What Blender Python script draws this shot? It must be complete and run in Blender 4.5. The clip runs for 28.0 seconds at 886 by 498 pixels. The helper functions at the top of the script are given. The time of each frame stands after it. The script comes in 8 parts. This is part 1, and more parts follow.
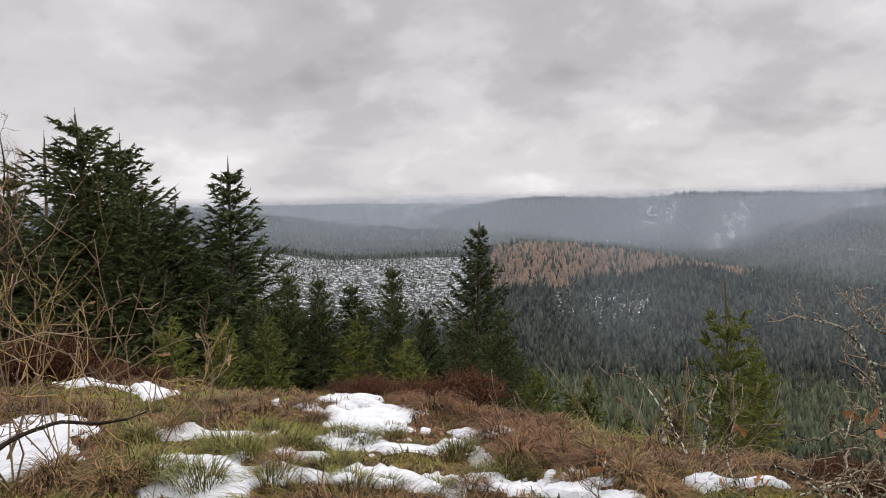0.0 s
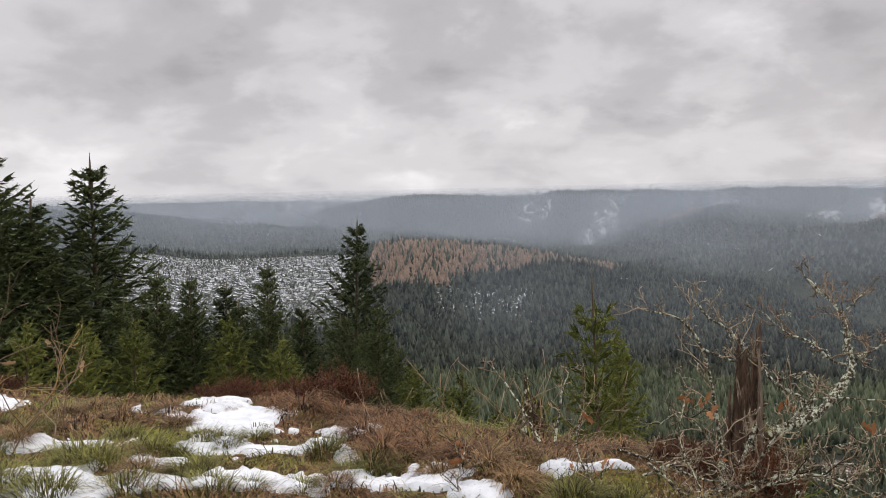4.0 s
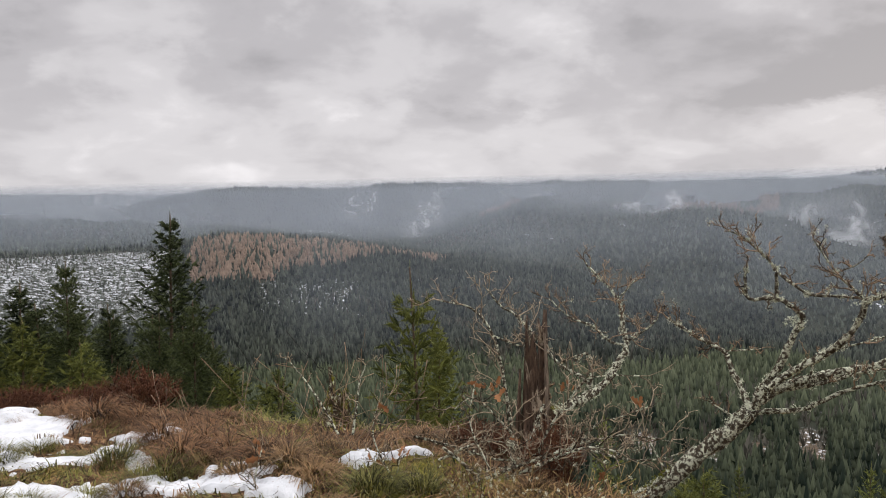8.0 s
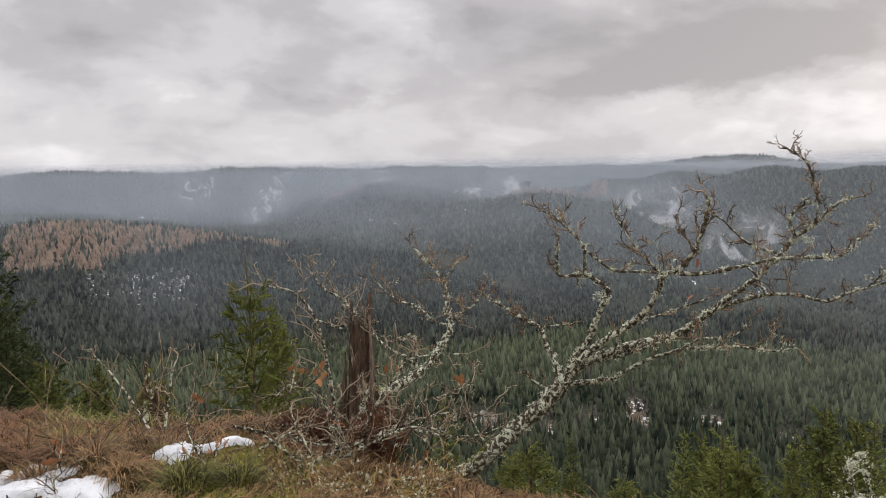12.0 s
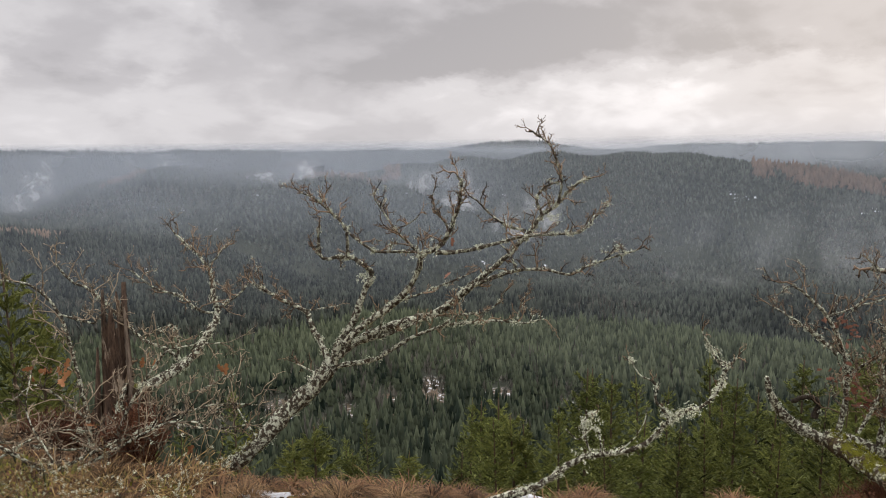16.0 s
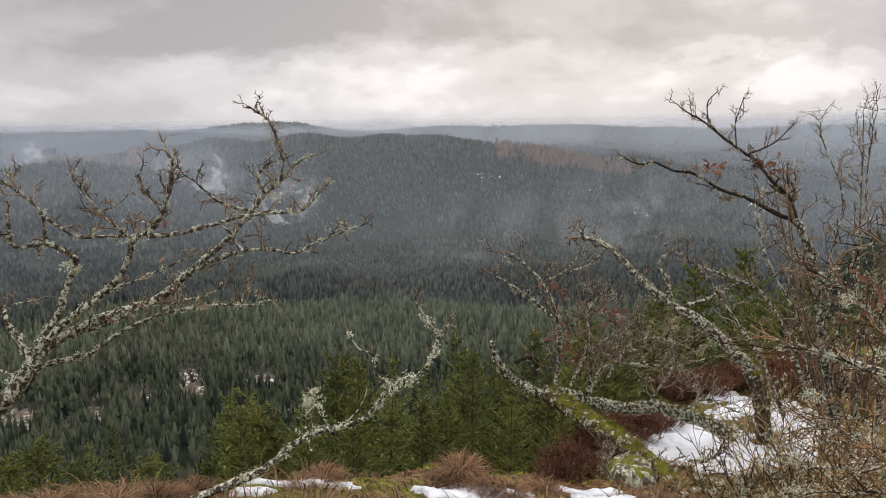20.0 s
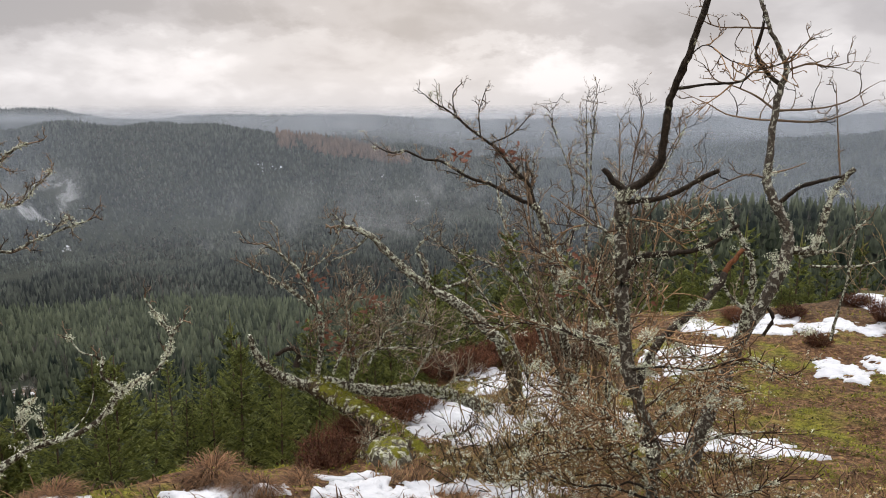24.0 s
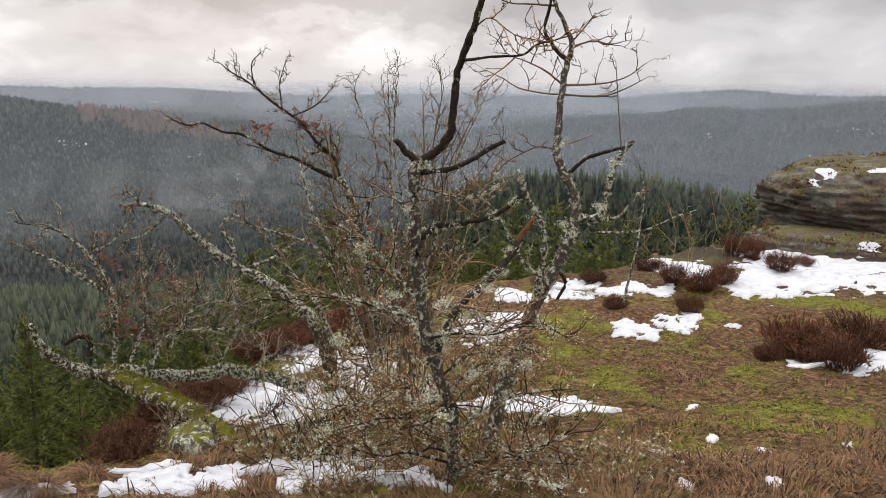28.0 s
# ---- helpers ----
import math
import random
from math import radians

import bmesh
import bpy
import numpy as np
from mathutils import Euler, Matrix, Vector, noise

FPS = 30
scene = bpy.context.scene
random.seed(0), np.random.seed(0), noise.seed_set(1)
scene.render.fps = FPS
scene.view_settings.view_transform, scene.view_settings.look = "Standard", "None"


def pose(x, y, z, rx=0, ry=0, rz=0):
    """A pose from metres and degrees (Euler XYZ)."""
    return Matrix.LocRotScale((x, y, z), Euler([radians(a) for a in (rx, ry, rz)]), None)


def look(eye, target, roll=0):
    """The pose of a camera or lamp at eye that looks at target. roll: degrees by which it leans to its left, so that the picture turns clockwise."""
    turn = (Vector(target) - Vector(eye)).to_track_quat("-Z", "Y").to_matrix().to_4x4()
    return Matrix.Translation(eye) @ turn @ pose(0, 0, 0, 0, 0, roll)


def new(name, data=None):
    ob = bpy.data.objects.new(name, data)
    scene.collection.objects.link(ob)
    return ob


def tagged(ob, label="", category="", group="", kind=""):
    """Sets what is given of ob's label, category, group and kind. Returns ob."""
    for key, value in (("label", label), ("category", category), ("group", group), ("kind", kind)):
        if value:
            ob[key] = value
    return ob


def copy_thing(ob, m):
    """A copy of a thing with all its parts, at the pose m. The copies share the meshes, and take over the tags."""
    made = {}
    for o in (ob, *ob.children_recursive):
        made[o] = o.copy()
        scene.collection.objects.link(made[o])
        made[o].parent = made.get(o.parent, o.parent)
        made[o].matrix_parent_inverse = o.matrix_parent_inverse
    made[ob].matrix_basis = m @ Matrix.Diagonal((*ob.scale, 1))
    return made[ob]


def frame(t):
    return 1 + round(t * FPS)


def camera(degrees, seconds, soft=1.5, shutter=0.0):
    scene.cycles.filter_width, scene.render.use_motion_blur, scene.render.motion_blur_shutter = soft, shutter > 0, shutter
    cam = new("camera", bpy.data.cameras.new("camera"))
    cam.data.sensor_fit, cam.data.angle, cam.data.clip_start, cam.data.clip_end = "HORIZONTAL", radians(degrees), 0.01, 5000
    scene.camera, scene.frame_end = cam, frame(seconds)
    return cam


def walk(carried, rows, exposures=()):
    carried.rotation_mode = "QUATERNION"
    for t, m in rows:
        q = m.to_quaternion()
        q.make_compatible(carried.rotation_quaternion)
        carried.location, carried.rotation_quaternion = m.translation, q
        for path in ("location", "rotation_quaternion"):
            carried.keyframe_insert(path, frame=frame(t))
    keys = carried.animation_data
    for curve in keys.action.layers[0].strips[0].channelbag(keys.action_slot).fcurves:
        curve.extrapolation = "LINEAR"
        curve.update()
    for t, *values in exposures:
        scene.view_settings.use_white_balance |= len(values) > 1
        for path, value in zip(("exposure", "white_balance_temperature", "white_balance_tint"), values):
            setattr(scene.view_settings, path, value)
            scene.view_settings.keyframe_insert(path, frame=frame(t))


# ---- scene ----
cam = camera(58.84, 28.0, 1.0)
ROWS = [
    (0.0, 0.000, 0.000, 1.600, 86.89, 1.34, -0.05),
    (0.5, 0.010, -0.006, 1.604, 86.91, 1.25, -0.67),
    (1.0, 0.018, -0.014, 1.605, 86.92, 1.17, -1.52),
    (1.5, 0.031, -0.026, 1.607, 86.91, 1.15, -2.60),
    (2.0, 0.049, -0.038, 1.607, 86.87, 1.16, -3.75),
    (2.5, 0.066, -0.047, 1.609, 86.81, 1.20, -4.94),
    (3.0, 0.082, -0.055, 1.609, 86.71, 1.22, -6.17),
    (3.5, 0.097, -0.062, 1.609, 86.60, 1.27, -7.39),
    (5.5, 0.166, -0.153, 1.626, 86.33, 1.61, -13.41),
    (6.0, 0.186, -0.161, 1.627, 86.23, 1.57, -15.01),
    (6.5, 0.209, -0.165, 1.626, 86.14, 1.51, -16.54),
    (7.0, 0.235, -0.164, 1.624, 85.99, 1.40, -18.18),
    (7.5, 0.256, -0.166, 1.622, 85.84, 1.37, -19.84),
    (8.0, 0.273, -0.166, 1.618, 85.69, 1.38, -21.41),
    (8.5, 0.292, -0.164, 1.614, 85.56, 1.40, -22.89),
    (9.0, 0.315, -0.165, 1.610, 85.43, 1.43, -24.25),
    (9.5, 0.341, -0.165, 1.605, 85.29, 1.37, -25.67),
    (10.0, 0.363, -0.167, 1.600, 85.07, 1.27, -27.12),
    (10.5, 0.379, -0.168, 1.597, 84.87, 1.18, -28.59),
    (11.0, 0.395, -0.170, 1.594, 84.68, 1.13, -30.04),
    (11.5, 0.408, -0.174, 1.592, 84.51, 1.11, -31.43),
    (12.0, 0.420, -0.181, 1.588, 84.37, 1.13, -32.75),
    (12.5, 0.436, -0.193, 1.584, 84.23, 1.13, -34.28),
    (14.5, 0.508, -0.252, 1.579, 83.51, 0.93, -41.49),
    (15.0, 0.533, -0.261, 1.574, 83.32, 0.93, -43.43),
    (15.5, 0.559, -0.267, 1.570, 83.13, 0.92, -45.56),
    (16.0, 0.586, -0.275, 1.567, 82.99, 0.92, -47.62),
    (16.5, 0.616, -0.296, 1.564, 82.80, 0.94, -49.84),
    (17.0, 0.639, -0.317, 1.561, 82.62, 1.06, -52.01),
    (17.5, 0.653, -0.332, 1.553, 82.40, 1.12, -54.08),
    (18.0, 0.670, -0.346, 1.551, 82.15, 1.09, -56.31),
    (18.5, 0.690, -0.360, 1.546, 81.90, 1.06, -58.55),
    (19.0, 0.706, -0.375, 1.542, 81.70, 0.97, -60.76),
    (19.5, 0.713, -0.393, 1.539, 81.52, 0.86, -62.97),
    (20.0, 0.721, -0.416, 1.538, 81.43, 0.74, -65.16),
    (20.5, 0.732, -0.445, 1.537, 81.39, 0.68, -67.22),
    (21.0, 0.747, -0.475, 1.540, 81.33, 0.53, -69.43),
    (21.5, 0.759, -0.493, 1.539, 81.27, 0.48, -71.36),
    (23.5, 0.777, -0.583, 1.533, 80.72, 0.32, -78.87),
    (24.0, 0.784, -0.618, 1.530, 80.56, 0.21, -80.84),
    (24.5, 0.794, -0.645, 1.529, 80.37, 0.24, -82.83),
    (25.0, 0.805, -0.665, 1.522, 80.15, 0.12, -84.73),
    (25.5, 0.818, -0.681, 1.515, 79.86, 0.03, -86.65),
    (26.0, 0.831, -0.703, 1.510, 79.57, -0.04, -88.41),
    (26.5, 0.841, -0.727, 1.504, 79.30, -0.14, -90.13),
    (27.0, 0.844, -0.752, 1.500, 79.06, -0.27, -91.69),
    (27.5, 0.838, -0.760, 1.501, 78.96, -0.36, -92.75),
    (28.0, 0.829, -0.768, 1.502, 78.90, -0.47, -93.48),
]
walk(cam, [(t, pose(x, y, z, rx, ry, rz)) for t, x, y, z, rx, ry, rz in ROWS])


# ---- world and light ----
world = bpy.data.worlds.new("overcast_sky")
scene.world = world
world.use_nodes = True


class Nodes:
    """Short hand for building node trees."""

    def __init__(self, tree):
        self.tree = tree
        tree.nodes.clear()

    def add(self, kind, **values):
        node = self.tree.nodes.new(kind)
        for key, value in values.items():
            if key == "inputs":
                for name, v in value.items():
                    if isinstance(v, bpy.types.NodeSocket):
                        self.tree.links.new(v, node.inputs[name])
                    else:
                        node.inputs[name].default_value = v
            else:
                setattr(node, key, value)
        return node

    def math(self, op, a, b=0.0, c=0.0, clamp=False):
        node = self.tree.nodes.new("ShaderNodeMath")
        node.operation, node.use_clamp = op, clamp
        for k, v in enumerate((a, b, c)):
            if isinstance(v, bpy.types.NodeSocket):
                self.tree.links.new(v, node.inputs[k])
            else:
                node.inputs[k].default_value = v
        return node.outputs[0]

    def noise(self, vector, scale, detail=4.0, rough=0.5, distort=0.0):
        node = self.add("ShaderNodeTexNoise", inputs={"Scale": scale, "Detail": detail, "Roughness": rough, "Distortion": distort})
        if vector is not None:
            self.tree.links.new(vector, node.inputs["Vector"])
        return node.outputs[0]

    def ramp(self, fac, stops, smooth=False):
        node = self.tree.nodes.new("ShaderNodeValToRGB")
        ramp = node.color_ramp
        ramp.interpolation = "EASE" if smooth else "LINEAR"
        while len(ramp.elements) < len(stops):
            ramp.elements.new(0.5)
        for e, (p, c) in zip(ramp.elements, stops):
            e.position = p
            e.color = (c, c, c, 1) if isinstance(c, (int, float)) else (*c, 1)
        self.tree.links.new(fac, node.inputs[0])
        return node.outputs[0]

    def mix(self, fac, a, b, blend="MIX"):
        node = self.tree.nodes.new("ShaderNodeMix")
        node.data_type, node.blend_type = "RGBA", blend
        for k, v in ((0, fac), (6, a), (7, b)):
            if isinstance(v, bpy.types.NodeSocket):
                self.tree.links.new(v, node.inputs[k])
            elif k == 0:
                node.inputs[k].default_value = v
            else:
                node.inputs[k].default_value = (*v, 1)
        return node.outputs[2]

    def maprange(self, v, a, b, c=0.0, d=1.0):
        node = self.add("ShaderNodeMapRange", inputs={1: a, 2: b, 3: c, 4: d})
        self.tree.links.new(v, node.inputs[0])
        return node.outputs[0]


# thin (+) and thick (-) places in the cloud: azimuth, elevation, half width, half height, strength
CLOUDS = (
    (-20, 8, 6, 5, 0.05), (-16, 13, 7, 4, -0.07), (-9, 9, 5, 3, -0.06), (-5, 13.5, 3, 2, 0.06), (0, 9.5, 4, 3, 0.07),
    (6, 12, 4, 3, -0.06), (13.5, 13.2, 4, 3, 0.10), (18, 9.5, 4, 3, 0.06), (-8, 2.3, 12, 1.0, -0.03), (20, 12.5, 4, 3, -0.03),
    (28.5, 11.2, 4, 3.2, 0.12), (14, 6.5, 7, 2, 0.06), (24, 4.5, 8, 1.3, -0.05), (38, 10.5, 8, 4, -0.05), (45, 6.8, 7, 2.2, -0.08),
    (29, 6.2, 4, 1.8, 0.06), (48, 4.4, 6, 1.4, 0.08), (56, 8.5, 9, 3, -0.12), (60, 4.0, 6, 1.3, 0.05), (71, 5.0, 6.0, 1.5, 0.06),
    (78, 9.5, 9, 2.5, -0.12), (84, 6.3, 9, 1.6, -0.15), (90.5, 3.4, 7, 1.5, 0.12), (100, 6.5, 7, 2.5, -0.06), (110, 3.5, 7, 2.0, 0.05),
    (64, 8, 9, 3, -0.10), (72, 7.8, 5, 2, -0.05),
)


def build_sky():
    n = Nodes(world.node_tree)
    coord = n.add("ShaderNodeTexCoord").outputs["Generated"]
    xyz = n.add("ShaderNodeSeparateXYZ", inputs={0: coord}).outputs
    up = n.math("MAXIMUM", xyz[2], 0.0)
    flat = n.math("ADD", up, 0.40)
    plane = n.add("ShaderNodeCombineXYZ", inputs={0: n.math("DIVIDE", xyz[0], flat), 1: n.math("DIVIDE", xyz[1], flat), 2: 3.7}).outputs[0]
    big = n.noise(plane, 1.45, 4.0, 0.5, 0.2)
    fine = n.noise(plane, 3.7, 6.0, 0.5, 0.25)
    cover = n.math("ADD", n.math("MULTIPLY", big, 0.56), n.math("MULTIPLY", fine, 0.44))
    # thick and thin places in the cloud layer, by azimuth and elevation
    warp = n.math("MULTIPLY", n.math("SUBTRACT", n.noise(plane, 4.5, 5.0, 0.6, 0.0), 0.5), 15.0)
    warp_up = n.math("MULTIPLY", n.math("SUBTRACT", n.noise(plane, 6.1, 5.0, 0.6, 0.0), 0.5), 7.0)
    az = n.math("ADD", n.math("MULTIPLY", n.math("ARCTAN2", xyz[0], xyz[1]), 57.296), warp)
    el = n.math("ADD", n.math("MULTIPLY", n.math("ARCSINE", xyz[2]), 57.296), warp_up)
    where = n.add("ShaderNodeCombineXYZ", inputs={0: az, 1: el, 2: 0.0}).outputs[0]
    for a0, e0, wide, tall, much in CLOUDS:
        off = n.add("ShaderNodeVectorMath", operation="SUBTRACT", inputs={0: where, 1: (a0, e0, 0)}).outputs[0]
        off = n.add("ShaderNodeVectorMath", operation="MULTIPLY", inputs={0: off, 1: (1 / wide, 1 / tall, 0)}).outputs[0]
        sq = n.add("ShaderNodeVectorMath", operation="DOT_PRODUCT", inputs={0: off, 1: off}).outputs["Value"]
        cover = n.math("ADD", cover, n.math("MULTIPLY", n.math("EXPONENT", n.math("MULTIPLY", sq, -1.0)), much))
    clouds = n.ramp(cover, [(0.34, (0.42, 0.405, 0.412)), (0.44, (0.535, 0.515, 0.522)), (0.53, (0.67, 0.648, 0.65)), (0.66, (0.93, 0.90, 0.896))], True)
    low = n.maprange(up, 0.0, 0.10, 1.0, 0.0)
    clouds = n.mix(n.math("MULTIPLY", low, 0.35), clouds, (0.68, 0.665, 0.662))
    deep = n.maprange(up, 0.08, 0.17, 1.0, 0.92)
    clouds = n.mix(1.0, clouds, n.add("ShaderNodeCombineXYZ", inputs={0: deep, 1: deep, 2: n.math("MULTIPLY", deep, 1.025)}).outputs[0], "MULTIPLY")
    sky = n.add("ShaderNodeTexSky", sky_type="NISHITA", sun_disc=False, sun_elevation=radians(24), sun_rotation=radians(78), dust_density=4.0)
    dim = n.mix(1.0, sky.outputs[0], (0.06, 0.06, 0.06), "MULTIPLY")
    veil = n.mix(0.94, dim, clouds)
    back = n.add("ShaderNodeBackground", inputs={"Color": veil, "Strength": n.maprange(up, 0.30, 0.9, 1.12, 4.0)})
    n.add("ShaderNodeOutputWorld", inputs={"Surface": back.outputs[0]})


build_sky()
sun = new("sun", bpy.data.lights.new("sun", "SUN"))
sun.data.energy, sun.data.angle, sun.data.color = 1.1, radians(60), (1.0, 0.97, 0.94)
sun.matrix_world = look((0, 0, 40), (-38, -9, 0))


# ---- materials ----
def material(name):
    m = bpy.data.materials.new(name)
    m.use_nodes = True
    return m, Nodes(m.node_tree)


def finish(m, n, colour, rough=0.9, bump=None, strength=0.4, dist=0.02, spec=0.2, through_light=0.0):
    p = n.add("ShaderNodeBsdfPrincipled", inputs={"Roughness": rough, "Specular IOR Level": spec})
    if isinstance(colour, bpy.types.NodeSocket):
        n.tree.links.new(colour, p.inputs["Base Color"])
    else:
        p.inputs["Base Color"].default_value = (*colour, 1)
    if bump is not None:
        b = n.add("ShaderNodeBump", inputs={"Strength": strength, "Distance": dist, "Height": bump})
        n.tree.links.new(b.outputs[0], p.inputs["Normal"])
    out = p.outputs[0]
    if through_light:
        t = n.add("ShaderNodeBsdfTranslucent")
        if isinstance(colour, bpy.types.NodeSocket):
            n.tree.links.new(colour, t.inputs[0])
        else:
            t.inputs[0].default_value = (*colour, 1)
        out = n.add("ShaderNodeMixShader", inputs={0: through_light, 1: out, 2: t.outputs[0]}).outputs[0]
    n.add("ShaderNodeOutputMaterial", inputs={"Surface": out})
    return m


def leafy(name, dark, light, rough=0.8, through_light=0.15, scale=3.0, each=0.55):
    """Foliage, twigs and blades: colour varied from piece to piece and in clumps."""
    m, n = material(name)
    geo = n.add("ShaderNodeNewGeometry").outputs
    rnd = n.add("ShaderNodeObjectInfo").outputs["Random"]
    clump = n.noise(n.add("ShaderNodeTexCoord").outputs["Object"], scale, 3.0)
    f = n.math("ADD", n.math("MULTIPLY", geo["Random Per Island"], each), n.math("MULTIPLY", clump, 1.0 - each))
    f = n.math("ADD", f, n.math("MULTIPLY", n.math("SUBTRACT", rnd, 0.5), 0.25), clamp=True)
    return finish(m, n, n.ramp(f, [(0.15, dark), (0.85, light)]), rough, through_light=through_light)


def barky(name, dark, light, lichen, cover, moss=None, scale=18.0, along_z=1.0):
    """Bark with furrows, pale lichen crusts and, where given, moss."""
    m, n = material(name)
    co = n.add("ShaderNodeTexCoord").outputs["Object"]
    if along_z != 1.0:
        co = n.add("ShaderNodeVectorMath", operation="MULTIPLY", inputs={0: co, 1: (1.0, 1.0, along_z)}).outputs[0]
    fine = n.noise(co, scale * 3.0, 6.0, 0.65)
    grain = n.noise(co, scale * 0.7, 4.0, 0.6)
    c = n.ramp(fine, [(0.3, dark), (0.7, light)])
    spots = n.noise(co, scale, 5.0, 0.68, 0.4)
    c = n.mix(n.ramp(spots, [(1.0 - cover - 0.04, 0.0), (1.0 - cover + 0.03, 1.0)]), c, n.ramp(fine, [(0.3, tuple(0.7 * v for v in lichen)), (0.75, lichen)]))
    if moss:
        up = n.add("ShaderNodeSeparateXYZ", inputs={0: n.add("ShaderNodeNewGeometry").outputs["Normal"]}).outputs[2]
        mm = n.math("ADD", n.math("MULTIPLY", up, 0.16), grain)
        c = n.mix(n.ramp(mm, [(0.59, 0.0), (0.66, 1.0)]), c, n.ramp(fine, [(0.3, tuple(0.3 * v for v in moss)), (0.7, moss)]))
    return finish(m, n, c, 0.9, n.math("ADD", fine, spots), 0.7, 0.02)


# openings in the valley woods: azimuth, distance, half width in degrees, half depth
CLEARINGS = ((35.5, 226, 1.7, 26), (40.3, 206, 0.8, 26), (38.7, 196, 0.7, 22), (46.8, 234, 1.0, 30), (51.8, 236, 1.2, 20), (43.5, 222, 0.8, 20), (31.5, 206, 1.0, 22), (57, 230, 1.0, 20), (28, 224, 1.2, 20))


def ground_material():
    m, n = material("heath_and_forest_floor")
    co = n.add("ShaderNodeNewGeometry").outputs["Position"]
    xyz = n.add("ShaderNodeSeparateXYZ", inputs={0: co}).outputs
    r = n.add("ShaderNodeVectorMath", operation="LENGTH", inputs={0: co}).outputs["Value"]
    clump = n.noise(co, 0.9, 5.0, 0.6, 0.3)
    fine = n.noise(co, 14.0, 6.0, 0.7)
    # matted blades lying two ways
    lie_a = n.add("ShaderNodeCombineXYZ", inputs={0: n.math("MULTIPLY", n.math("ADD", xyz[0], xyz[1]), 6.0), 1: n.math("MULTIPLY", n.math("SUBTRACT", xyz[0], xyz[1]), 60.0), 2: 0.0}).outputs[0]
    lie_b = n.add("ShaderNodeCombineXYZ", inputs={0: n.math("MULTIPLY", xyz[0], 55.0), 1: n.math("MULTIPLY", xyz[1], 8.0), 2: 4.0}).outputs[0]
    fibre = n.math("ADD", n.math("MULTIPLY", n.noise(lie_a, 1.0, 3.0, 0.6, 0.8), 0.5), n.math("MULTIPLY", n.noise(lie_b, 1.0, 3.0, 0.6, 0.8), 0.5))
    tone = n.math("ADD", n.math("MULTIPLY", fine, 0.5), n.math("MULTIPLY", fibre, 0.5))
    moss = n.ramp(tone, [(0.38, (0.014, 0.014, 0.002)), (0.62, (0.26, 0.245, 0.03))])
    straw = n.ramp(tone, [(0.38, (0.009, 0.0045, 0.0025)), (0.5, (0.095, 0.048, 0.022)), (0.63, (0.34, 0.205, 0.10))])
    near = n.mix(n.ramp(clump, [(0.50, 0.0), (0.60, 1.0)]), straw, moss)
    wood = n.noise(co, 0.05, 4.0, 0.6)
    floor = n.ramp(wood, [(0.3, (0.014, 0.018, 0.011)), (0.7, (0.03, 0.034, 0.021))])
    c = n.mix(n.maprange(r, 13.0, 20.0), near, floor)
    # snow left lying on the felled slope and in small clearings
    az = n.math("ADD", n.math("ARCTAN2", xyz[0], xyz[1]), n.math("MULTIPLY", n.math("SUBTRACT", n.noise(co, 0.03, 4.0, 0.6), 0.5), 0.05))
    felled = n.math("MULTIPLY", n.maprange(az, radians(-14.5), radians(-13.5)), n.maprange(az, radians(2.8), radians(1.8)))
    felled = n.math("MULTIPLY", felled, n.math("MULTIPLY", n.math("MULTIPLY", n.maprange(r, 540.0, 680.0, 0.55, 1.0), n.maprange(r, 480.0, 520.0)), n.maprange(r, 840.0, 800.0)))
    rows = n.add("ShaderNodeCombineXYZ", inputs={0: n.math("MULTIPLY", xyz[0], 0.5), 1: n.math("MULTIPLY", xyz[1], 1.0), 2: 0.0}).outputs[0]
    brush = n.math("ADD", n.math("MULTIPLY", n.noise(rows, 0.30, 6.0, 0.75, 0.8), 0.6), n.math("MULTIPLY", n.noise(co, 0.8, 4.0, 0.7), 0.4))
    snow = n.ramp(n.math("MULTIPLY", n.ramp(brush, [(0.43, 0.0), (0.66, 1.0)]), felled), [(0.25, 0.0), (0.75, 1.0)])
    bits = n.math("MULTIPLY", n.ramp(n.noise(co, 0.012, 3.0, 0.6), [(0.64, 0.0), (0.67, 1.0)]), n.ramp(n.noise(co, 0.09, 4.0, 0.7), [(0.56, 0.0), (0.60, 1.0)]))
    ring = n.math("MULTIPLY", n.math("MULTIPLY", n.maprange(az, radians(7.5), radians(8.5)), n.maprange(az, radians(15.5), radians(14.5))), n.math("MULTIPLY", n.maprange(r, 575.0, 590.0), n.maprange(r, 665.0, 650.0)))
    glade = None
    for ga, gr, wide, deep in CLEARINGS:
        u = n.math("DIVIDE", n.math("SUBTRACT", az, radians(ga)), radians(wide))
        v = n.math("DIVIDE", n.math("SUBTRACT", r, float(gr)), float(deep))
        spot = n.maprange(n.math("ADD", n.math("MULTIPLY", u, u), n.math("MULTIPLY", v, v)), 1.3, 0.7)
        glade = spot if glade is None else n.math("MAXIMUM", glade, spot)
    c = n.mix(n.math("MULTIPLY", glade, 0.75), c, n.ramp(n.noise(co, 0.6, 4.0, 0.7), [(0.35, (0.05, 0.045, 0.025)), (0.65, (0.20, 0.135, 0.095))]))
    lying = n.math("MULTIPLY", n.math("MAXIMUM", ring, glade), n.ramp(n.noise(co, 0.45, 4.0, 0.7), [(0.54, 0.0), (0.62, 1.0)]))
    snow = n.math("MAXIMUM", snow, lying)
    snow = n.math("MAXIMUM", snow, n.math("MULTIPLY", bits, n.maprange(r, 200.0, 260.0)))
    c = n.mix(snow, c, (0.66, 0.68, 0.71))
    return finish(m, n, c, 0.95, tone, 1.0, 0.05)


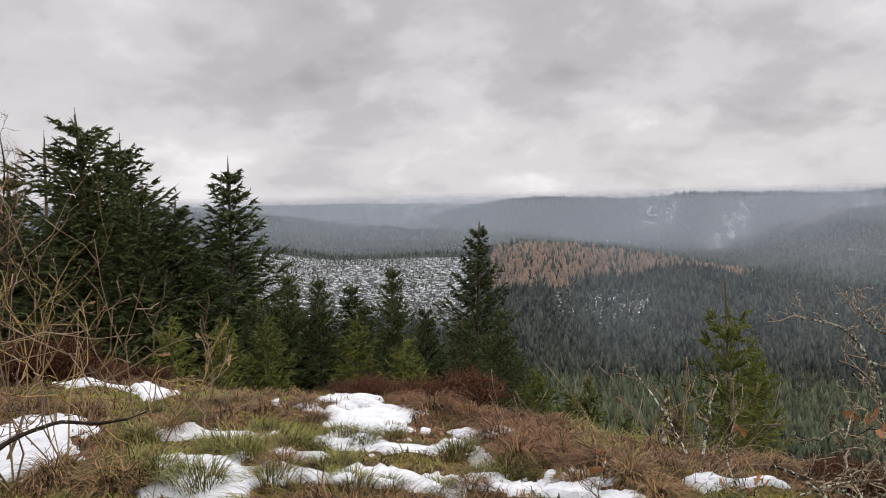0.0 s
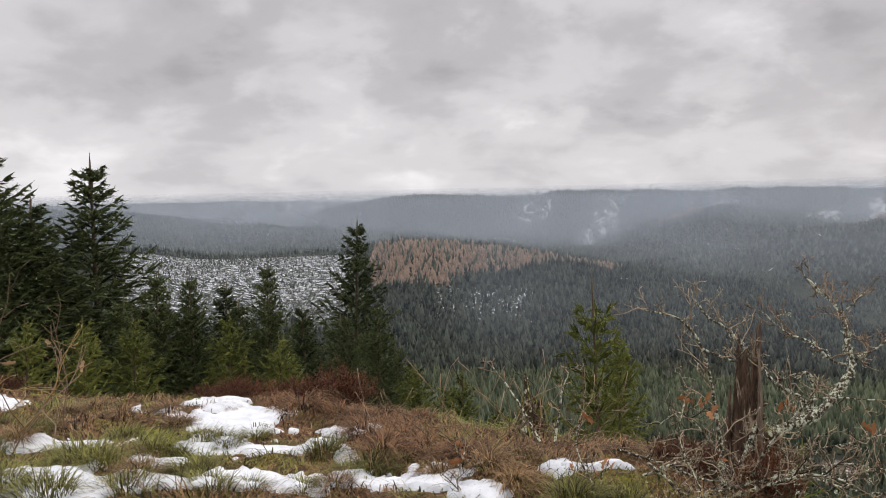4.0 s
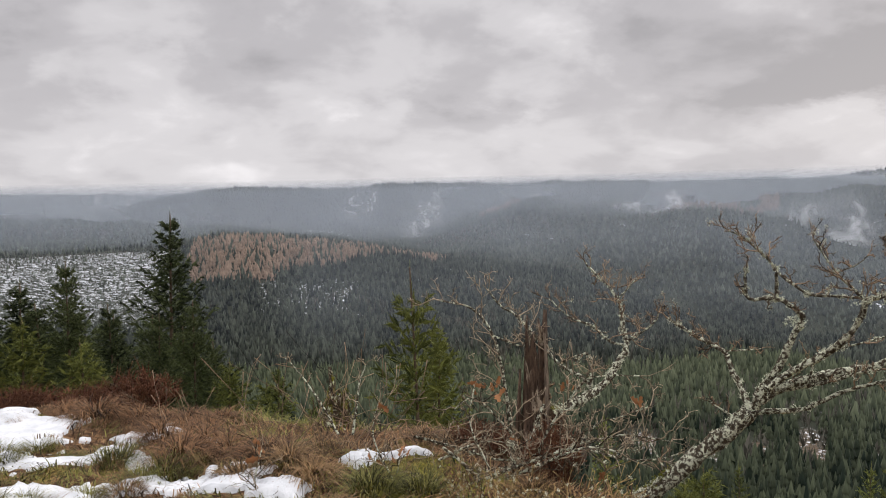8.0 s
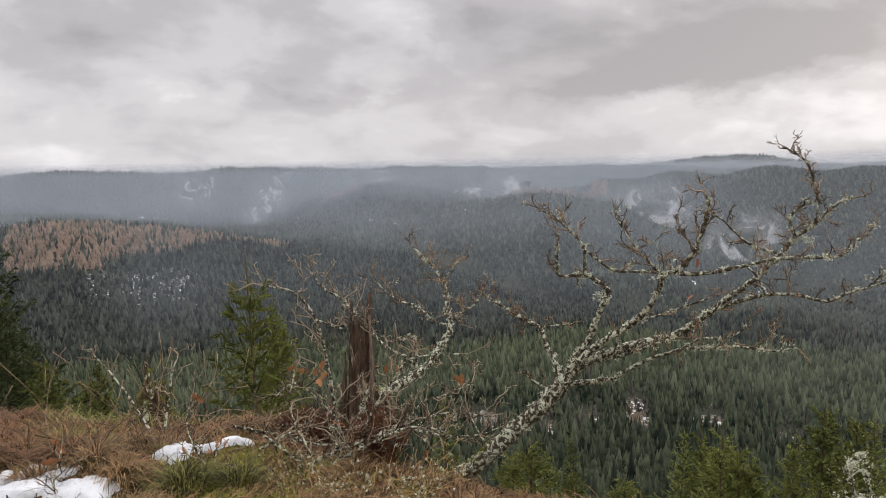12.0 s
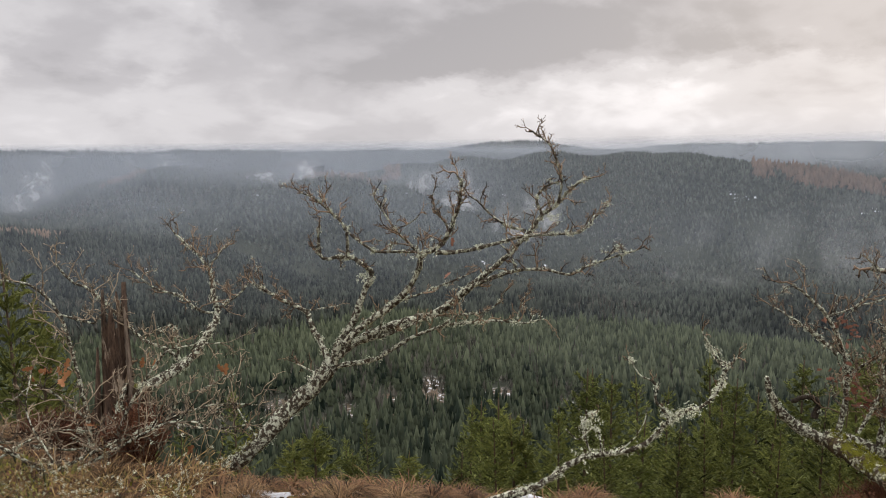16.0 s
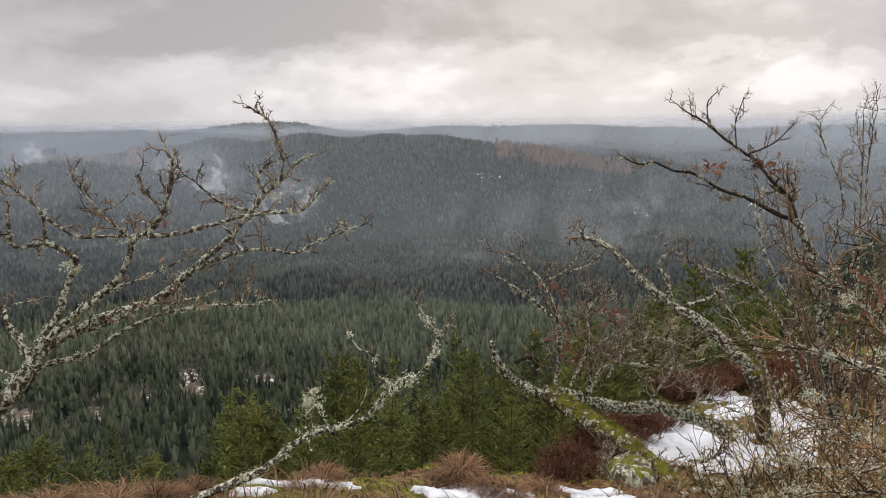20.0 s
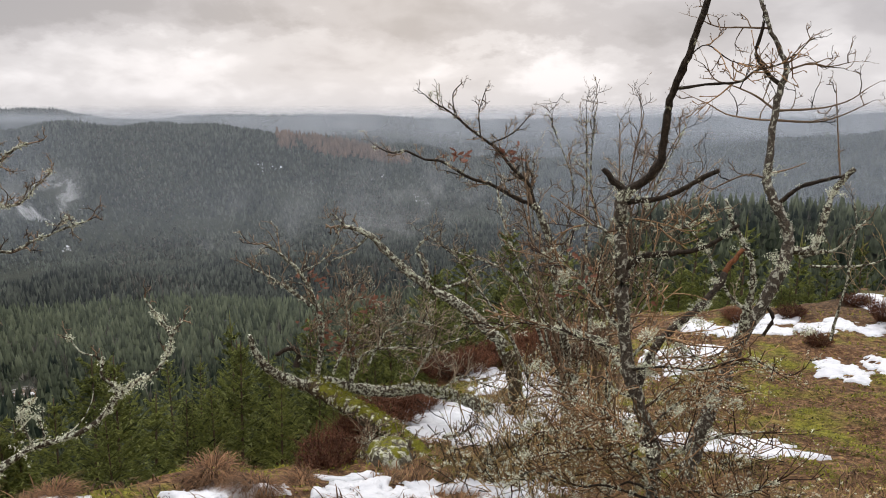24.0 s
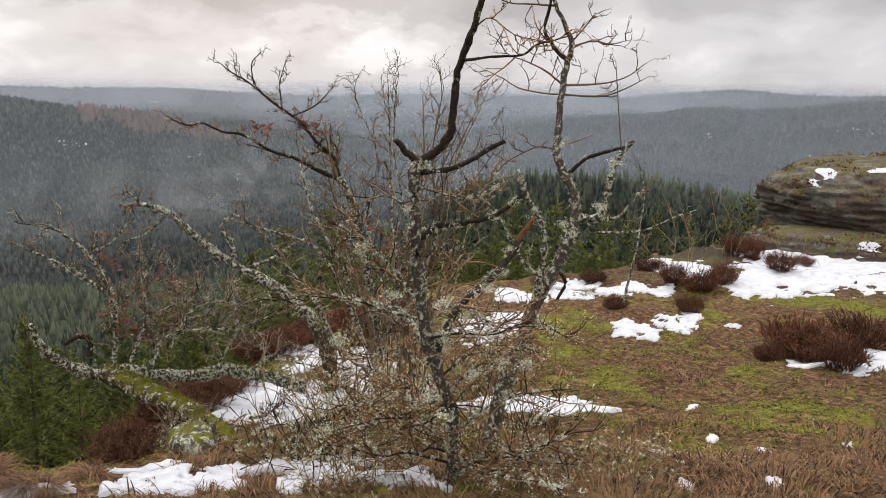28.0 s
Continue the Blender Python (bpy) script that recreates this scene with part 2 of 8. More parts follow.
GROUND = ground_material()
SPRUCE = leafy("spruce_needles", (0.007, 0.014, 0.004), (0.26, 0.285, 0.075), 0.6, 0.08, 1.2)
SPRUCE_DARK = leafy("old_spruce_needles", (0.004, 0.009, 0.004), (0.125, 0.15, 0.055), 0.6, 0.05, 1.2)
SPRUCE_YOUNG = leafy("young_spruce_needles", (0.025, 0.036, 0.010), (0.25, 0.265, 0.068), 0.6, 0.12, 1.5)
WOODS = leafy("far_conifers", (0.004, 0.007, 0.006), (0.082, 0.093, 0.071), 0.9, 0.0, 0.014, 0.5)
FAR_LARCH = leafy("far_brown_larches", (0.055, 0.045, 0.036), (0.15, 0.105, 0.078), 0.9, 0.0, 0.02, 0.3)
NEAR_WOODS = leafy("valley_conifers", (0.005, 0.011, 0.006), (0.090, 0.105, 0.061), 0.9, 0.0, 0.03, 0.5)
BARE = leafy("far_bare_woods", (0.06, 0.06, 0.048), (0.15, 0.14, 0.115), 0.9, 0.0, 0.02)
LARCH = leafy("far_larches", (0.115, 0.085, 0.064), (0.235, 0.168, 0.122), 0.9, 0.0, 0.03, 0.25)
TRUNK = barky("spruce_bark", (0.05, 0.035, 0.025), (0.16, 0.11, 0.075), (0.3, 0.3, 0.24), 0.25)


def mist_haze_material(name, cover, ragged, tone=(0.84, 0.875, 0.94), clears=(0.0, 1.0)):
    """Mostly see-through, sky-lit sheet: a mist wisp if ragged, else distance haze painted as a tint. UV: x along, y up
    the sheet.
    """
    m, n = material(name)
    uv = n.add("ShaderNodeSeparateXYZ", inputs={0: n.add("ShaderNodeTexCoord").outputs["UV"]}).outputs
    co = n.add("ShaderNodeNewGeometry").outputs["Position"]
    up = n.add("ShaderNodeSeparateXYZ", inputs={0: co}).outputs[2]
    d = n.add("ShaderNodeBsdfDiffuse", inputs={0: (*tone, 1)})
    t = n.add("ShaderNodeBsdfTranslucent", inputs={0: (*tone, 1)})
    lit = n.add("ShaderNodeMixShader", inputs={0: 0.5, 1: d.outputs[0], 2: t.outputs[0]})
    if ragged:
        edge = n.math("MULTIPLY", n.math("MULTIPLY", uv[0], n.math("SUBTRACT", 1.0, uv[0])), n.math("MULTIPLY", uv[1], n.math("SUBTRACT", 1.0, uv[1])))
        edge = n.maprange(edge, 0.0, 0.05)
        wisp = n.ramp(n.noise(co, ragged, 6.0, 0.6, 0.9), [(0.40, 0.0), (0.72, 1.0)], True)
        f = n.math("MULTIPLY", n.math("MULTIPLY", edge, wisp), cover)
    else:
        # painted haze: thins out at the foot, the ends and above the skyline
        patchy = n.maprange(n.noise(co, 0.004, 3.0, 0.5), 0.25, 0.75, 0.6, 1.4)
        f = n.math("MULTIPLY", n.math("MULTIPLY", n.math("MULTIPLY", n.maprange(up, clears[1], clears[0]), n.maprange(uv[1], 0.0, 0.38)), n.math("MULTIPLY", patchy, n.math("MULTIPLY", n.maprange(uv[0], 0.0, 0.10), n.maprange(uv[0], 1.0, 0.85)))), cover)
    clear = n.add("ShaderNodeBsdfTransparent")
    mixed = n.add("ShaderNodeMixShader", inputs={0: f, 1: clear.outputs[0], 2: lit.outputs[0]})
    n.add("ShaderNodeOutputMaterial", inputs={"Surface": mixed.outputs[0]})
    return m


# ---- mesh helpers ----
def mesh_of(name, verts, tris, mat, smooth=False):
    """A triangle mesh from arrays."""
    verts, tris = np.asarray(verts, np.float32).reshape(-1, 3), np.asarray(tris, np.int32).reshape(-1, 3)
    me = bpy.data.meshes.new(name)
    me.vertices.add(len(verts))
    me.vertices.foreach_set("co", verts.ravel())
    me.loops.add(tris.size)
    me.loops.foreach_set("vertex_index", tris.ravel())
    me.polygons.add(len(tris))
    me.polygons.foreach_set("loop_start", np.arange(0, tris.size, 3, dtype=np.int32))
    if smooth:
        me.polygons.foreach_set("use_smooth", np.ones(len(tris), bool))
    me.update(calc_edges=True)
    me.validate()
    me.materials.append(mat)
    return me


class Pile:
    """Gathers verts and triangles of one mesh."""

    def __init__(self):
        self.v, self.t, self.n = [], [], 0

    def put(self, verts, tris):
        verts = np.asarray(verts, float).reshape(-1, 3)
        self.v.append(verts)
        self.t.append(np.asarray(tris, int).reshape(-1, 3) + self.n)
        self.n += len(verts)

    def mesh(self, name, mat, smooth=False):
        return mesh_of(name, np.concatenate(self.v), np.concatenate(self.t), mat, smooth)


def part(name, me, parent, label=""):
    ob = new(name, me)
    ob.parent = parent
    if label:
        ob["label"] = label
    return ob


# ---- the lie of the land ----
# azimuths in degrees from +y towards +x; crests as elevation seen from the lookout
EDGE_AZ = (-180, -60, -30, -14, -1, 4, 8, 13, 18, 26, 34, 44, 58, 66, 72, 77, 80.5, 83.5, 85.5, 88, 98, 107, 114, 120, 135, 180)
EDGE_R = (16, 14, 9.6, 8.3, 7.6, 7.1, 6.3, 5.9, 5.5, 5.3, 4.2, 3.9, 4.05, 4.35, 4.8, 5.2, 5.7, 7.2, 9.3, 10.6, 13.0, 14.5, 19, 25, 25, 16)
CREST_A = ((-60, -4), (-16, -3.4), (-12, -3.2), (-9, -3.7), (-3, -3.9), (2, -3.9), (5.5, -3.2), (9, -3.5), (13, -3.9), (16.5, -4.6), (20, -5.3), (24, -5.8), (29, -6.5), (35, -8.6), (40, -10.5), (50, -11.5), (70, -11), (90, -8.5), (98, -7.3), (103, -6.4), (109, -5.8), (116, -6.5), (140, -6))
CREST_B = ((-60, -0.4), (-19, -0.2), (-13.5, -0.6), (-10, -1.1), (-6, -1.8), (-2.6, -2.2), (3, -2.5), (8, -3.1), (16, -4.2), (20, -3.9), (22, -2.9), (25, -1.8), (27.4, -1.1), (30, -1.2), (34, -1.7), (38, -2.2), (43, -2.0), (47, -1.2), (50, -0.8), (56, -0.6), (64, -0.8), (70, -1.4), (77, -2.5), (88, -3.5), (95, -3.2), (99, -2.5), (104, -1.95), (108, -1.55), (112, -1.15), (116, -1.05), (122, -0.75), (140, -0.7))
CREST_C = ((-60, -1), (-8, -1.6), (-2.6, -1.9), (-1, -1.0), (2, -0.3), (5, 0.2), (7.3, 0.3), (11, 0.1), (15, 0.0), (17.5, 0.3), (21, 0.3), (27, 0.0), (30, 0.2), (38, -0.1), (41, 0.05), (45, 0.0), (50, -0.3), (60, -0.8), (66, -1.0), (75, -1.5), (82, -1.9), (90, -1.8), (98, -1.7), (106, -1.6), (110, -1.5), (120, -1.3), (140, -1.3))
CREST_D = ((-60, 0.2), (-19, 0.15), (-6, 0.15), (0, 0.0), (10, -0.3), (40, -0.2), (48, 0.1), (50, 0.45), (52, 0.6), (55, 0.55), (58, -0.1), (61, -0.15), (64, 0.2), (69, 0.12), (74, 0.15), (80, -0.1), (85, -0.25), (92, -0.1), (100, -0.15), (107, -0.2), (110, 0.15), (114, 0.38), (116.5, 0.1), (119, -0.05), (140, 0.1))
SPUR = ((-60, -20), (22, -20), (25, -9), (28, -5.0), (30.5, -3.5), (33, -2.6), (37, -1.8), (41, -1.75), (45, -2.5), (50, -4.2), (58, -7), (64, -20), (140, -20))
SHOULDER = ((-60, -40), (88, -40), (90, -14), (92, -9), (95, -6.9), (99.7, -6.2), (105, -6.4), (110, -6.9), (113, -7.5), (118, -8.4), (130, -9), (140, -10))
RINGS = (800.0, 1450.0, 2600.0, 4200.0)


def smooth_step(x):
    x = np.clip(x, 0, 1)
    return x * x * (3 - 2 * x)


def crest(table, az):
    a, e = np.array(table).T
    return sum(np.interp(az + d, a, e) for d in (-0.8, -0.3, 0.3, 0.8)) / 4


def plateau(x, y):
    """Height of the hilltop heath."""
    hx = np.interp(x, (-12, -6, -2.5, 0, 2, 3.5, 4.6, 7.2, 9, 14, 20), (0.75, 0.55, 0.22, 0, -0.04, -0.32, -0.52, -1.15, -1.38, -1.6, -1.9))
    hy = np.interp(y, (-12, 3, 5, 7.5, 10), (0.1, 0.0, -0.1, -0.38, -0.8))
    bump = 0.035 * np.sin(2.3 * x + 1.1 * np.sin(1.7 * y)) * np.cos(1.9 * y + 0.7) + 0.02 * np.sin(5.1 * x - 3.3 * y) + 0.012 * np.sin(9.7 * x + 7.9 * y) + 0.022 * np.sin(10.5 * x + 2 * np.sin(4 * y)) * np.sin(9.5 * y + 2 * np.sin(5 * x))
    return hx + hy + bump


def ripple(x, y):
    """Spurs and gullies on the wooded slopes."""
    return np.sin(x / 61 + 1.3 * np.sin(y / 83)) * np.cos(y / 71 - 0.8 * np.sin(x / 97)) + 0.5 * np.sin(x / 27 - y / 35)


def height(x, y):
    x, y = np.asarray(x, float), np.asarray(y, float)
    r = np.hypot(x, y)
    az = np.degrees(np.arctan2(x, y))
    e = np.interp(az, EDGE_AZ, EDGE_R)
    top = plateau(x, y)
    past = np.maximum(r - e, 0)
    near = top - 0.72 * np.maximum(past - 0.3, 0) ** 1.0 * smooth_step(past / 2.0)
    # slope down from the hilltop to the valley, then ridge after ridge
    zs = [np.interp(r, (0, 30, 60, 110, 200, 330, 480), (0, -14, -31, -50, -68, -84, -98))]
    eyes = [np.tan(np.radians(crest(t, az) + up)) * d + 1.6 for t, d, up in zip((CREST_A, CREST_B, CREST_C, CREST_D), RINGS, (0.2, 0.2, 0.0, 0.0))]
    rr = (480.0, RINGS[0], 980.0, RINGS[1], 1900.0, RINGS[2], 3300.0, RINGS[3], 4800.0)
    zz = [np.full_like(r, -98.0), eyes[0], np.minimum(eyes[0] - 14, -75.0), eyes[1], np.minimum(eyes[1] - 45, -80.0), eyes[2], np.minimum(eyes[2] - 60, -70.0), eyes[3], eyes[3] - 120]
    far = zs[0]
    for k in range(len(rr) - 1):
        f = smooth_step((r - rr[k]) / (rr[k + 1] - rr[k]))
        far = np.where(r > rr[k], zz[k] + (zz[k + 1] - zz[k]) * f, far)
    # a nearer rounded spur in front of the second ridge
    far = np.maximum(far, np.tan(np.radians(crest(SPUR, az))) * 1150.0 + 1.6 - 0.0016 * np.maximum(np.abs(r - 1150.0) - 8, 0) ** 1.0 * 240)
    # a wooded shoulder close below the lookout
    far = np.maximum(far, np.tan(np.radians(crest(SHOULDER, az))) * 260.0 + 1.6 - 0.34 * np.maximum(np.abs(r - 260.0) - 12, 0))
    wave = ripple(x, y) * np.interp(r, (120, 300, 700, 800, 1000, 1400, 1500, 2400, 2600), (0, 5, 6, 1, 8, 2, 10, 3, 3))
    far = far + np.where(r > 120, wave, 0)
    blend = smooth_step((past - 6) / 14)
    return near * (1 - blend) + np.minimum(far, near) * blend if np.ndim(r) == 0 else np.where(past > 0, near * (1 - blend) + far * blend, top)


def build_ground():
    az = np.concatenate([np.arange(-44, 136, 0.75), np.arange(136, 316, 6.0)])
    rad = np.concatenate([[0.01], np.arange(0.4, 16, 0.12), 16 * 1.075 ** np.arange(0, 79)])
    rad = rad[rad < 4800]
    a, r = np.meshgrid(np.radians(az), rad)
    x, y = r * np.sin(a), r * np.cos(a)
    z = height(x, y)
    verts = np.stack([x, y, z], -1).reshape(-1, 3)
    k, m = len(rad), len(az)
    i, j = np.meshgrid(np.arange(k - 1), np.arange(m), indexing="ij")
    p, q = i * m + j, i * m + (j + 1) % m
    tris = np.concatenate([np.stack([p, p + m, q + m], -1).reshape(-1, 3), np.stack([p, q + m, q], -1).reshape(-1, 3)])
    tris = tris[:, ::-1]
    tagged(new("ground", mesh_of("ground", verts, tris, GROUND, True)), "mossy heath hilltop falling to wooded valleys and hills", "ground", kind="structure")


build_ground()


# ---- far woods ----
rng = np.random.default_rng(7)


def cone_tree(tiers, sides, seed):
    """A conifer of ragged tiers, one metre high and about one wide at scale one; returns verts and triangles."""
    g = np.random.default_rng(seed)
    v, t = [], []
    for k in range(tiers):
        lo, hi = 0.08 + 0.80 * k / tiers, 0.08 + 0.80 * (k + 1.75) / tiers
        w = 0.5 * (1 - k / (tiers + 0.35)) ** 0.9
        n0 = len(v)
        v.append((0, 0, min(hi, 1.0) if k < tiers - 1 else 1.0))
        turn = g.random() * 6
        for s in range(sides * 2):
            a = turn + math.pi * s / sides
            far = w * (1.0 if s % 2 == 0 else 0.5) * g.uniform(0.75, 1.2)
            v.append((far * math.cos(a), far * math.sin(a), lo + g.uniform(-0.03, 0.03) + (0.03 if s % 2 else -0.02)))
        for s in range(sides * 2):
            t.append((n0, n0 + 1 + s, n0 + 1 + (s + 1) % (sides * 2)))
    return np.array(v), np.array(t)


def plain_tree(sides, seed):
    """A far conifer: one ragged cone."""
    g = np.random.default_rng(seed)
    a = np.arange(sides) * 2 * math.pi / sides
    w = 0.5 * g.uniform(0.6, 1.25, sides)
    v = np.concatenate([[[g.uniform(-0.05, 0.05), 0, 1.0]], np.stack([w * np.cos(a), w * np.sin(a), g.uniform(-0.02, 0.14, sides)], -1)])
    return v, np.array([(0, 1 + k, 1 + (k + 1) % sides) for k in range(sides)])


def puff_tree(blobs, seed):
    """A bare broadleaf crown: a spray of thin upright slivers."""
    g = np.random.default_rng(seed)
    v, t = [], []
    for k in range(blobs):
        a, h, w = g.random() * 6.3, g.uniform(0.45, 1.0), g.uniform(0.02, 0.05)
        far = g.uniform(0.1, 0.42)
        foot = np.array((0.05 * math.cos(a), 0.05 * math.sin(a), g.uniform(0.0, 0.35)))
        tip = np.array((far * math.cos(a), far * math.sin(a), h))
        side = np.array((-math.sin(a), math.cos(a), 0)) * w
        n0 = len(v)
        v += [foot, (foot + tip) / 2 + side * 4.0, tip]
        t += [(n0, n0 + 1, n0 + 2)]
    return np.array(v), np.array(t)


def scatter(r0, r1, gap, az0=-40.0, az1=130.0):
    """Loosely even points on a ring of land."""
    out = []
    r = r0
    while r < r1:
        n = int(np.radians(az1 - az0) * r / gap)
        a = np.radians(az0 + (az1 - az0) * (np.arange(n) + rng.random(n)) / n)
        d = r + rng.uniform(-0.5, 0.5, n) * gap
        out.append(np.stack([d * np.sin(a), d * np.cos(a)], -1))
        r += gap
    return np.concatenate(out)


HORIZON_AZ = np.radians(np.arange(-42, 133, 1.0))
HORIZON_R = np.concatenate([np.arange(20, 200, 10), np.arange(200, 4700, 30)])
HX, HY = HORIZON_R[None] * np.sin(HORIZON_AZ)[:, None], HORIZON_R[None] * np.cos(HORIZON_AZ)[:, None]
LIFT = np.maximum.accumulate((height(HX, HY) - 1.6) / HORIZON_R[None], axis=1)


def in_sight(xy, tall):
    """Leaves out trees sunk deep behind a ridge."""
    r = np.hypot(*xy.T)
    i = np.clip(np.round(np.degrees(np.arctan2(xy[:, 0], xy[:, 1])) + 42).astype(int), 0, len(HORIZON_AZ) - 1)
    j = np.clip(np.searchsorted(HORIZON_R, r * 0.97) - 1, 0, len(HORIZON_R) - 1)
    return (height(xy[:, 0], xy[:, 1]) + tall - 1.6) / r > LIFT[i, j]


def plant(name, xy, tall, wide, kinds, mat, label):
    """One joined stand of trees."""
    z = height(xy[:, 0], xy[:, 1])
    pile = Pile()
    kind = rng.integers(0, len(kinds), len(xy))
    for k, (v, t) in enumerate(kinds):
        m = np.where(kind == k)[0]
        if not len(m):
            continue
        h = tall * rng.triangular(0.45, 0.9, 1.45, len(m))
        w = wide * rng.uniform(0.75, 1.25, len(m)) * h / tall
        a = rng.random(len(m)) * 6.283
        c, s = np.cos(a), np.sin(a)
        x = v[None, :, 0] * w[:, None]
        y = v[None, :, 1] * w[:, None]
        p = np.stack([x * c[:, None] - y * s[:, None] + xy[m, 0:1], x * s[:, None] + y * c[:, None] + xy[m, 1:2], v[None, :, 2] * h[:, None] + z[m, None] - 0.03 * h[:, None]], -1)
        tri = t[None] + (np.arange(len(m)) * len(v))[:, None, None]
        pile.put(p, tri)
    return tagged(new(name, pile.mesh(name, mat)), label, "woods", kind="stuff")


def land_noise(xy, size):
    return np.sin(xy[:, 0] / size + 2.1 * np.sin(xy[:, 1] / size * 0.7)) * np.cos(xy[:, 1] / size * 1.1 - 1.4 * np.sin(xy[:, 0] / size * 0.6))


def felled(xy):
    az, r = np.degrees(np.arctan2(xy[:, 0], xy[:, 1])), np.hypot(*xy.T)
    rag = land_noise(xy, 17)
    return (az > -14.0 + 0.5 * rag) & (az < 2.4 + 0.7 * rag) & (r > 575 + 25 * rag) & (r < 825)


def glade(xy):
    """Small clearings with snow and scrub."""
    az, r = np.degrees(np.arctan2(xy[:, 0], xy[:, 1])), np.hypot(*xy.T)
    upper = (az > 8) & (az < 15) & (r > 585) & (r < 655) & (land_noise(xy, 5.5) > 0.40)
    lower = np.zeros(len(xy), bool)
    for ga, gr, wide, deep in CLEARINGS:
        lower |= ((az - ga) / wide) ** 2 + ((r - gr) / deep) ** 2 < 1 + 0.5 * land_noise(xy, 4)
    return upper | lower


def larch_stand(xy):
    az, r = np.degrees(np.arctan2(xy[:, 0], xy[:, 1])), np.hypot(*xy.T)
    rag = land_noise(xy, 23)
    return (az > 3.6 + 0.5 * rag) & (az < 21.0 + rag) & (r > 650 + 25 * rag + np.maximum(az - 8, 0) * 7.5) & (r < 800)


def brown_patch(xy):
    az, r = np.degrees(np.arctan2(xy[:, 0], xy[:, 1])), np.hypot(*xy.T)
    inner = ((az > 37.5) & (az < 44.5) & (r > 1370) & (r < 1480)) | ((az > 69) & (az < 78.5) & (r > 1330) & (r < 1440))
    return inner & (land_noise(xy, 31) > -0.45)


def build_woods():
    fine = [cone_tree(8, 6, s) for s in range(5)]
    mid = [cone_tree(3, 4, s) for s in range(10, 15)]
    low = [cone_tree(2, 3, s) for s in range(15, 20)]
    far = [plain_tree(5, s) for s in range(20, 26)]
    dots = [plain_tree(4, s) for s in range(30, 34)]
    bare = [puff_tree(9, s) for s in range(4)]
    for name, r0, r1, gap, tall, wide, kinds in (
        ("near_valley_woods", 46, 140, 2.7, 7.5, 2.9, fine),
        ("valley_woods", 140, 260, 2.7, 6.6, 2.7, mid),
        ("valley_woods", 260, 420, 3.2, 7.0, 3.1, low),
        ("hill_woods", 420, 900, 4.3, 8.5, 4.2, low),
        ("ridge_woods", 900, 1700, 5.6, 7.5, 5.0, far),
        ("distant_woods", 1700, 2900, 11.0, 15.0, 9.0, dots),
        ("horizon_woods", 3700, 4300, 16.0, 16.0, 13.0, dots),
    ):
        xy = scatter(r0, r1, gap)
        keep = in_sight(xy, tall) & ~felled(xy) & ~glade(xy) & ~larch_stand(xy) & ~brown_patch(xy) & (rng.random(len(xy)) > 0.05)
        xy = xy[keep]
        grey = (land_noise(xy, 55 if r0 < 900 else 120) + rng.normal(0, 0.5, len(xy)) > (0.9 if r0 >= 420 else 1.15)) & (r0 >= 140)
        plant(name, xy[~grey], tall, wide, kinds, NEAR_WOODS if r0 < 400 else WOODS, "dark green spruce forest on the hillside")
        if grey.sum() > 10:
            plant("bare_woods", xy[grey], tall * 0.8, wide * 1.3, bare, BARE, "grey leafless broadleaf trees among the spruces")

    for a0, a1, r0, r1 in ((37.5, 44.5, 1370, 1480), (69, 78.5, 1330, 1440), (24, 27, 1390, 1430)):
        xy = scatter(r0, r1, 7.0, a0, a1)
        xy = xy[(land_noise(xy, 31) > -0.45) & (rng.random(len(xy)) < 0.85)]
        plant("far_larch_stand", xy, 13.0, 9.0, far, FAR_LARCH, "faded brown larches high on the far hill")
    xy = scatter(630, 805, 4.2, 2.0, 22.0)
    xy = xy[larch_stand(xy)]
    dark = rng.random(len(xy)) < 0.24
    plant("larch_stand", xy[~dark], 7.5, 5.6, low, LARCH, "tawny brown larch stand on the hill")
    plant("spruces_in_the_larches", xy[dark], 9.5, 4.0, low, WOODS, "dark spruces scattered among the larches")

    # brush, stumps and seedlings on the felled slope
    xy = scatter(560, 815, 4.4, -14.5, 3.0)
    xy = xy[felled(xy)]
    thin = rng.random(len(xy))
    plant("felled_slope_brush", xy[thin < 0.78], 2.2, 3.0, bare, BARE, "grey brush and stumps on the snowy felled slope")
    plant("felled_slope_seedlings", xy[thin > 0.80], 4.0, 2.2, far, WOODS, "young spruces on the snowy felled slope")
    # scrub in the valley clearing
    xy = scatter(175, 262, 3.2, 24.0, 62.0)
    xy = xy[glade(xy)]
    pick = rng.random(len(xy))
    plant("valley_scrub", xy[pick < 0.55], 3.2, 3.4, bare, BARE, "pale leafless scrub in the valley clearing")
    plant("valley_seedlings", xy[pick > 0.86], 3.4, 1.6, mid, NEAR_WOODS, "young spruces in the valley clearing")
    xy = scatter(150, 330, 9.0, 20.0, 100.0)
    xy = xy[rng.random(len(xy)) < 0.3]
    plant("valley_birches", xy, 7.5, 3.4, bare, BARE, "pale leafless birches among the valley spruces")


build_woods()


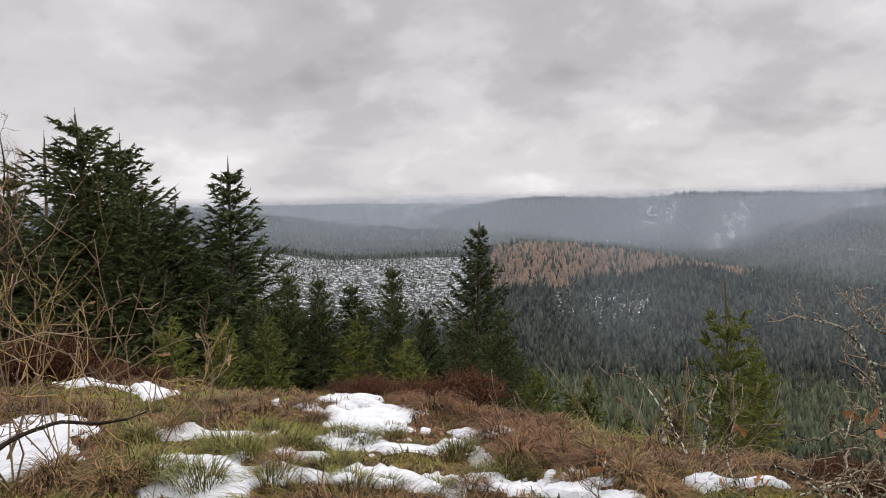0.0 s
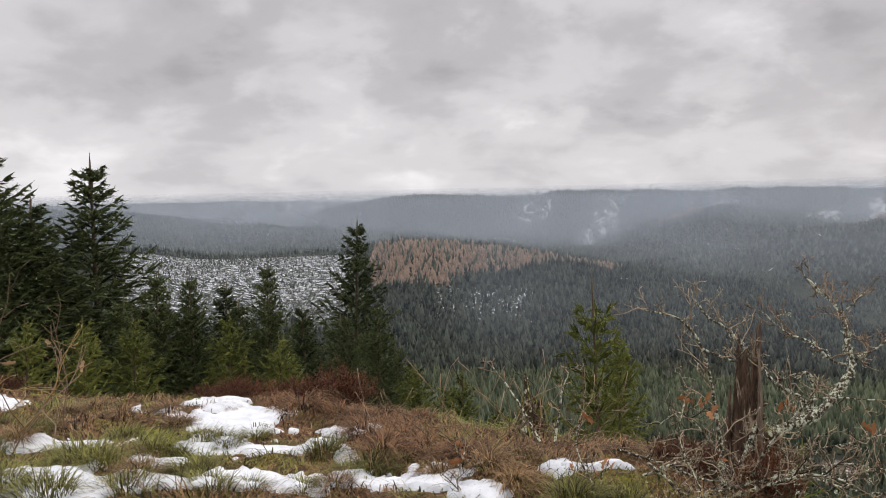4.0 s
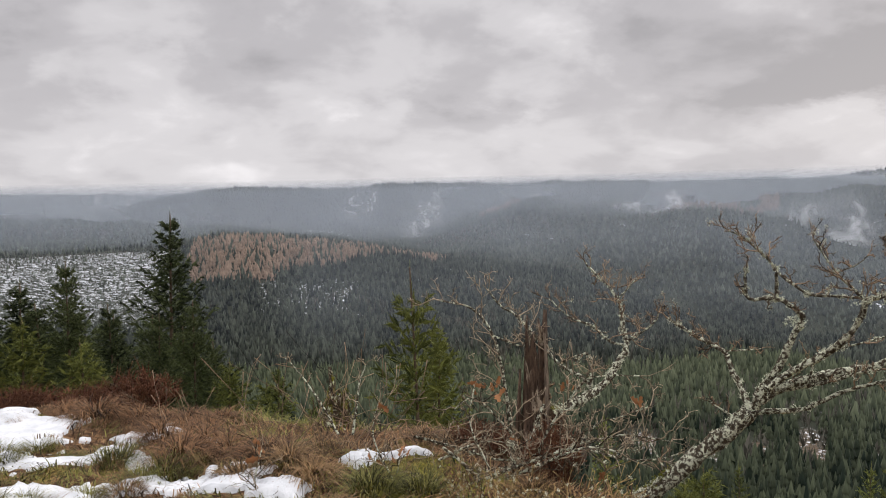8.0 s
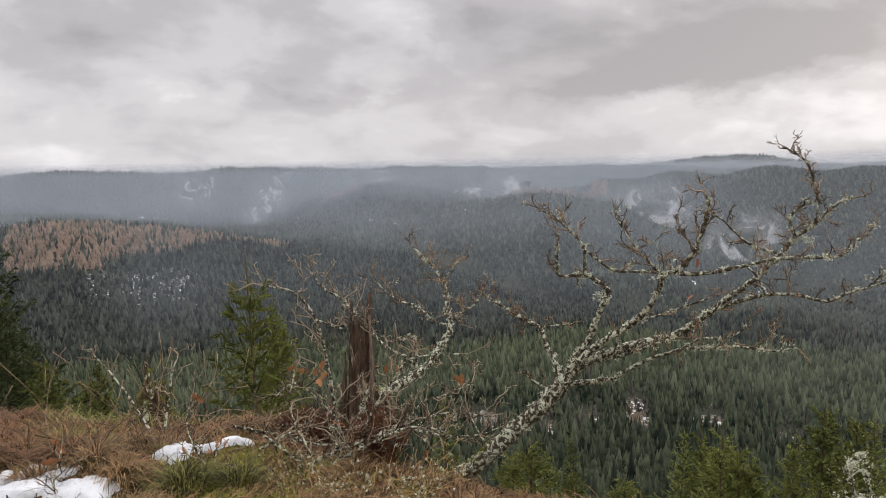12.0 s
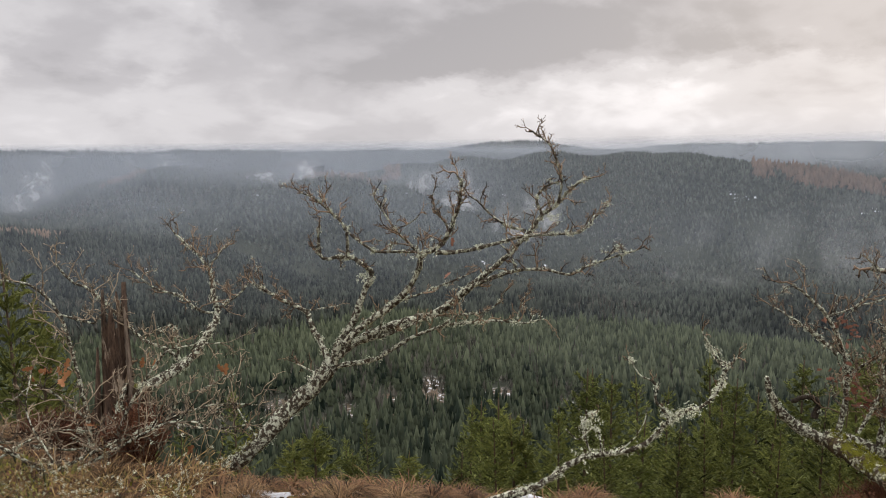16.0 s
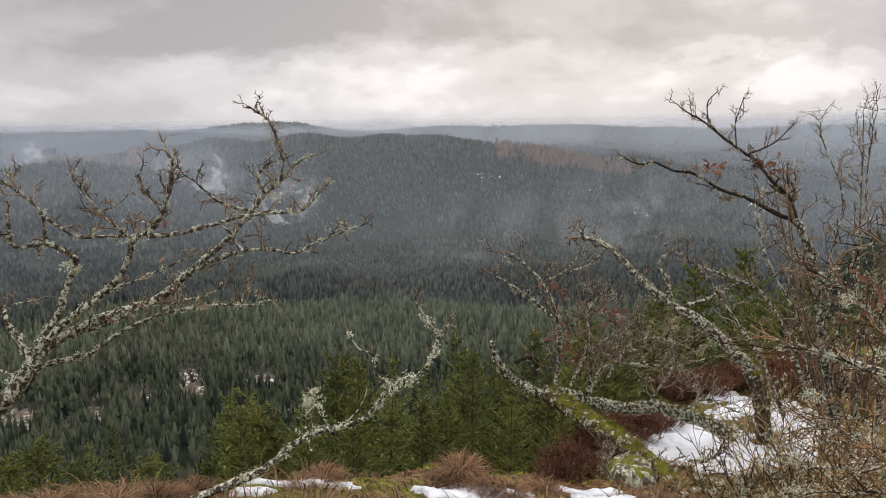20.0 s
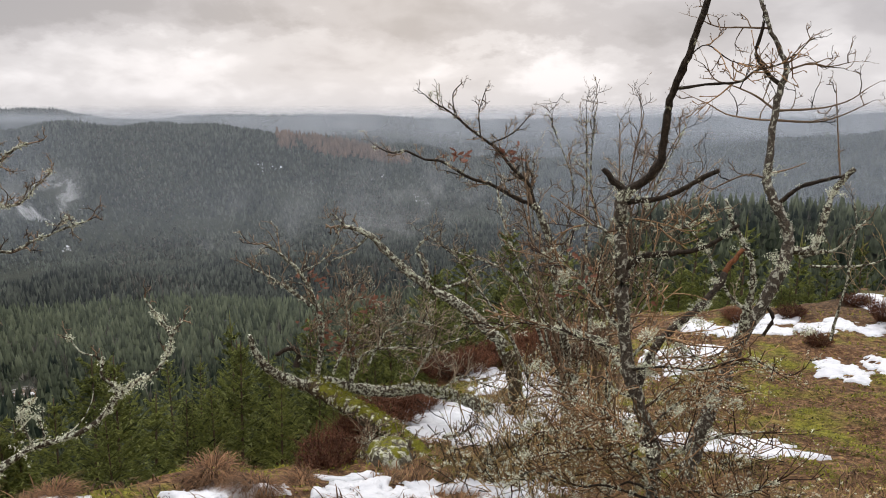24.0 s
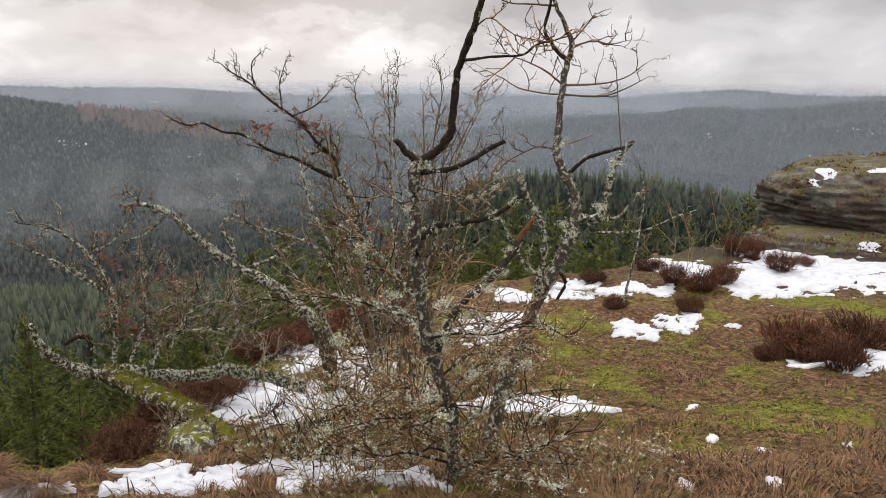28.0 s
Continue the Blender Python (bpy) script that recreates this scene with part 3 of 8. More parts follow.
# ---- painted haze of distance, and mist wisps ----
def mist_haze_sheet(name, cols, rows, place, mat, label):
    """A thin curved sheet for painted haze or a mist wisp; place(u, v) gives the point."""
    verts, faces = [], []
    for j in range(rows + 1):
        for i in range(cols + 1):
            verts.append(place(i / cols, j / rows))
    for j in range(rows):
        for i in range(cols):
            p = j * (cols + 1) + i
            faces.append((p, p + 1, p + cols + 2, p + cols + 1))
    me = bpy.data.meshes.new(name)
    me.from_pydata(verts, [], faces)
    uv = me.uv_layers.new(name="UVMap")
    for poly in me.polygons:
        for k in poly.loop_indices:
            v = me.loops[k].vertex_index
            uv.data[k].uv = ((v % (cols + 1)) / cols, (v // (cols + 1)) / rows)
        poly.use_smooth = True
    me.materials.append(mat)
    ob = tagged(new(name, me), label, "mist", kind="stuff")
    ob.visible_shadow = False
    return ob


def build_haze():
    # tinted sheets between the ridges stand in for aerial haze
    for r, cover, a0, a1 in HAZE_SHEETS:
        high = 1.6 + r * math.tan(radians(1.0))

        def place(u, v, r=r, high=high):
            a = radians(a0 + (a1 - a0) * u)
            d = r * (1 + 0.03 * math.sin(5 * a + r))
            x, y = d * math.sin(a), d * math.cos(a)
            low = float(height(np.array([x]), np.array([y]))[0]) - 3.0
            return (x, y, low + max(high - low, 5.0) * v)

        mist_haze_sheet("valley_mist", 90, 6, place, mist_haze_material("valley_mist", cover, 0, tuple(HAZE_NEAR + (HAZE_FAR - HAZE_NEAR) * min(max((r - 900) / 2300, 0), 1)), clears=(1.6 + r * math.tan(radians(0.15)), 1.6 + r * math.tan(radians(0.95)))), "see-through tinted sheet standing in for the haze of distance")


# painted haze: distance, thickness, and the azimuths between which each sheet hangs
HAZE_SHEETS = ((230, 0.05, 46, 150), (450, 0.13, 8, 50), (480, 0.06, -46, 136), (740, 0.075, -46, 136), (520, 0.32, 84, 158), (980, 0.31, -60, 55), (1000, 0.07, 38, 92), (1250, 0.27, -60, 58), (1800, 0.31, -46, 136), (2800, 0.38, -46, 136))
# haze put into the sheets' colour, paler the farther they stand
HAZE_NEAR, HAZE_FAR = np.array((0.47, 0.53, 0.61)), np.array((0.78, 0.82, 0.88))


def wisp(x, y, z, wide, tall, cover):
    """A torn scrap of cloud rising from the woods, turned to the lookout."""
    a = math.atan2(x, y)

    def place(u, v):
        s = (u - 0.5) * wide + (v - 0.5) * wide * 0.25
        bulge = 0.12 * wide * math.sin(math.pi * u) * math.sin(math.pi * v)
        return (x + s * math.cos(a) - bulge * math.sin(a), y - s * math.sin(a) - bulge * math.cos(a), z + (v - 0.5) * tall)

    mist_haze_sheet("mist_wisp", 12, 10, place, mist_haze_material("mist_wisp", min(1.0, cover * 1.2), 3.2 / max(wide, tall), (0.93, 0.95, 0.98)), "wisp of white mist drifting up from the forest")


build_haze()
wisp(450, 1639, -17, 92, 92, 0.50)
wisp(565, 1550, -48, 113, 119, 0.50)
wisp(-50, 2099, -16, 181, 91, 0.55)
wisp(787, 1507, -13, 147, 42, 0.50)
wisp(819, 1135, -39, 151, 42, 0.55)
wisp(844, 781, -65, 157, 99, 0.75)
wisp(886, 653, -100, 100, 90, 0.70)
wisp(714, 1204, -83, 60, 70, 0.40)
wisp(980, 201, -126, 230, 170, 0.22)
wisp(846, 1116, -32, 101, 46, 0.60)
wisp(920, 1185, -27, 65, 50, 0.50)
wisp(555, 1501, -45, 69, 81, 0.40)
wisp(917, 400, -135, 190, 140, 0.13)
wisp(1693, 164, -97, 245, 73, 0.30)


# ---- spruces below the edge of the heath ----
def frame_of(d):
    """Two unit vectors across d."""
    d = d / np.linalg.norm(d)
    s = np.cross(d, (0.0, 0.0, 1.0))
    if np.linalg.norm(s) < 0.05:
        s = np.cross(d, (1.0, 0.0, 0.0))
    s = s / np.linalg.norm(s)
    return s, np.cross(s, d)


def tube(pile, pts, radii, sides=6, rough=0.0, gen=None):
    """A bent, tapered, slightly uneven rod through pts."""
    pts = np.asarray(pts, float)
    radii = np.asarray(radii, float)
    ring = np.arange(sides) * 2 * math.pi / sides
    verts = []
    for k in range(len(pts)):
        d = pts[min(k + 1, len(pts) - 1)] - pts[max(k - 1, 0)]
        s, u = frame_of(d + 1e-9)
        r = radii[k] * (1 + (gen.uniform(-rough, rough, sides) if rough else 0.0))
        verts.append(pts[k] + np.outer(np.cos(ring) * r, s) + np.outer(np.sin(ring) * r, u))
    verts = np.concatenate(verts + [pts[-1:] + (pts[-1:] - pts[-2:-1]) * 0.02])
    tris = []
    for k in range(len(pts) - 1):
        a = k * sides + np.arange(sides)
        b = k * sides + (np.arange(sides) + 1) % sides
        tris += [np.stack([a, b, b + sides], -1), np.stack([a, b + sides, a + sides], -1)]
    last = (len(pts) - 1) * sides
    a = last + np.arange(sides)
    tris.append(np.stack([a, last + (np.arange(sides) + 1) % sides, np.full(sides, len(verts) - 1)], -1))
    pile.put(verts, np.concatenate(tris))


def needle_twigs(pile, foot, tip, gen, needles, length, width, brush=0.004):
    """Needles round many straight twigs at once (arrays of feet and tips), with the twigs themselves as slivers."""
    n = len(foot)
    d = tip - foot
    ln = np.linalg.norm(d, axis=1, keepdims=True)
    d = d / ln
    s = np.cross(d, np.array((0.0, 0.0, 1.0))) + np.array((1e-3, 0, 0))
    s /= np.linalg.norm(s, axis=1, keepdims=True)
    u = np.cross(s, d)
    f = (np.arange(needles) + 0.5) / needles
    f = np.clip(f[None] + gen.uniform(-0.5, 0.5, (n, needles)) / needles, 0, 1)
    a = gen.random((n, needles)) * 6.283
    out = np.cos(a)[..., None] * s[:, None] + np.sin(a)[..., None] * u[:, None]
    base = foot[:, None] + d[:, None] * (ln * f)[..., None]
    lean = gen.uniform(0.5, 1.0, (n, needles))[..., None]
    way = out + d[:, None] * lean
    way /= np.linalg.norm(way, axis=2, keepdims=True)
    top = base + way * (length * gen.uniform(0.7, 1.2, (n, needles)))[..., None]
    side = np.cross(way, d[:, None] + 0.3 * out)
    side = side / (np.linalg.norm(side, axis=2, keepdims=True) + 1e-6) * width / 2
    v = np.stack([base - side, base + side, top], 2).reshape(-1, 3)
    pile.put(v, np.arange(len(v)).reshape(-1, 3))
    # the brush of short needles along the twig, as two crossed, pointed blades
    w = brush * gen.uniform(0.7, 1.2, (n, 1))
    mid = foot + (tip - foot) * gen.uniform(0.3, 0.5, (n, 1))
    for across in (s, u):
        v = np.stack([foot, mid - across * w, tip, mid + across * w], 1).reshape(-1, 3)
        k = np.arange(n)[:, None] * 4
        pile.put(v, np.concatenate([k + np.array([[0, 1, 2]]), k + np.array([[0, 2, 3]])]))


def spruce(tall, wide, whorls, per, twigs, needles, seed, mat, label, nlen=0.028, nwid=0.007, up=0.25, bare=0.03, brush=0.016, taper=1.02, jag=(0.65, 1.2), leader=0.0):
    """One spruce standing at the origin: trunk, crown and leading shoot."""
    g = np.random.default_rng(seed)
    root = new("spruce_tree")
    tagged(root, label, "spruce tree", "spruces below the edge")
    bend = g.uniform(-0.03, 0.03, 2) * tall
    trunk = Pile()
    hs = np.linspace(-0.15, 1, 12)
    pts = np.stack([bend[0] * hs ** 2, bend[1] * hs ** 2, hs * tall], -1)
    tube(trunk, pts, np.interp(hs, (-0.15, 0, 1), (0.013, 0.011, 0.0006)) * tall + 0.003, 8, 0.06, g)
    feet, tips = [], []
    for k in range(whorls):
        f = bare + (0.985 - leader - bare) * k / max(whorls - (leader > 0), 1)
        f0 = f
        reach = wide * 0.5 * (1 - f) ** taper + 0.03
        turn = g.random() * 6.283
        for b in range(per):
            a = turn + 6.283 * (b + g.uniform(-0.3, 0.3)) / per
            f = min(f0 + g.uniform(-0.6, 0.6) * (0.25 if leader else 0.95) / whorls, 0.985)
            here = np.array((bend[0] * f ** 2, bend[1] * f ** 2, f * tall))
            ln = reach * g.uniform(*jag)
            out = np.array((math.cos(a), math.sin(a), 0.0))
            rise = up * (0.3 + 1.9 * f) - 0.10 * (1 - f)
            q = np.linspace(0, 1, 5)
            bp = here + out * (q * ln)[:, None] + np.array((0, 0, 1.0)) * (ln * (rise * q + 0.18 * q ** 3 - 0.10 * q ** 2))[:, None]
            feet.append(bp[0])
            tips.append(bp[3])
            m = max(3, int(twigs * (0.35 + 0.65 * ln / (wide * 0.5 + 0.1))))
            side = np.array((-out[1], out[0], 0.0))
            for j in range(m):
                t = 0.12 + 0.88 * (j + g.random()) / m
                p = np.array([np.interp(t, q, bp[:, c]) for c in range(3)])
                sgn = 1 if j % 2 else -1
                tl = (0.10 + 0.30 * ln * (1.05 - t)) * g.uniform(0.6, 1.15) * (1.0 - 0.62 * f ** 3)
                way = out * 0.8 + side * sgn * g.uniform(0.5, 1.0) + np.array((0, 0, g.uniform(-0.45, 0.45)))
                feet.append(p)
                tips.append(p + way / np.linalg.norm(way) * tl)
            feet.append(bp[-2])
            tips.append(bp[-1] + (bp[-1] - bp[-2]) * 0.4)
    feet.append(pts[-2] * 1.0)
    tips.append(pts[-1] + np.array((0, 0, 0.02 * tall)))
    crown = Pile()
    needle_twigs(crown, np.array(feet), np.array(tips), g, needles, nlen, nwid, brush)
    part("trunk", trunk.mesh("trunk", TRUNK, True), root)
    tagged(part("crown", crown.mesh("crown", mat), root, "dense green needle sprays"), kind="stuff")
    return root


SPRUCE_KINDS = {
    "big": (spruce(4.6, 2.9, 36, 10, 20, 7, 1, SPRUCE_DARK, "tall dense dark spruce beside the heath", 0.034, 0.007, 0.36, brush=0.012, taper=0.86, jag=(0.5, 1.25)), 4.6),
    "airy": (spruce(4.4, 1.7, 17, 5, 9, 3, 6, SPRUCE, "thin see-through spruce behind the shrubs", 0.030, 0.009, 0.30, brush=0.012, jag=(0.5, 1.25)), 4.4),
    "leader": (spruce(1.9, 0.98, 12, 7, 10, 14, 8, SPRUCE_YOUNG, "young spruce with a long bare leading shoot", 0.026, 0.005, 0.58, brush=0.010, taper=0.8, jag=(0.8, 1.1), leader=0.13), 1.9),
    "full": (spruce(4.2, 2.7, 23, 8, 17, 6, 2, SPRUCE, "bushy dark green spruce growing below the heath", 0.036, 0.008, 0.38, brush=0.016, jag=(0.55, 1.25)), 4.2),
    "old": (spruce(4.2, 2.7, 32, 9, 19, 7, 9, SPRUCE_DARK, "bushy dark spruce standing behind the heath", 0.033, 0.007, 0.38, brush=0.012), 4.2),
    "open": (spruce(3.6, 2.2, 22, 7, 16, 8, 3, SPRUCE, "open-branched green spruce below the heath", 0.036, 0.008, 0.46, brush=0.015), 3.6),
    "young": (spruce(1.9, 1.1, 20, 7, 13, 10, 4, SPRUCE_YOUNG, "slender young spruce with bright green shoots", 0.024, 0.005, 0.5, brush=0.009), 1.9),
    "far": (spruce(6.0, 3.4, 24, 7, 8, 1, 5, SPRUCE, "spruce on the slope under the lookout", 0.08, 0.02, 0.35, brush=0.026), 6.0),
}
STANDING = set()


def stand(kind, x, y, top, fat):
    """A spruce rooted at x, y whose tip is at the height top."""
    base, tall = SPRUCE_KINDS[kind]
    z = float(height(np.array([x]), np.array([y]))[0]) - 0.05
    s = (top - z) / tall
    if kind in STANDING:
        b = base.scale
        copy_thing(base, Matrix.LocRotScale((x, y, z), Euler((0, 0, 17.3 * x + 5.1 * y)), (s * fat / b.x, s * fat / b.y, s / b.z)))
    else:
        base.matrix_basis = Matrix.LocRotScale((x, y, z), Euler((0, 0, 17.3 * x + 5.1 * y)), (s * fat, s * fat, s))
        STANDING.add(kind)


stand("big", -10.97, 25.23, 4.75, 1.35)
stand("big", -10.70, 26.55, 4.10, 1.15)
stand("airy", -17.00, 33.42, 4.88, 1.00)
stand("airy", -19.38, 34.00, 3.10, 1.00)
stand("old", -7.50, 27.75, 3.22, 1.25)
stand("old", -9.05, 25.75, 1.97, 1.40)
stand("old", -14.78, 25.53, 1.85, 1.20)
stand("big", -9.88, 24.60, 2.45, 1.30)
stand("old", -12.12, 25.25, 3.07, 1.35)
stand("old", -8.38, 25.67, 1.15, 1.30)
stand("old", -5.30, 25.70, -0.40, 1.02)
stand("old", -4.15, 26.18, -0.55, 0.85)
stand("old", -1.35, 19.72, 0.18, 0.85)
stand("old", 1.33, 37.37, 0.82, 0.95)
stand("old", 1.75, 25.95, -1.70, 0.90)
stand("old", 0.58, 24.00, -1.77, 0.77)
stand("leader", 6.91, 18.77, -0.34, 0.74)
stand("young", 7.64, 19.56, -2.1, 0.75)
stand("young", -5.09, 17.52, -0.74, 0.80)
stand("young", -4.16, 18.14, -0.85, 0.88)
stand("young", -2.26, 18.68, -0.96, 0.88)
stand("old", -0.53, 27.00, -1.80, 0.94)
stand("old", -13.40, 28.22, 2.62, 1.20)
stand("old", -14.50, 26.27, 3.17, 1.20)
stand("old", -15.50, 25.67, 2.62, 1.02)
stand("old", -9.43, 23.70, 1.58, 1.10)
stand("young", 1.86, 17.00, -1.95, 0.88)
stand("old", -6.25, 24.98, -1.05, 1.02)
stand("young", -6.00, 17.02, -0.66, 0.88)
stand("old", -3.62, 28.52, -1.08, 1.02)
stand("young", -0.89, 18.22, -1.48, 0.96)
stand("young", 2.72, 17.84, -2.67, 0.96)
stand("open", 9.37, 5.28, -1.30, 1.00)
stand("open", 8.94, 6.76, -1.95, 0.90)
stand("young", 7.70, 5.09, -1.50, 1.10)
stand("young", 5.02, 5.73, -1.16, 1.10)
stand("young", 5.08, 5.03, -1.16, 1.10)
stand("open", 2.23, 12.70, -1.20, 1.00)
stand("open", 2.75, 11.60, -1.48, 1.00)
stand("young", 5.78, 6.45, -1.44, 1.20)
stand("open", 8.42, 5.97, -1.60, 1.10)
stand("open", 7.88, 5.02, -1.63, 1.10)
stand("full", 10.87, 5.95, -1.78, 0.80)
stand("open", 8.97, 4.26, -1.65, 1.20)
stand("full", 11.22, 4.20, -1.67, 0.90)
stand("open", 8.75, 3.58, -1.59, 1.20)
stand("full", 12.54, 3.50, -1.60, 1.00)
stand("open", 10.04, 3.10, -1.57, 1.20)
stand("young", 6.86, 6.19, -1.99, 1.20)
stand("open", 13.26, 2.78, -1.65, 1.10)
stand("full", 15.45, 2.04, -1.28, 1.10)
stand("open", 7.70, 6.04, -2.15, 1.10)
stand("full", 14.31, 2.95, -1.89, 1.00)
stand("full", 16.48, 2.35, -1.75, 1.10)
stand("open", 12.26, 2.88, -2.05, 1.10)
stand("full", 18.60, 1.64, -1.35, 1.10)
stand("open", 13.44, 2.26, -1.92, 1.20)
stand("full", 14.56, 1.71, -1.73, 1.20)
stand("full", 20.69, 0.73, -1.21, 1.10)
stand("full", 8.63, 2.96, -0.86, 0.95)
stand("full", 8.22, 4.19, -0.95, 0.95)
stand("full", 9.49, 1.61, -1.20, 0.95)
stand("full", 8.42, 2.41, -1.24, 0.95)
stand("full", 7.85, 3.21, -1.23, 0.95)
stand("full", 7.57, 4.45, -1.24, 0.95)
stand("full", 6.85, 4.72, -1.23, 1.00)
stand("full", 8.59, 1.89, -1.42, 1.00)
stand("full", 8.14, 3.00, -1.17, 0.95)
stand("full", 7.51, 3.79, -1.39, 0.95)
stand("full", 8.88, 2.14, -1.09, 0.95)
stand("full", 8.74, 2.61, -1.52, 1.00)
stand("full", 9.33, 2.19, -1.82, 1.00)
stand("open", 10.94, 3.57, -1.66, 1.10)
stand("open", 9.84, 3.57, -1.59, 1.20)
stand("open", 11.13, 3.09, -2.04, 1.10)
stand("full", 15.32, 3.11, -1.96, 1.20)
stand("full", 17.56, 2.26, -2.26, 1.20)
stand("full", 19.73, 1.14, -2.47, 1.10)
stand("far", 38.43, -6.27, -2.81, 1.10)
stand("far", 32.18, -7.20, -2.32, 1.10)
stand("far", 24.64, -11.20, -1.61, 0.80)
stand("far", 26.36, -9.55, -2.03, 0.80)
stand("far", 32.73, -9.23, -2.86, 1.00)
stand("far", 23.16, -9.57, -1.88, 1.00)
stand("far", 33.70, -3.67, -3.23, 1.10)
stand("far", 30.83, -0.80, -3.26, 1.10)
stand("far", 23.75, -7.90, -2.06, 1.00)
stand("far", 25.80, -1.88, -3.02, 1.10)
stand("far", 23.42, -5.10, -2.25, 1.10)
stand("far", 25.81, 0.30, -3.19, 1.10)
stand("far", 22.20, -5.99, -2.21, 1.00)
stand("far", 29.74, -14.49, -1.80, 1.00)
stand("far", 22.64, -3.67, -2.45, 1.10)
for az, r, top, fat in ((-12.3, 26, -1.4, 1.2), (-10.4, 29, -1.8, 1.2), (-8.6, 27, -1.5, 1.2), (-7.0, 30, -2.1, 1.2), (-5.2, 28, -1.7, 1.2), (-3.4, 30, -2.3, 1.2), (-1.8, 29, -2.4, 1.2), (0.6, 31, -2.8, 1.2), (3.2, 33, -3.6, 1.2), (5.6, 32, -4.2, 1.2)):
    stand("old", r * math.sin(radians(az)), r * math.cos(radians(az)), top, fat)
for k in range(34):
    az = 88 + 28 * (k + 0.5) / 34
    r = float(np.interp(az, EDGE_AZ, EDGE_R)) + random.uniform(2.5, 8.0)
    stand("open" if k % 3 else "full", r * math.sin(radians(az)), r * math.cos(radians(az)), 1.5 - r * math.tan(radians(random.uniform(9.4, 11.6))), random.uniform(0.95, 1.3))
for k in range(75):
    a = radians(random.uniform(-36, 122))
    r = random.uniform(15 if a < 1.2 else 23, 46)
    stand("far", r * math.sin(a), r * math.cos(a), float(np.interp(r, (15, 30, 46), (-6.5, -14, -24))) + random.uniform(3.5, 6.5), random.uniform(0.85, 1.2))


# ---- bare trees on the edge ----
GREY_BARK = barky("grey_brown_bark", (0.010, 0.008, 0.006), (0.135, 0.11, 0.082), (0.58, 0.58, 0.47), 0.43, None, 36.0)
OAK_BARK = barky("lichened_oak_bark", (0.008, 0.006, 0.004), (0.11, 0.085, 0.056), (0.68, 0.70, 0.54), 0.47, None, 42.0)
DARK_BARK = barky("dark_dead_bark", (0.005, 0.004, 0.003), (0.055, 0.040, 0.027), (0.45, 0.44, 0.31), 0.34)
MOSSY_BARK = barky("mossy_bark", (0.010, 0.007, 0.004), (0.11, 0.078, 0.046), (0.64, 0.65, 0.46), 0.42, (0.17, 0.165, 0.012))
TWIG = leafy("bare_twigs", (0.006, 0.004, 0.0025), (0.29, 0.20, 0.125), 0.8, 0.0, 6.0, 0.75)
PALE_TWIG = leafy("weathered_twigs", (0.014, 0.009, 0.005), (0.38, 0.30, 0.205), 0.8, 0.0, 6.0, 0.75)
WARM_TWIG = leafy("red_brown_twigs", (0.022, 0.010, 0.005), (0.40, 0.245, 0.125), 0.8, 0.0, 6.0, 0.75)
LICHEN = leafy("grey_green_lichen", (0.34, 0.35, 0.25), (0.84, 0.86, 0.68), 0.95, 0.1, 14.0)
DRY_LEAF = leafy("dry_oak_leaves", (0.18, 0.075, 0.03), (0.44, 0.21, 0.09), 0.7, 0.25, 9.0)
RED_LEAF = leafy("withered_red_leaves", (0.15, 0.06, 0.04), (0.40, 0.20, 0.13), 0.7, 0.25, 9.0)
TREE_GEN = np.random.default_rng(21)
MOSS_FUR = leafy("tree_moss", (0.02, 0.022, 0.003), (0.24, 0.235, 0.022), 0.9, 0.1, 9.0)
# how many twigs the limbs of a tree bear, how often they fork, how long they are
BUSHY = {"bare_lichened_tree": (1.05, 3, 0.92), "leaning_oak": (1.6, 3, 0.80), "broken_oak": (1.5, 3, 0.95), "low_leaning_branch": (1.2, 2, 0.85), "twisted_tree": (0.7, 2, 0.8), "slanting_oak": (1.4, 3, 0.7), "low_oak_spray": (1.5, 3, 0.95), ("many_stemmed_tree", "limb"): (1.7, 3, 0.6), ("many_stemmed_tree", "stem"): (2.6, 3, 0.72)}


def along(pts, t):
    """Point and direction at the share t of a line's length."""
    pts = np.asarray(pts, float)
    seg = np.linalg.norm(np.diff(pts, axis=0), axis=1)
    s = np.concatenate([[0], np.cumsum(seg)]) / seg.sum()
    p = np.array([np.interp(t, s, pts[:, c]) for c in range(3)])
    q = np.array([np.interp(min(t + 0.04, 1), s, pts[:, c]) - np.interp(max(t - 0.04, 0), s, pts[:, c]) for c in range(3)])
    return p, q / (np.linalg.norm(q) + 1e-9)


def smooth_line(pts, steps):
    """A Catmull-Rom line through pts."""
    p = np.asarray(pts, float)
    p = np.concatenate([2 * p[:1] - p[1:2], p, 2 * p[-1:] - p[-2:-1]])
    out = []
    for k in range(1, len(p) - 2):
        for f in np.linspace(0, 1, steps, endpoint=False):
            a, b, c, d = p[k - 1:k + 3]
            out.append(0.5 * (2 * b + (c - a) * f + (2 * a - 5 * b + 4 * c - d) * f * f + (3 * b - a - 3 * c + d) * f ** 3))
    return np.array(out + [p[-2]])


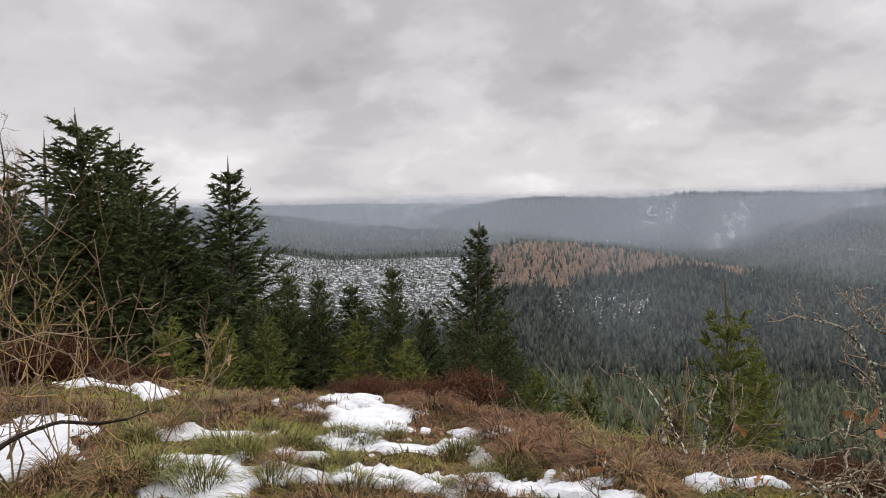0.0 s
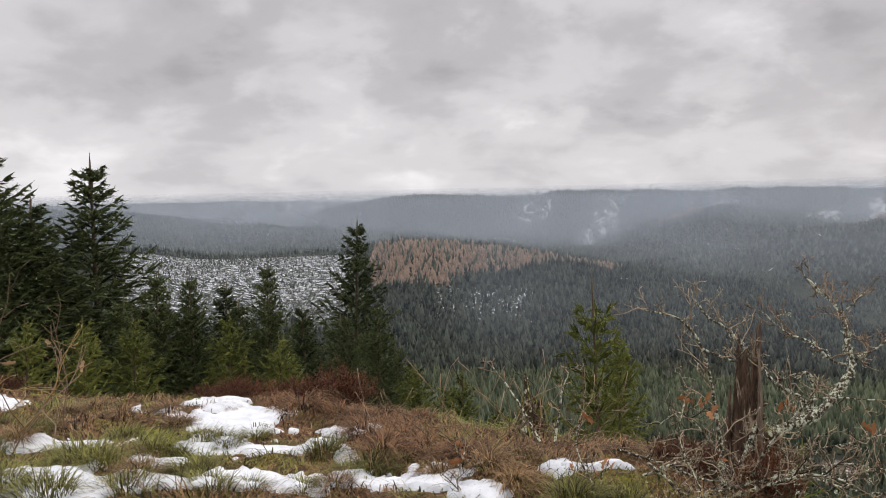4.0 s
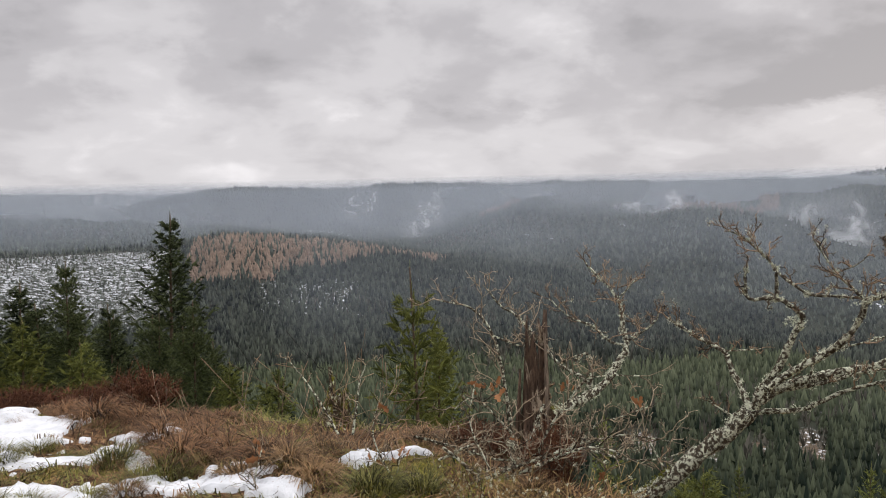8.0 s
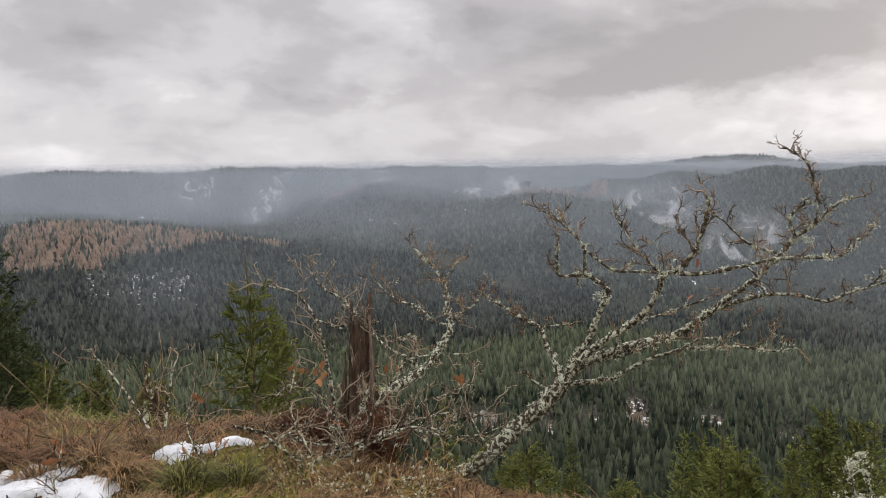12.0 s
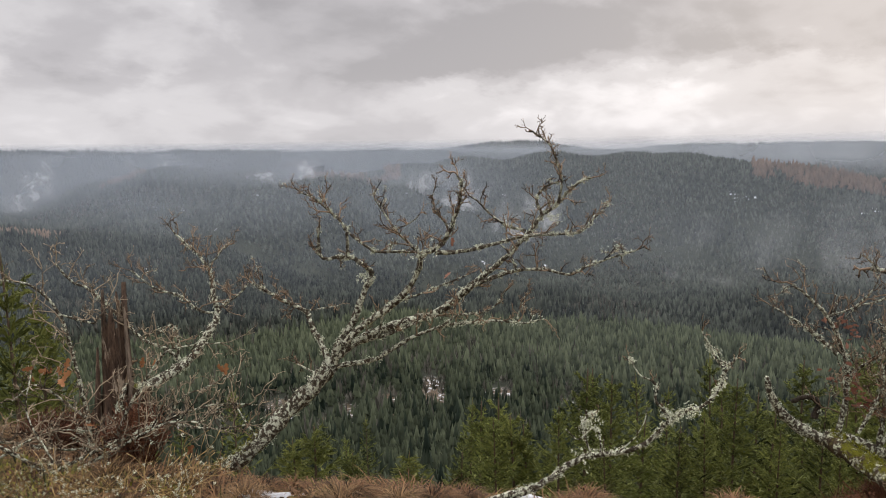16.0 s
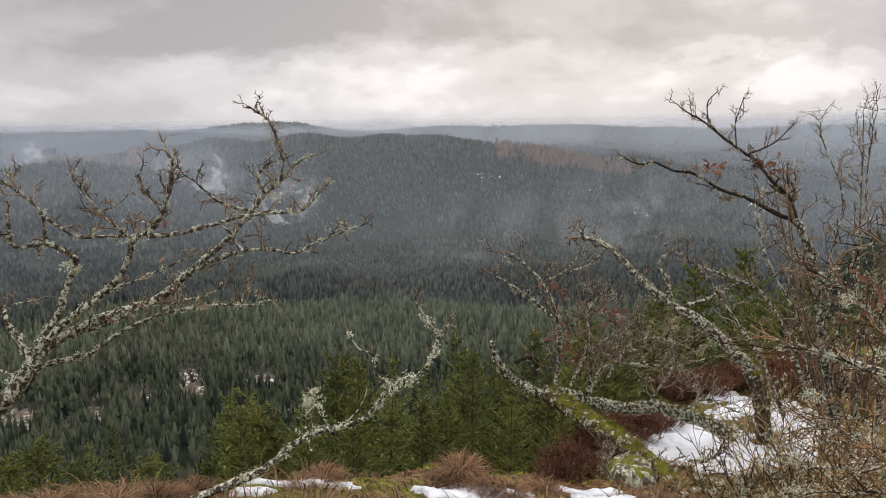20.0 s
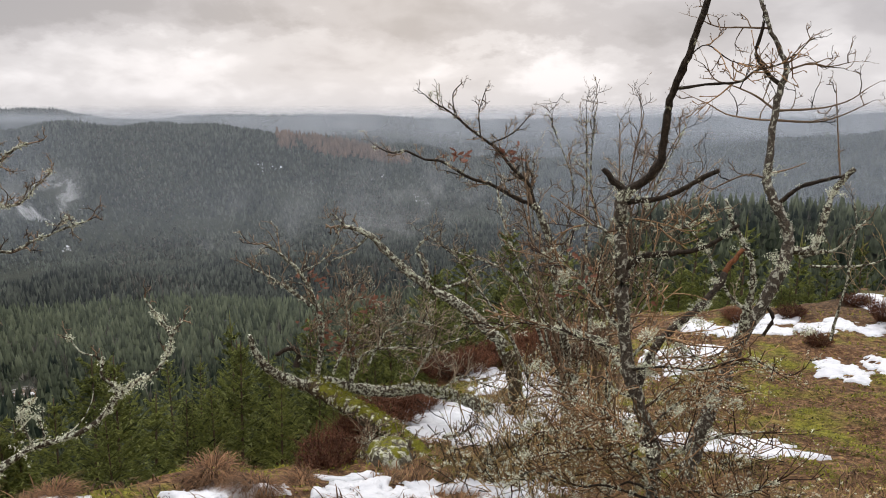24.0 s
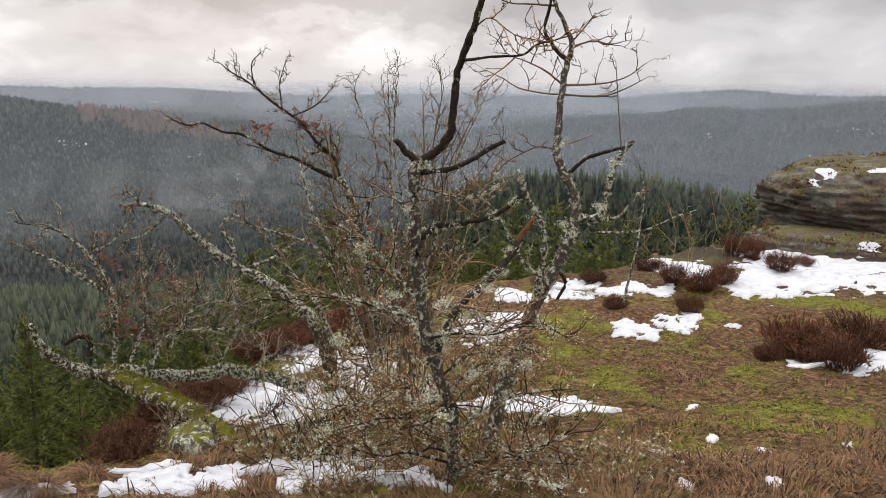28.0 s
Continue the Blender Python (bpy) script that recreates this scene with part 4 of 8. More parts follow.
def twig(pile, foot, way, ln, r, g, deep, kids=3, rise=0.25):
    """A crooked twig with side shoots and swollen buds."""
    n = 5 if deep == 2 else 3
    pts = [foot]
    d = way / np.linalg.norm(way)
    for k in range(n):
        d = d + g.normal(0, 0.29, 3) + np.array((0, 0, rise * 0.25))
        d = d / np.linalg.norm(d)
        pts.append(pts[-1] + d * ln / n)
    pts = np.array(pts)
    rad = np.linspace(r, r * 0.45, n + 1)
    if deep == 0:
        rad[-1] = r * 1.25
        rad[-2] = r * 0.5
    tube(pile, pts, rad, 4 if r > 0.0035 else 3)
    if deep > 0:
        for k in range(kids):
            t = 0.25 + 0.7 * (k + g.random()) / kids
            p, q = along(pts, t)
            w = q + g.normal(0, 0.75, 3) + np.array((0, 0, rise))
            twig(pile, p, w, ln * g.uniform(0.35, 0.6), r * 0.74, g, deep - 1, kids, rise)
    return pts


def flakes(pile, centres, size, count, g):
    """Crinkled flakes in small clumps round the centres."""
    c = np.repeat(np.asarray(centres), count, axis=0)
    n = len(c)
    if not n:
        return
    p = c + g.normal(0, size * 0.55, (n, 3))
    a, b = g.normal(0, 1, (n, 3)), g.normal(0, 1, (n, 3))
    a *= size * 0.6 / np.linalg.norm(a, axis=1, keepdims=True)
    b *= size * 0.6 / np.linalg.norm(b, axis=1, keepdims=True)
    v = np.stack([p - a * 0.5, p + a * 0.5, p + b], 1).reshape(-1, 3)
    pile.put(v, np.arange(len(v)).reshape(-1, 3))


def oak_leaf(pile, at, g, size):
    """A curled, lobed dry leaf of eight triangles."""
    out = np.array([(0, 0), (0.16, 0.18), (0.10, 0.34), (0.28, 0.52), (0.14, 0.68), (0.2, 0.86), (0, 1.0), (-0.2, 0.84), (-0.13, 0.66), (-0.29, 0.5), (-0.1, 0.33), (-0.15, 0.17)]) * size
    z = 0.35 * np.abs(out[:, 0]) + g.uniform(-0.4, 0.4) * out[:, 1] ** 2 / size
    v = np.concatenate([np.c_[out, z], [[0, 0.5 * size, 0.0]]])
    r = np.array(Euler(g.uniform(-3, 3, 3)).to_matrix())
    v = v @ r.T + at
    k = len(out)
    pile.put(v, [(k, i, (i + 1) % k) for i in range(k)])


def limb(tree, name, pts, r0, r1, bark, twigs=0, twig_len=0.25, lichen=0.0, label="", deep=2, pale=False, spread=0.12):
    """A limb of a tree along pts, with its twigs and lichen as pieces under it."""
    g = TREE_GEN
    many, kids, short = BUSHY.get((tree.name, name), BUSHY.get(tree.name, (1.6, 3, 1.0)))
    twig_len = twig_len * short
    level = tree.name == "bare_lichened_tree"
    line = smooth_line(pts, 4)
    line[1:-1] += g.normal(0, 0.10, (len(line) - 2, 3)) * min(r0, 0.03)
    f = np.linspace(0, 1, len(line))
    rad = r0 + (r1 - r0) * f ** 0.85
    rad = rad * (1 + 0.14 * np.sin(f * 31 + r0 * 900) * g.random(len(f)))
    body = Pile()
    tube(body, line, rad, 9 if r0 > 0.02 else 6, 0.14, g)
    ob = part(name, body.mesh(name, bark, True), tree, label)
    if twigs:
        pile = Pile()
        for k in range(round(twigs * many)):
            t = spread + (1 - spread) * (k + g.random()) / round(twigs * many)
            p, q = along(line, t)
            w = q * 0.7 + g.normal(0, 0.6, 3) * ((1, 1, 0.45) if level else (1, 1, 1)) + np.array((0, 0, -0.05 if level else 0.35))
            twig(pile, p, w, twig_len * g.uniform(0.5, 1.2) * (1.15 - 0.5 * t), 0.0036 + 0.10 * min(np.interp(t, f, rad), 0.02), g, deep, kids)
        p, q = along(line, 1.0)
        twig(pile, p, q + g.normal(0, 0.15, 3), twig_len * 0.7, max(r1 * 0.7, 0.0022), g, deep, kids)
        if lichen > 0.35:
            feet = np.concatenate(pile.v)
            thick = np.sin(feet @ g.normal(0, 26, 3)) + np.sin(feet @ g.normal(0, 17, 3)) > (1.75 if "oak" in tree.name else 0.75 if level else 0.95 if lichen > 1 else 1.2)
            flecks = feet[thick][::3] + g.normal(0, 0.004, (len(feet[thick][::3]), 3))
            crust = Pile()
            flakes(crust, np.concatenate([flecks, feet[:2]]), 0.015 if level else 0.012, 3 if level else 2, g)
            tagged(part("twig_lichen", crust.mesh("twig_lichen", LICHEN), ob, "pale lichen on the twigs"), kind="stuff")
        tagged(part("twig_spray", pile.mesh("twig_spray", WARM_TWIG if level else PALE_TWIG if pale else TWIG), ob), kind="stuff")
    if lichen > 0:
        total = np.linalg.norm(np.diff(line, axis=0), axis=1).sum()
        n = int(total * 52 * lichen)
        cs = []
        clump = g.random(max(2, n // 5))
        for k in range(n):
            t = float(np.clip(clump[g.integers(len(clump))] + g.normal(0, 0.012), 0, 1))
            p, q = along(line, t)
            s, u = frame_of(q)
            a = g.random() * 6.283
            cs.append(p + (s * math.cos(a) + u * math.sin(a)) * np.interp(t, f, rad) * 1.05)
        pile = Pile()
        if cs:
            flakes(pile, cs, 0.0125, 13, g)
            tagged(part("lichen", pile.mesh("lichen", LICHEN), ob, "pale grey-green lichen"), kind="stuff")
    return ob


def moss_fur(tree, pts, radius, count):
    """Tufts of moss along the upper side of a limb."""
    g = TREE_GEN
    spots = []
    for k in range(count):
        t = float(np.clip(g.choice((0.15, 0.4, 0.62, 0.85)) + g.normal(0, 0.09), 0, 1))
        p, q = along(pts, t)
        s, u = frame_of(q)
        a = g.normal(1.2, 0.7)
        spots.append(p + (s * math.cos(a) + u * math.sin(a) * (1 if u[2] > 0 else -1)) * radius)
    pile = Pile()
    flakes(pile, spots, 0.016, 16, g)
    tagged(part("moss", pile.mesh("moss", MOSS_FUR), tree, "deep green moss"), kind="stuff")


def leaves_on(tree, name, centres, spread, count, size, mat, label):
    """Each withered leaf that hangs on a tree is a piece of its own."""
    g = TREE_GEN
    for c in centres:
        for k in range(count):
            pile = Pile()
            oak_leaf(pile, np.array(c) + g.normal(0, spread, 3), g, size * g.uniform(0.7, 1.2))
            part(name, pile.mesh(name, mat), tree, label)


def bare_tree(name, label, category):
    return tagged(new(name), label, category)


def lichen_tuft(tree, at, size):
    pile = Pile()
    flakes(pile, [np.array(at) + TREE_GEN.normal(0, size * 0.75, 3) * np.array((1, 1, 0.6)) for k in range(20)], 0.013, 11, TREE_GEN)
    tagged(part("lichen_tuft", pile.mesh("lichen_tuft", LICHEN), tree, "bushy pale lichen tuft"), kind="stuff")


RAW_WOOD = barky("raw_broken_wood", (0.09, 0.035, 0.018), (0.27, 0.115, 0.05), (0.42, 0.24, 0.14), 0.15)

oak = bare_tree("leaning_oak", "leaning bare oak crusted with pale lichen", "oak tree")
limb(oak, "trunk", [(2.84, 3.89, -0.445), (2.95, 3.81, -0.354), (3.1, 3.68, -0.227), (3.23, 3.56, -0.051), (3.34, 3.46, 0.094), (3.42, 3.37, 0.208), (3.48, 3.3, 0.323)], 0.0533, 0.0476, OAK_BARK, lichen=1.3)
limb(oak, "limb", [(3.48, 3.3, 0.323), (3.48, 3.37, 0.433), (3.47, 3.44, 0.528), (3.47, 3.48, 0.607), (3.44, 3.55, 0.656), (3.39, 3.64, 0.696), (3.34, 3.73, 0.75), (3.3, 3.8, 0.79)], 0.0207, 0.0079, OAK_BARK, twigs=7, twig_len=0.2, lichen=0.9, spread=0.5)
limb(oak, "limb", [(3.4, 3.42, 0.65), (3.46, 3.38, 0.655), (3.56, 3.3, 0.67)], 0.0066, 0.0030, OAK_BARK, twigs=2, twig_len=0.1)
limb(oak, "limb", [(3.46, 3.25, 0.352), (3.49, 3.2, 0.487), (3.54, 3.13, 0.635), (3.57, 3.08, 0.784), (3.59, 3.04, 0.882), (3.54, 3.07, 0.95), (3.48, 3.11, 0.987), (3.36, 3.18, 0.99), (3.33, 3.18, 1.08), (3.33, 3.17, 1.17)], 0.0281, 0.0057, OAK_BARK, twigs=5, twig_len=0.16, lichen=1.6, spread=0.6)
limb(oak, "limb", [(3.48, 3.11, 0.987), (3.47, 3.1, 1.1), (3.46, 3.1, 1.16), (3.38, 3.15, 1.26), (3.31, 3.19, 1.33), (3.25, 3.22, 1.36)], 0.0112, 0.0042, OAK_BARK, twigs=7, twig_len=0.18, lichen=1.0, spread=0.4)
limb(oak, "limb", [(3.45, 3.1, 1.15), (3.48, 3.02, 1.09), (3.52, 2.92, 1.03), (3.56, 2.83, 1.03), (3.61, 2.73, 1.03)], 0.0075, 0.0083, OAK_BARK, twigs=3, twig_len=0.15, lichen=0.7)
limb(oak, "limb", [(3.48, 3.23, 0.401), (3.57, 3.16, 0.477), (3.7, 3.03, 0.551), (3.81, 2.93, 0.594), (3.91, 2.82, 0.639), (4, 2.72, 0.736), (4.08, 2.62, 0.85), (4.16, 2.52, 0.947), (4.22, 2.43, 1.06), (4.25, 2.39, 1.11), (4.28, 2.35, 1.19), (4.33, 2.28, 1.25), (4.36, 2.22, 1.33), (4.39, 2.17, 1.38), (4.43, 2.11, 1.41)], 0.0307, 0.0059, OAK_BARK, twigs=9, twig_len=0.2, lichen=0.9, spread=0.35)
limb(oak, "limb", [(4.33, 2.26, 1.27), (4.34, 2.24, 1.4), (4.33, 2.26, 1.48), (4.31, 2.28, 1.56), (4.29, 2.31, 1.62), (4.24, 2.38, 1.68)], 0.0088, 0.0044, OAK_BARK, twigs=8, twig_len=0.16, spread=0.2)
limb(oak, "limb", [(4.28, 2.33, 1.2), (4.26, 2.36, 1.29), (4.28, 2.32, 1.36), (4.33, 2.26, 1.39)], 0.0101, 0.0059, OAK_BARK, twigs=4, twig_len=0.13, lichen=0.5)
limb(oak, "limb", [(3.48, 3.17, 0.477), (3.54, 3.05, 0.596), (3.61, 2.92, 0.696), (3.66, 2.79, 0.829), (3.67, 2.73, 0.944), (3.67, 2.7, 1.01), (3.71, 2.61, 1.06), (3.72, 2.56, 1.13), (3.72, 2.51, 1.21), (3.72, 2.47, 1.3), (3.7, 2.44, 1.39), (3.67, 2.44, 1.45)], 0.0227, 0.0067, OAK_BARK, twigs=10, twig_len=0.17, lichen=0.9, spread=0.55)
limb(oak, "limb", [(3.66, 2.6, 1.03), (3.78, 2.52, 1.03), (3.91, 2.42, 1.06), (4.05, 2.3, 1.1), (4.19, 2.17, 1.11), (4.28, 2.08, 1.12), (4.34, 2.02, 1.2), (4.39, 1.98, 1.26)], 0.0141, 0.0042, OAK_BARK, twigs=8, twig_len=0.17, lichen=0.8, spread=0.35)
limb(oak, "limb", [(3.64, 2.48, 1.18), (3.6, 2.52, 1.25), (3.58, 2.54, 1.32), (3.59, 2.53, 1.38)], 0.0046, 0.0026, OAK_BARK, twigs=4, twig_len=0.12)
limb(oak, "limb", [(3.61, 2.65, 1.02), (3.55, 2.71, 1.1), (3.51, 2.75, 1.16), (3.46, 2.8, 1.27), (3.43, 2.82, 1.33)], 0.0083, 0.0040, OAK_BARK, twigs=7, twig_len=0.15, lichen=0.6)
limb(oak, "limb", [(3.51, 2.75, 1.16), (3.58, 2.69, 1.2), (3.61, 2.65, 1.25)], 0.0047, 0.0027, OAK_BARK, twigs=2, twig_len=0.1)
limb(oak, "limb", [(4.18, 2.38, 1.12), (4.09, 2.44, 1.15), (4.01, 2.5, 1.22), (3.95, 2.53, 1.29), (3.9, 2.56, 1.33)], 0.0100, 0.0042, OAK_BARK, twigs=4, twig_len=0.16, lichen=0.6)
limb(oak, "limb", [(3.49, 3.29, 0.305), (3.57, 3.19, 0.337), (3.65, 3.08, 0.363), (3.72, 2.96, 0.455), (3.79, 2.85, 0.523), (3.86, 2.73, 0.575), (3.93, 2.62, 0.593), (4, 2.47, 0.614), (4.07, 2.32, 0.612), (4.12, 2.21, 0.639)], 0.0181, 0.0041, OAK_BARK, twigs=7, twig_len=0.18, lichen=0.9, spread=0.4)
limb(oak, "limb", [(3.52, 3.25, 0.425), (3.61, 3.13, 0.473), (3.7, 3, 0.522), (3.8, 2.85, 0.599), (3.85, 2.76, 0.633)], 0.0129, 0.0072, OAK_BARK, lichen=0.9, twigs=3, twig_len=0.14)
limb(oak, "limb", [(3.83, 2.71, 0.583), (3.88, 2.62, 0.651), (3.94, 2.5, 0.669), (3.98, 2.43, 0.72), (3.99, 2.38, 0.803)], 0.0087, 0.0041, OAK_BARK, twigs=4, twig_len=0.14, lichen=0.7)
limb(oak, "limb", [(4.03, 2.33, 0.625), (4.04, 2.31, 0.721), (4.07, 2.28, 0.8)], 0.0060, 0.0028, OAK_BARK, twigs=3, twig_len=0.1)
limb(oak, "limb", [(3.98, 2.7, 0.758), (4.05, 2.59, 0.823), (4.16, 2.43, 0.887), (4.25, 2.29, 0.894), (4.31, 2.17, 0.871), (4.37, 2.08, 0.921), (4.42, 1.96, 0.971), (4.48, 1.83, 1.02)], 0.0151, 0.0042, OAK_BARK, twigs=9, twig_len=0.18, lichen=0.7, spread=0.35)
limb(oak, "limb", [(4.15, 2.42, 0.89), (4.12, 2.45, 0.989), (4.09, 2.49, 1.04)], 0.0075, 0.0058, OAK_BARK, lichen=0.5)
limb(oak, "limb", [(3.64, 3.04, 0.496), (3.65, 2.99, 0.682), (3.72, 2.9, 0.729), (3.82, 2.77, 0.792), (3.93, 2.61, 0.872)], 0.0076, 0.0042, OAK_BARK, twigs=4, twig_len=0.14, lichen=0.6)
limb(oak, "limb", [(3.42, 3.37, 0.275), (3.34, 3.47, 0.347)], 0.0078, 0.0045, OAK_BARK, twigs=3, twig_len=0.14)
limb(oak, "limb", [(3.1, 3.68, -0.228), (3.17, 3.66, -0.125), (3.15, 3.7, -0.037), (3.11, 3.74, 0.068)], 0.0079, 0.0046, OAK_BARK, twigs=3, twig_len=0.15, lichen=0.5)
lichen_tuft(oak, (3.61, 2.65, 1.03), 0.05)
lichen_tuft(oak, (4.31, 2.29, 1.19), 0.03)
lichen_tuft(oak, (3.59, 3.08, 0.86), 0.04)
lichen_tuft(oak, (3.42, 3.35, 0.23), 0.05)
lichen_tuft(oak, (3.17, 3.64, -0.15), 0.04)
moss_fur(oak, [(2.84, 3.89, -0.445), (2.95, 3.81, -0.354), (3.1, 3.68, -0.227), (3.2, 3.59, -0.1)], 0.052, 70)
leaves_on(oak, "leaf", [(3.66, 2.45, 1.10), (3.69, 2.57, 0.92)], 0.015, 1, 0.06, RED_LEAF, "withered red leaf")

low_oak = bare_tree("broken_oak", "broken-topped bare oak with one lichened limb", "oak tree")
limb(low_oak, "trunk", [(2.8, 4.52, -0.641), (2.83, 4.48, -0.456), (2.86, 4.44, -0.235), (2.85, 4.41, -0.046), (2.85, 4.39, 0.138)], 0.0654, 0.0572, MOSSY_BARK, lichen=1.2)
limb(low_oak, "limb", [(2.85, 4.39, 0.103), (2.93, 4.4, 0.134), (3.06, 4.42, 0.17), (3.21, 4.43, 0.227), (3.33, 4.45, 0.33), (3.43, 4.47, 0.44), (3.47, 4.5, 0.508), (3.48, 4.55, 0.616), (3.5, 4.61, 0.726), (3.5, 4.64, 0.792), (3.48, 4.71, 0.876), (3.44, 4.81, 0.953), (3.39, 4.9, 1.05)], 0.0379, 0.0058, OAK_BARK, twigs=10, twig_len=0.22, lichen=1.4, spread=0.6)
limb(low_oak, "limb", [(3.47, 4.51, 0.506), (3.54, 4.47, 0.557), (3.64, 4.41, 0.645), (3.67, 4.39, 0.72)], 0.0110, 0.0054, OAK_BARK, twigs=5, twig_len=0.2, lichen=0.5)
limb(low_oak, "limb", [(3.46, 4.52, 0.487), (3.37, 4.57, 0.517), (3.27, 4.63, 0.624), (3.15, 4.69, 0.674), (3.08, 4.72, 0.738), (3, 4.76, 0.82)], 0.0110, 0.0054, OAK_BARK, twigs=7, twig_len=0.2, lichen=0.5)
limb(low_oak, "limb", [(3.54, 4.71, 0.783), (3.63, 4.65, 0.902), (3.68, 4.62, 0.958)], 0.0081, 0.0038, OAK_BARK, twigs=3, twig_len=0.17)
limb(low_oak, "limb", [(3.06, 4.29, 0.284), (2.99, 4.35, 0.355), (2.89, 4.43, 0.424), (2.8, 4.51, 0.554), (2.73, 4.58, 0.665), (2.66, 4.63, 0.756), (2.58, 4.69, 0.814), (2.52, 4.75, 0.92)], 0.0131, 0.0070, OAK_BARK, twigs=9, twig_len=0.25, lichen=0.3, pale=True)
limb(low_oak, "limb", [(3.04, 4.29, 0.268), (3.06, 4.29, 0.391), (3.03, 4.3, 0.502), (2.94, 4.34, 0.485)], 0.0117, 0.0067, OAK_BARK, twigs=3, twig_len=0.12, lichen=1.2)
limb(low_oak, "limb", [(2.39, 4.37, -0.218), (2.6, 4.26, -0.11), (2.73, 4.18, -0.049), (2.89, 4.08, -0.007), (3.05, 3.98, 0.038), (3.18, 3.89, 0.037), (3.31, 3.79, 0.02)], 0.0140, 0.0032, OAK_BARK, twigs=9, twig_len=0.28, pale=True)
limb(low_oak, "limb", [(2.6, 4.28, -0.321), (2.7, 4.2, -0.162), (2.82, 4.1, -0.048), (3.06, 3.9, -0.09), (3.21, 3.77, -0.071), (3.31, 3.67, -0.009)], 0.0112, 0.0032, OAK_BARK, twigs=9, twig_len=0.28, pale=True)
limb(low_oak, "limb", [(2.81, 4.07, -0.034), (2.92, 4.02, 0.119), (3.04, 3.95, 0.167), (3.21, 3.85, 0.246)], 0.0069, 0.0032, OAK_BARK, twigs=6, twig_len=0.2, pale=True)
lichen_tuft(low_oak, (2.86, 4.38, 0.14), 0.05)

low_limb = bare_tree("low_leaning_branch", "low leaning branch furred with pale lichen", "oak tree")
limb(low_limb, "stem", [(3.24, 2.01, -0.082), (3.34, 1.9, -0.036), (3.43, 1.78, 0.014), (3.49, 1.7, 0.085), (3.56, 1.6, 0.171), (3.64, 1.48, 0.194), (3.7, 1.36, 0.25), (3.75, 1.27, 0.369), (3.78, 1.21, 0.415), (3.81, 1.14, 0.446), (3.84, 1.09, 0.526), (3.84, 1.07, 0.606), (3.83, 1.1, 0.659), (3.81, 1.13, 0.726), (3.79, 1.15, 0.786)], 0.0189, 0.0037, OAK_BARK, twigs=4, twig_len=0.1, lichen=1.8, spread=0.8)
limb(low_limb, "limb", [(3.83, 1.07, 0.594), (3.85, 1.03, 0.659), (3.87, 1, 0.706)], 0.0074, 0.0025, OAK_BARK, twigs=3, twig_len=0.06)
limb(low_limb, "limb", [(3.73, 1.26, 0.374), (3.71, 1.29, 0.432), (3.69, 1.31, 0.461), (3.68, 1.31, 0.544), (3.63, 1.36, 0.589), (3.6, 1.39, 0.664)], 0.0099, 0.0024, OAK_BARK, twigs=3, twig_len=0.08, lichen=1.2)
limb(low_limb, "limb", [(3.61, 1.46, 0.204), (3.66, 1.4, 0.274), (3.68, 1.36, 0.353), (3.69, 1.35, 0.432)], 0.0037, 0.0019, OAK_BARK)
limb(low_limb, "limb", [(3.56, 1.55, 0.179), (3.53, 1.56, 0.254), (3.51, 1.57, 0.327), (3.51, 1.55, 0.382), (3.52, 1.51, 0.409)], 0.0062, 0.0024, OAK_BARK, twigs=2, twig_len=0.08, lichen=2.0)
limb(low_limb, "limb", [(3.58, 1.52, 0.19), (3.56, 1.51, 0.275), (3.54, 1.53, 0.334), (3.49, 1.58, 0.279), (3.45, 1.62, 0.328)], 0.0050, 0.0024, OAK_BARK, lichen=0.6)
lichen_tuft(low_limb, (3.56, 1.55, 0.19), 0.05)
lichen_tuft(low_limb, (3.78, 1.18, 0.42), 0.035)
lichen_tuft(low_limb, (3.55, 1.56, 0.35), 0.03)
lichen_tuft(low_limb, (3.74, 1.26, 0.39), 0.03)

fallen = bare_tree("fallen_mossy_tree", "fallen mossy tree with lichened branches and withered leaves", "fallen tree")
limb(fallen, "trunk", [(5.32, -0.027, -0.771), (5.48, 0.119, -0.76), (5.64, 0.291, -0.757), (5.79, 0.41, -0.703), (5.95, 0.596, -0.665), (6.12, 0.81, -0.635), (6.28, 1.03, -0.602), (6.41, 1.23, -0.572), (6.49, 1.36, -0.544)], 0.0949, 0.0609, MOSSY_BARK, lichen=0.9)
limb(fallen, "limb", [(5.58, 0.799, -0.706), (5.64, 0.683, -0.704), (5.73, 0.523, -0.675), (5.8, 0.356, -0.653)], 0.0108, 0.0073, OAK_BARK, lichen=2.0, twigs=5, twig_len=0.2)
limb(fallen, "limb", [(5.6, 0.352, -0.718), (5.65, 0.474, -0.777), (5.7, 0.592, -0.758), (5.76, 0.714, -0.685), (5.82, 0.691, -0.634)], 0.0123, 0.0056, OAK_BARK, lichen=2.4, twigs=12, twig_len=0.28)
limb(fallen, "limb", [(5.74, 0.193, -0.587), (5.75, 0.086, -0.577), (5.77, 0.013, -0.524)], 0.0126, 0.0054, OAK_BARK, lichen=1.5, twigs=6, twig_len=0.2)
limb(fallen, "limb", [(6.58, 0.925, -0.396), (6.66, 0.805, -0.155), (6.73, 0.648, -0.064), (6.81, 0.411, -0.112)], 0.0108, 0.0044, OAK_BARK, lichen=1.0, twigs=14, twig_len=0.34, pale=True)
limb(fallen, "limb", [(6.55, 1.05, -0.515), (6.6, 0.964, -0.311), (6.67, 0.773, -0.27), (6.78, 0.455, -0.283), (6.85, 0.204, -0.215)], 0.0129, 0.0044, OAK_BARK, lichen=1.2, twigs=14, twig_len=0.34, pale=True)
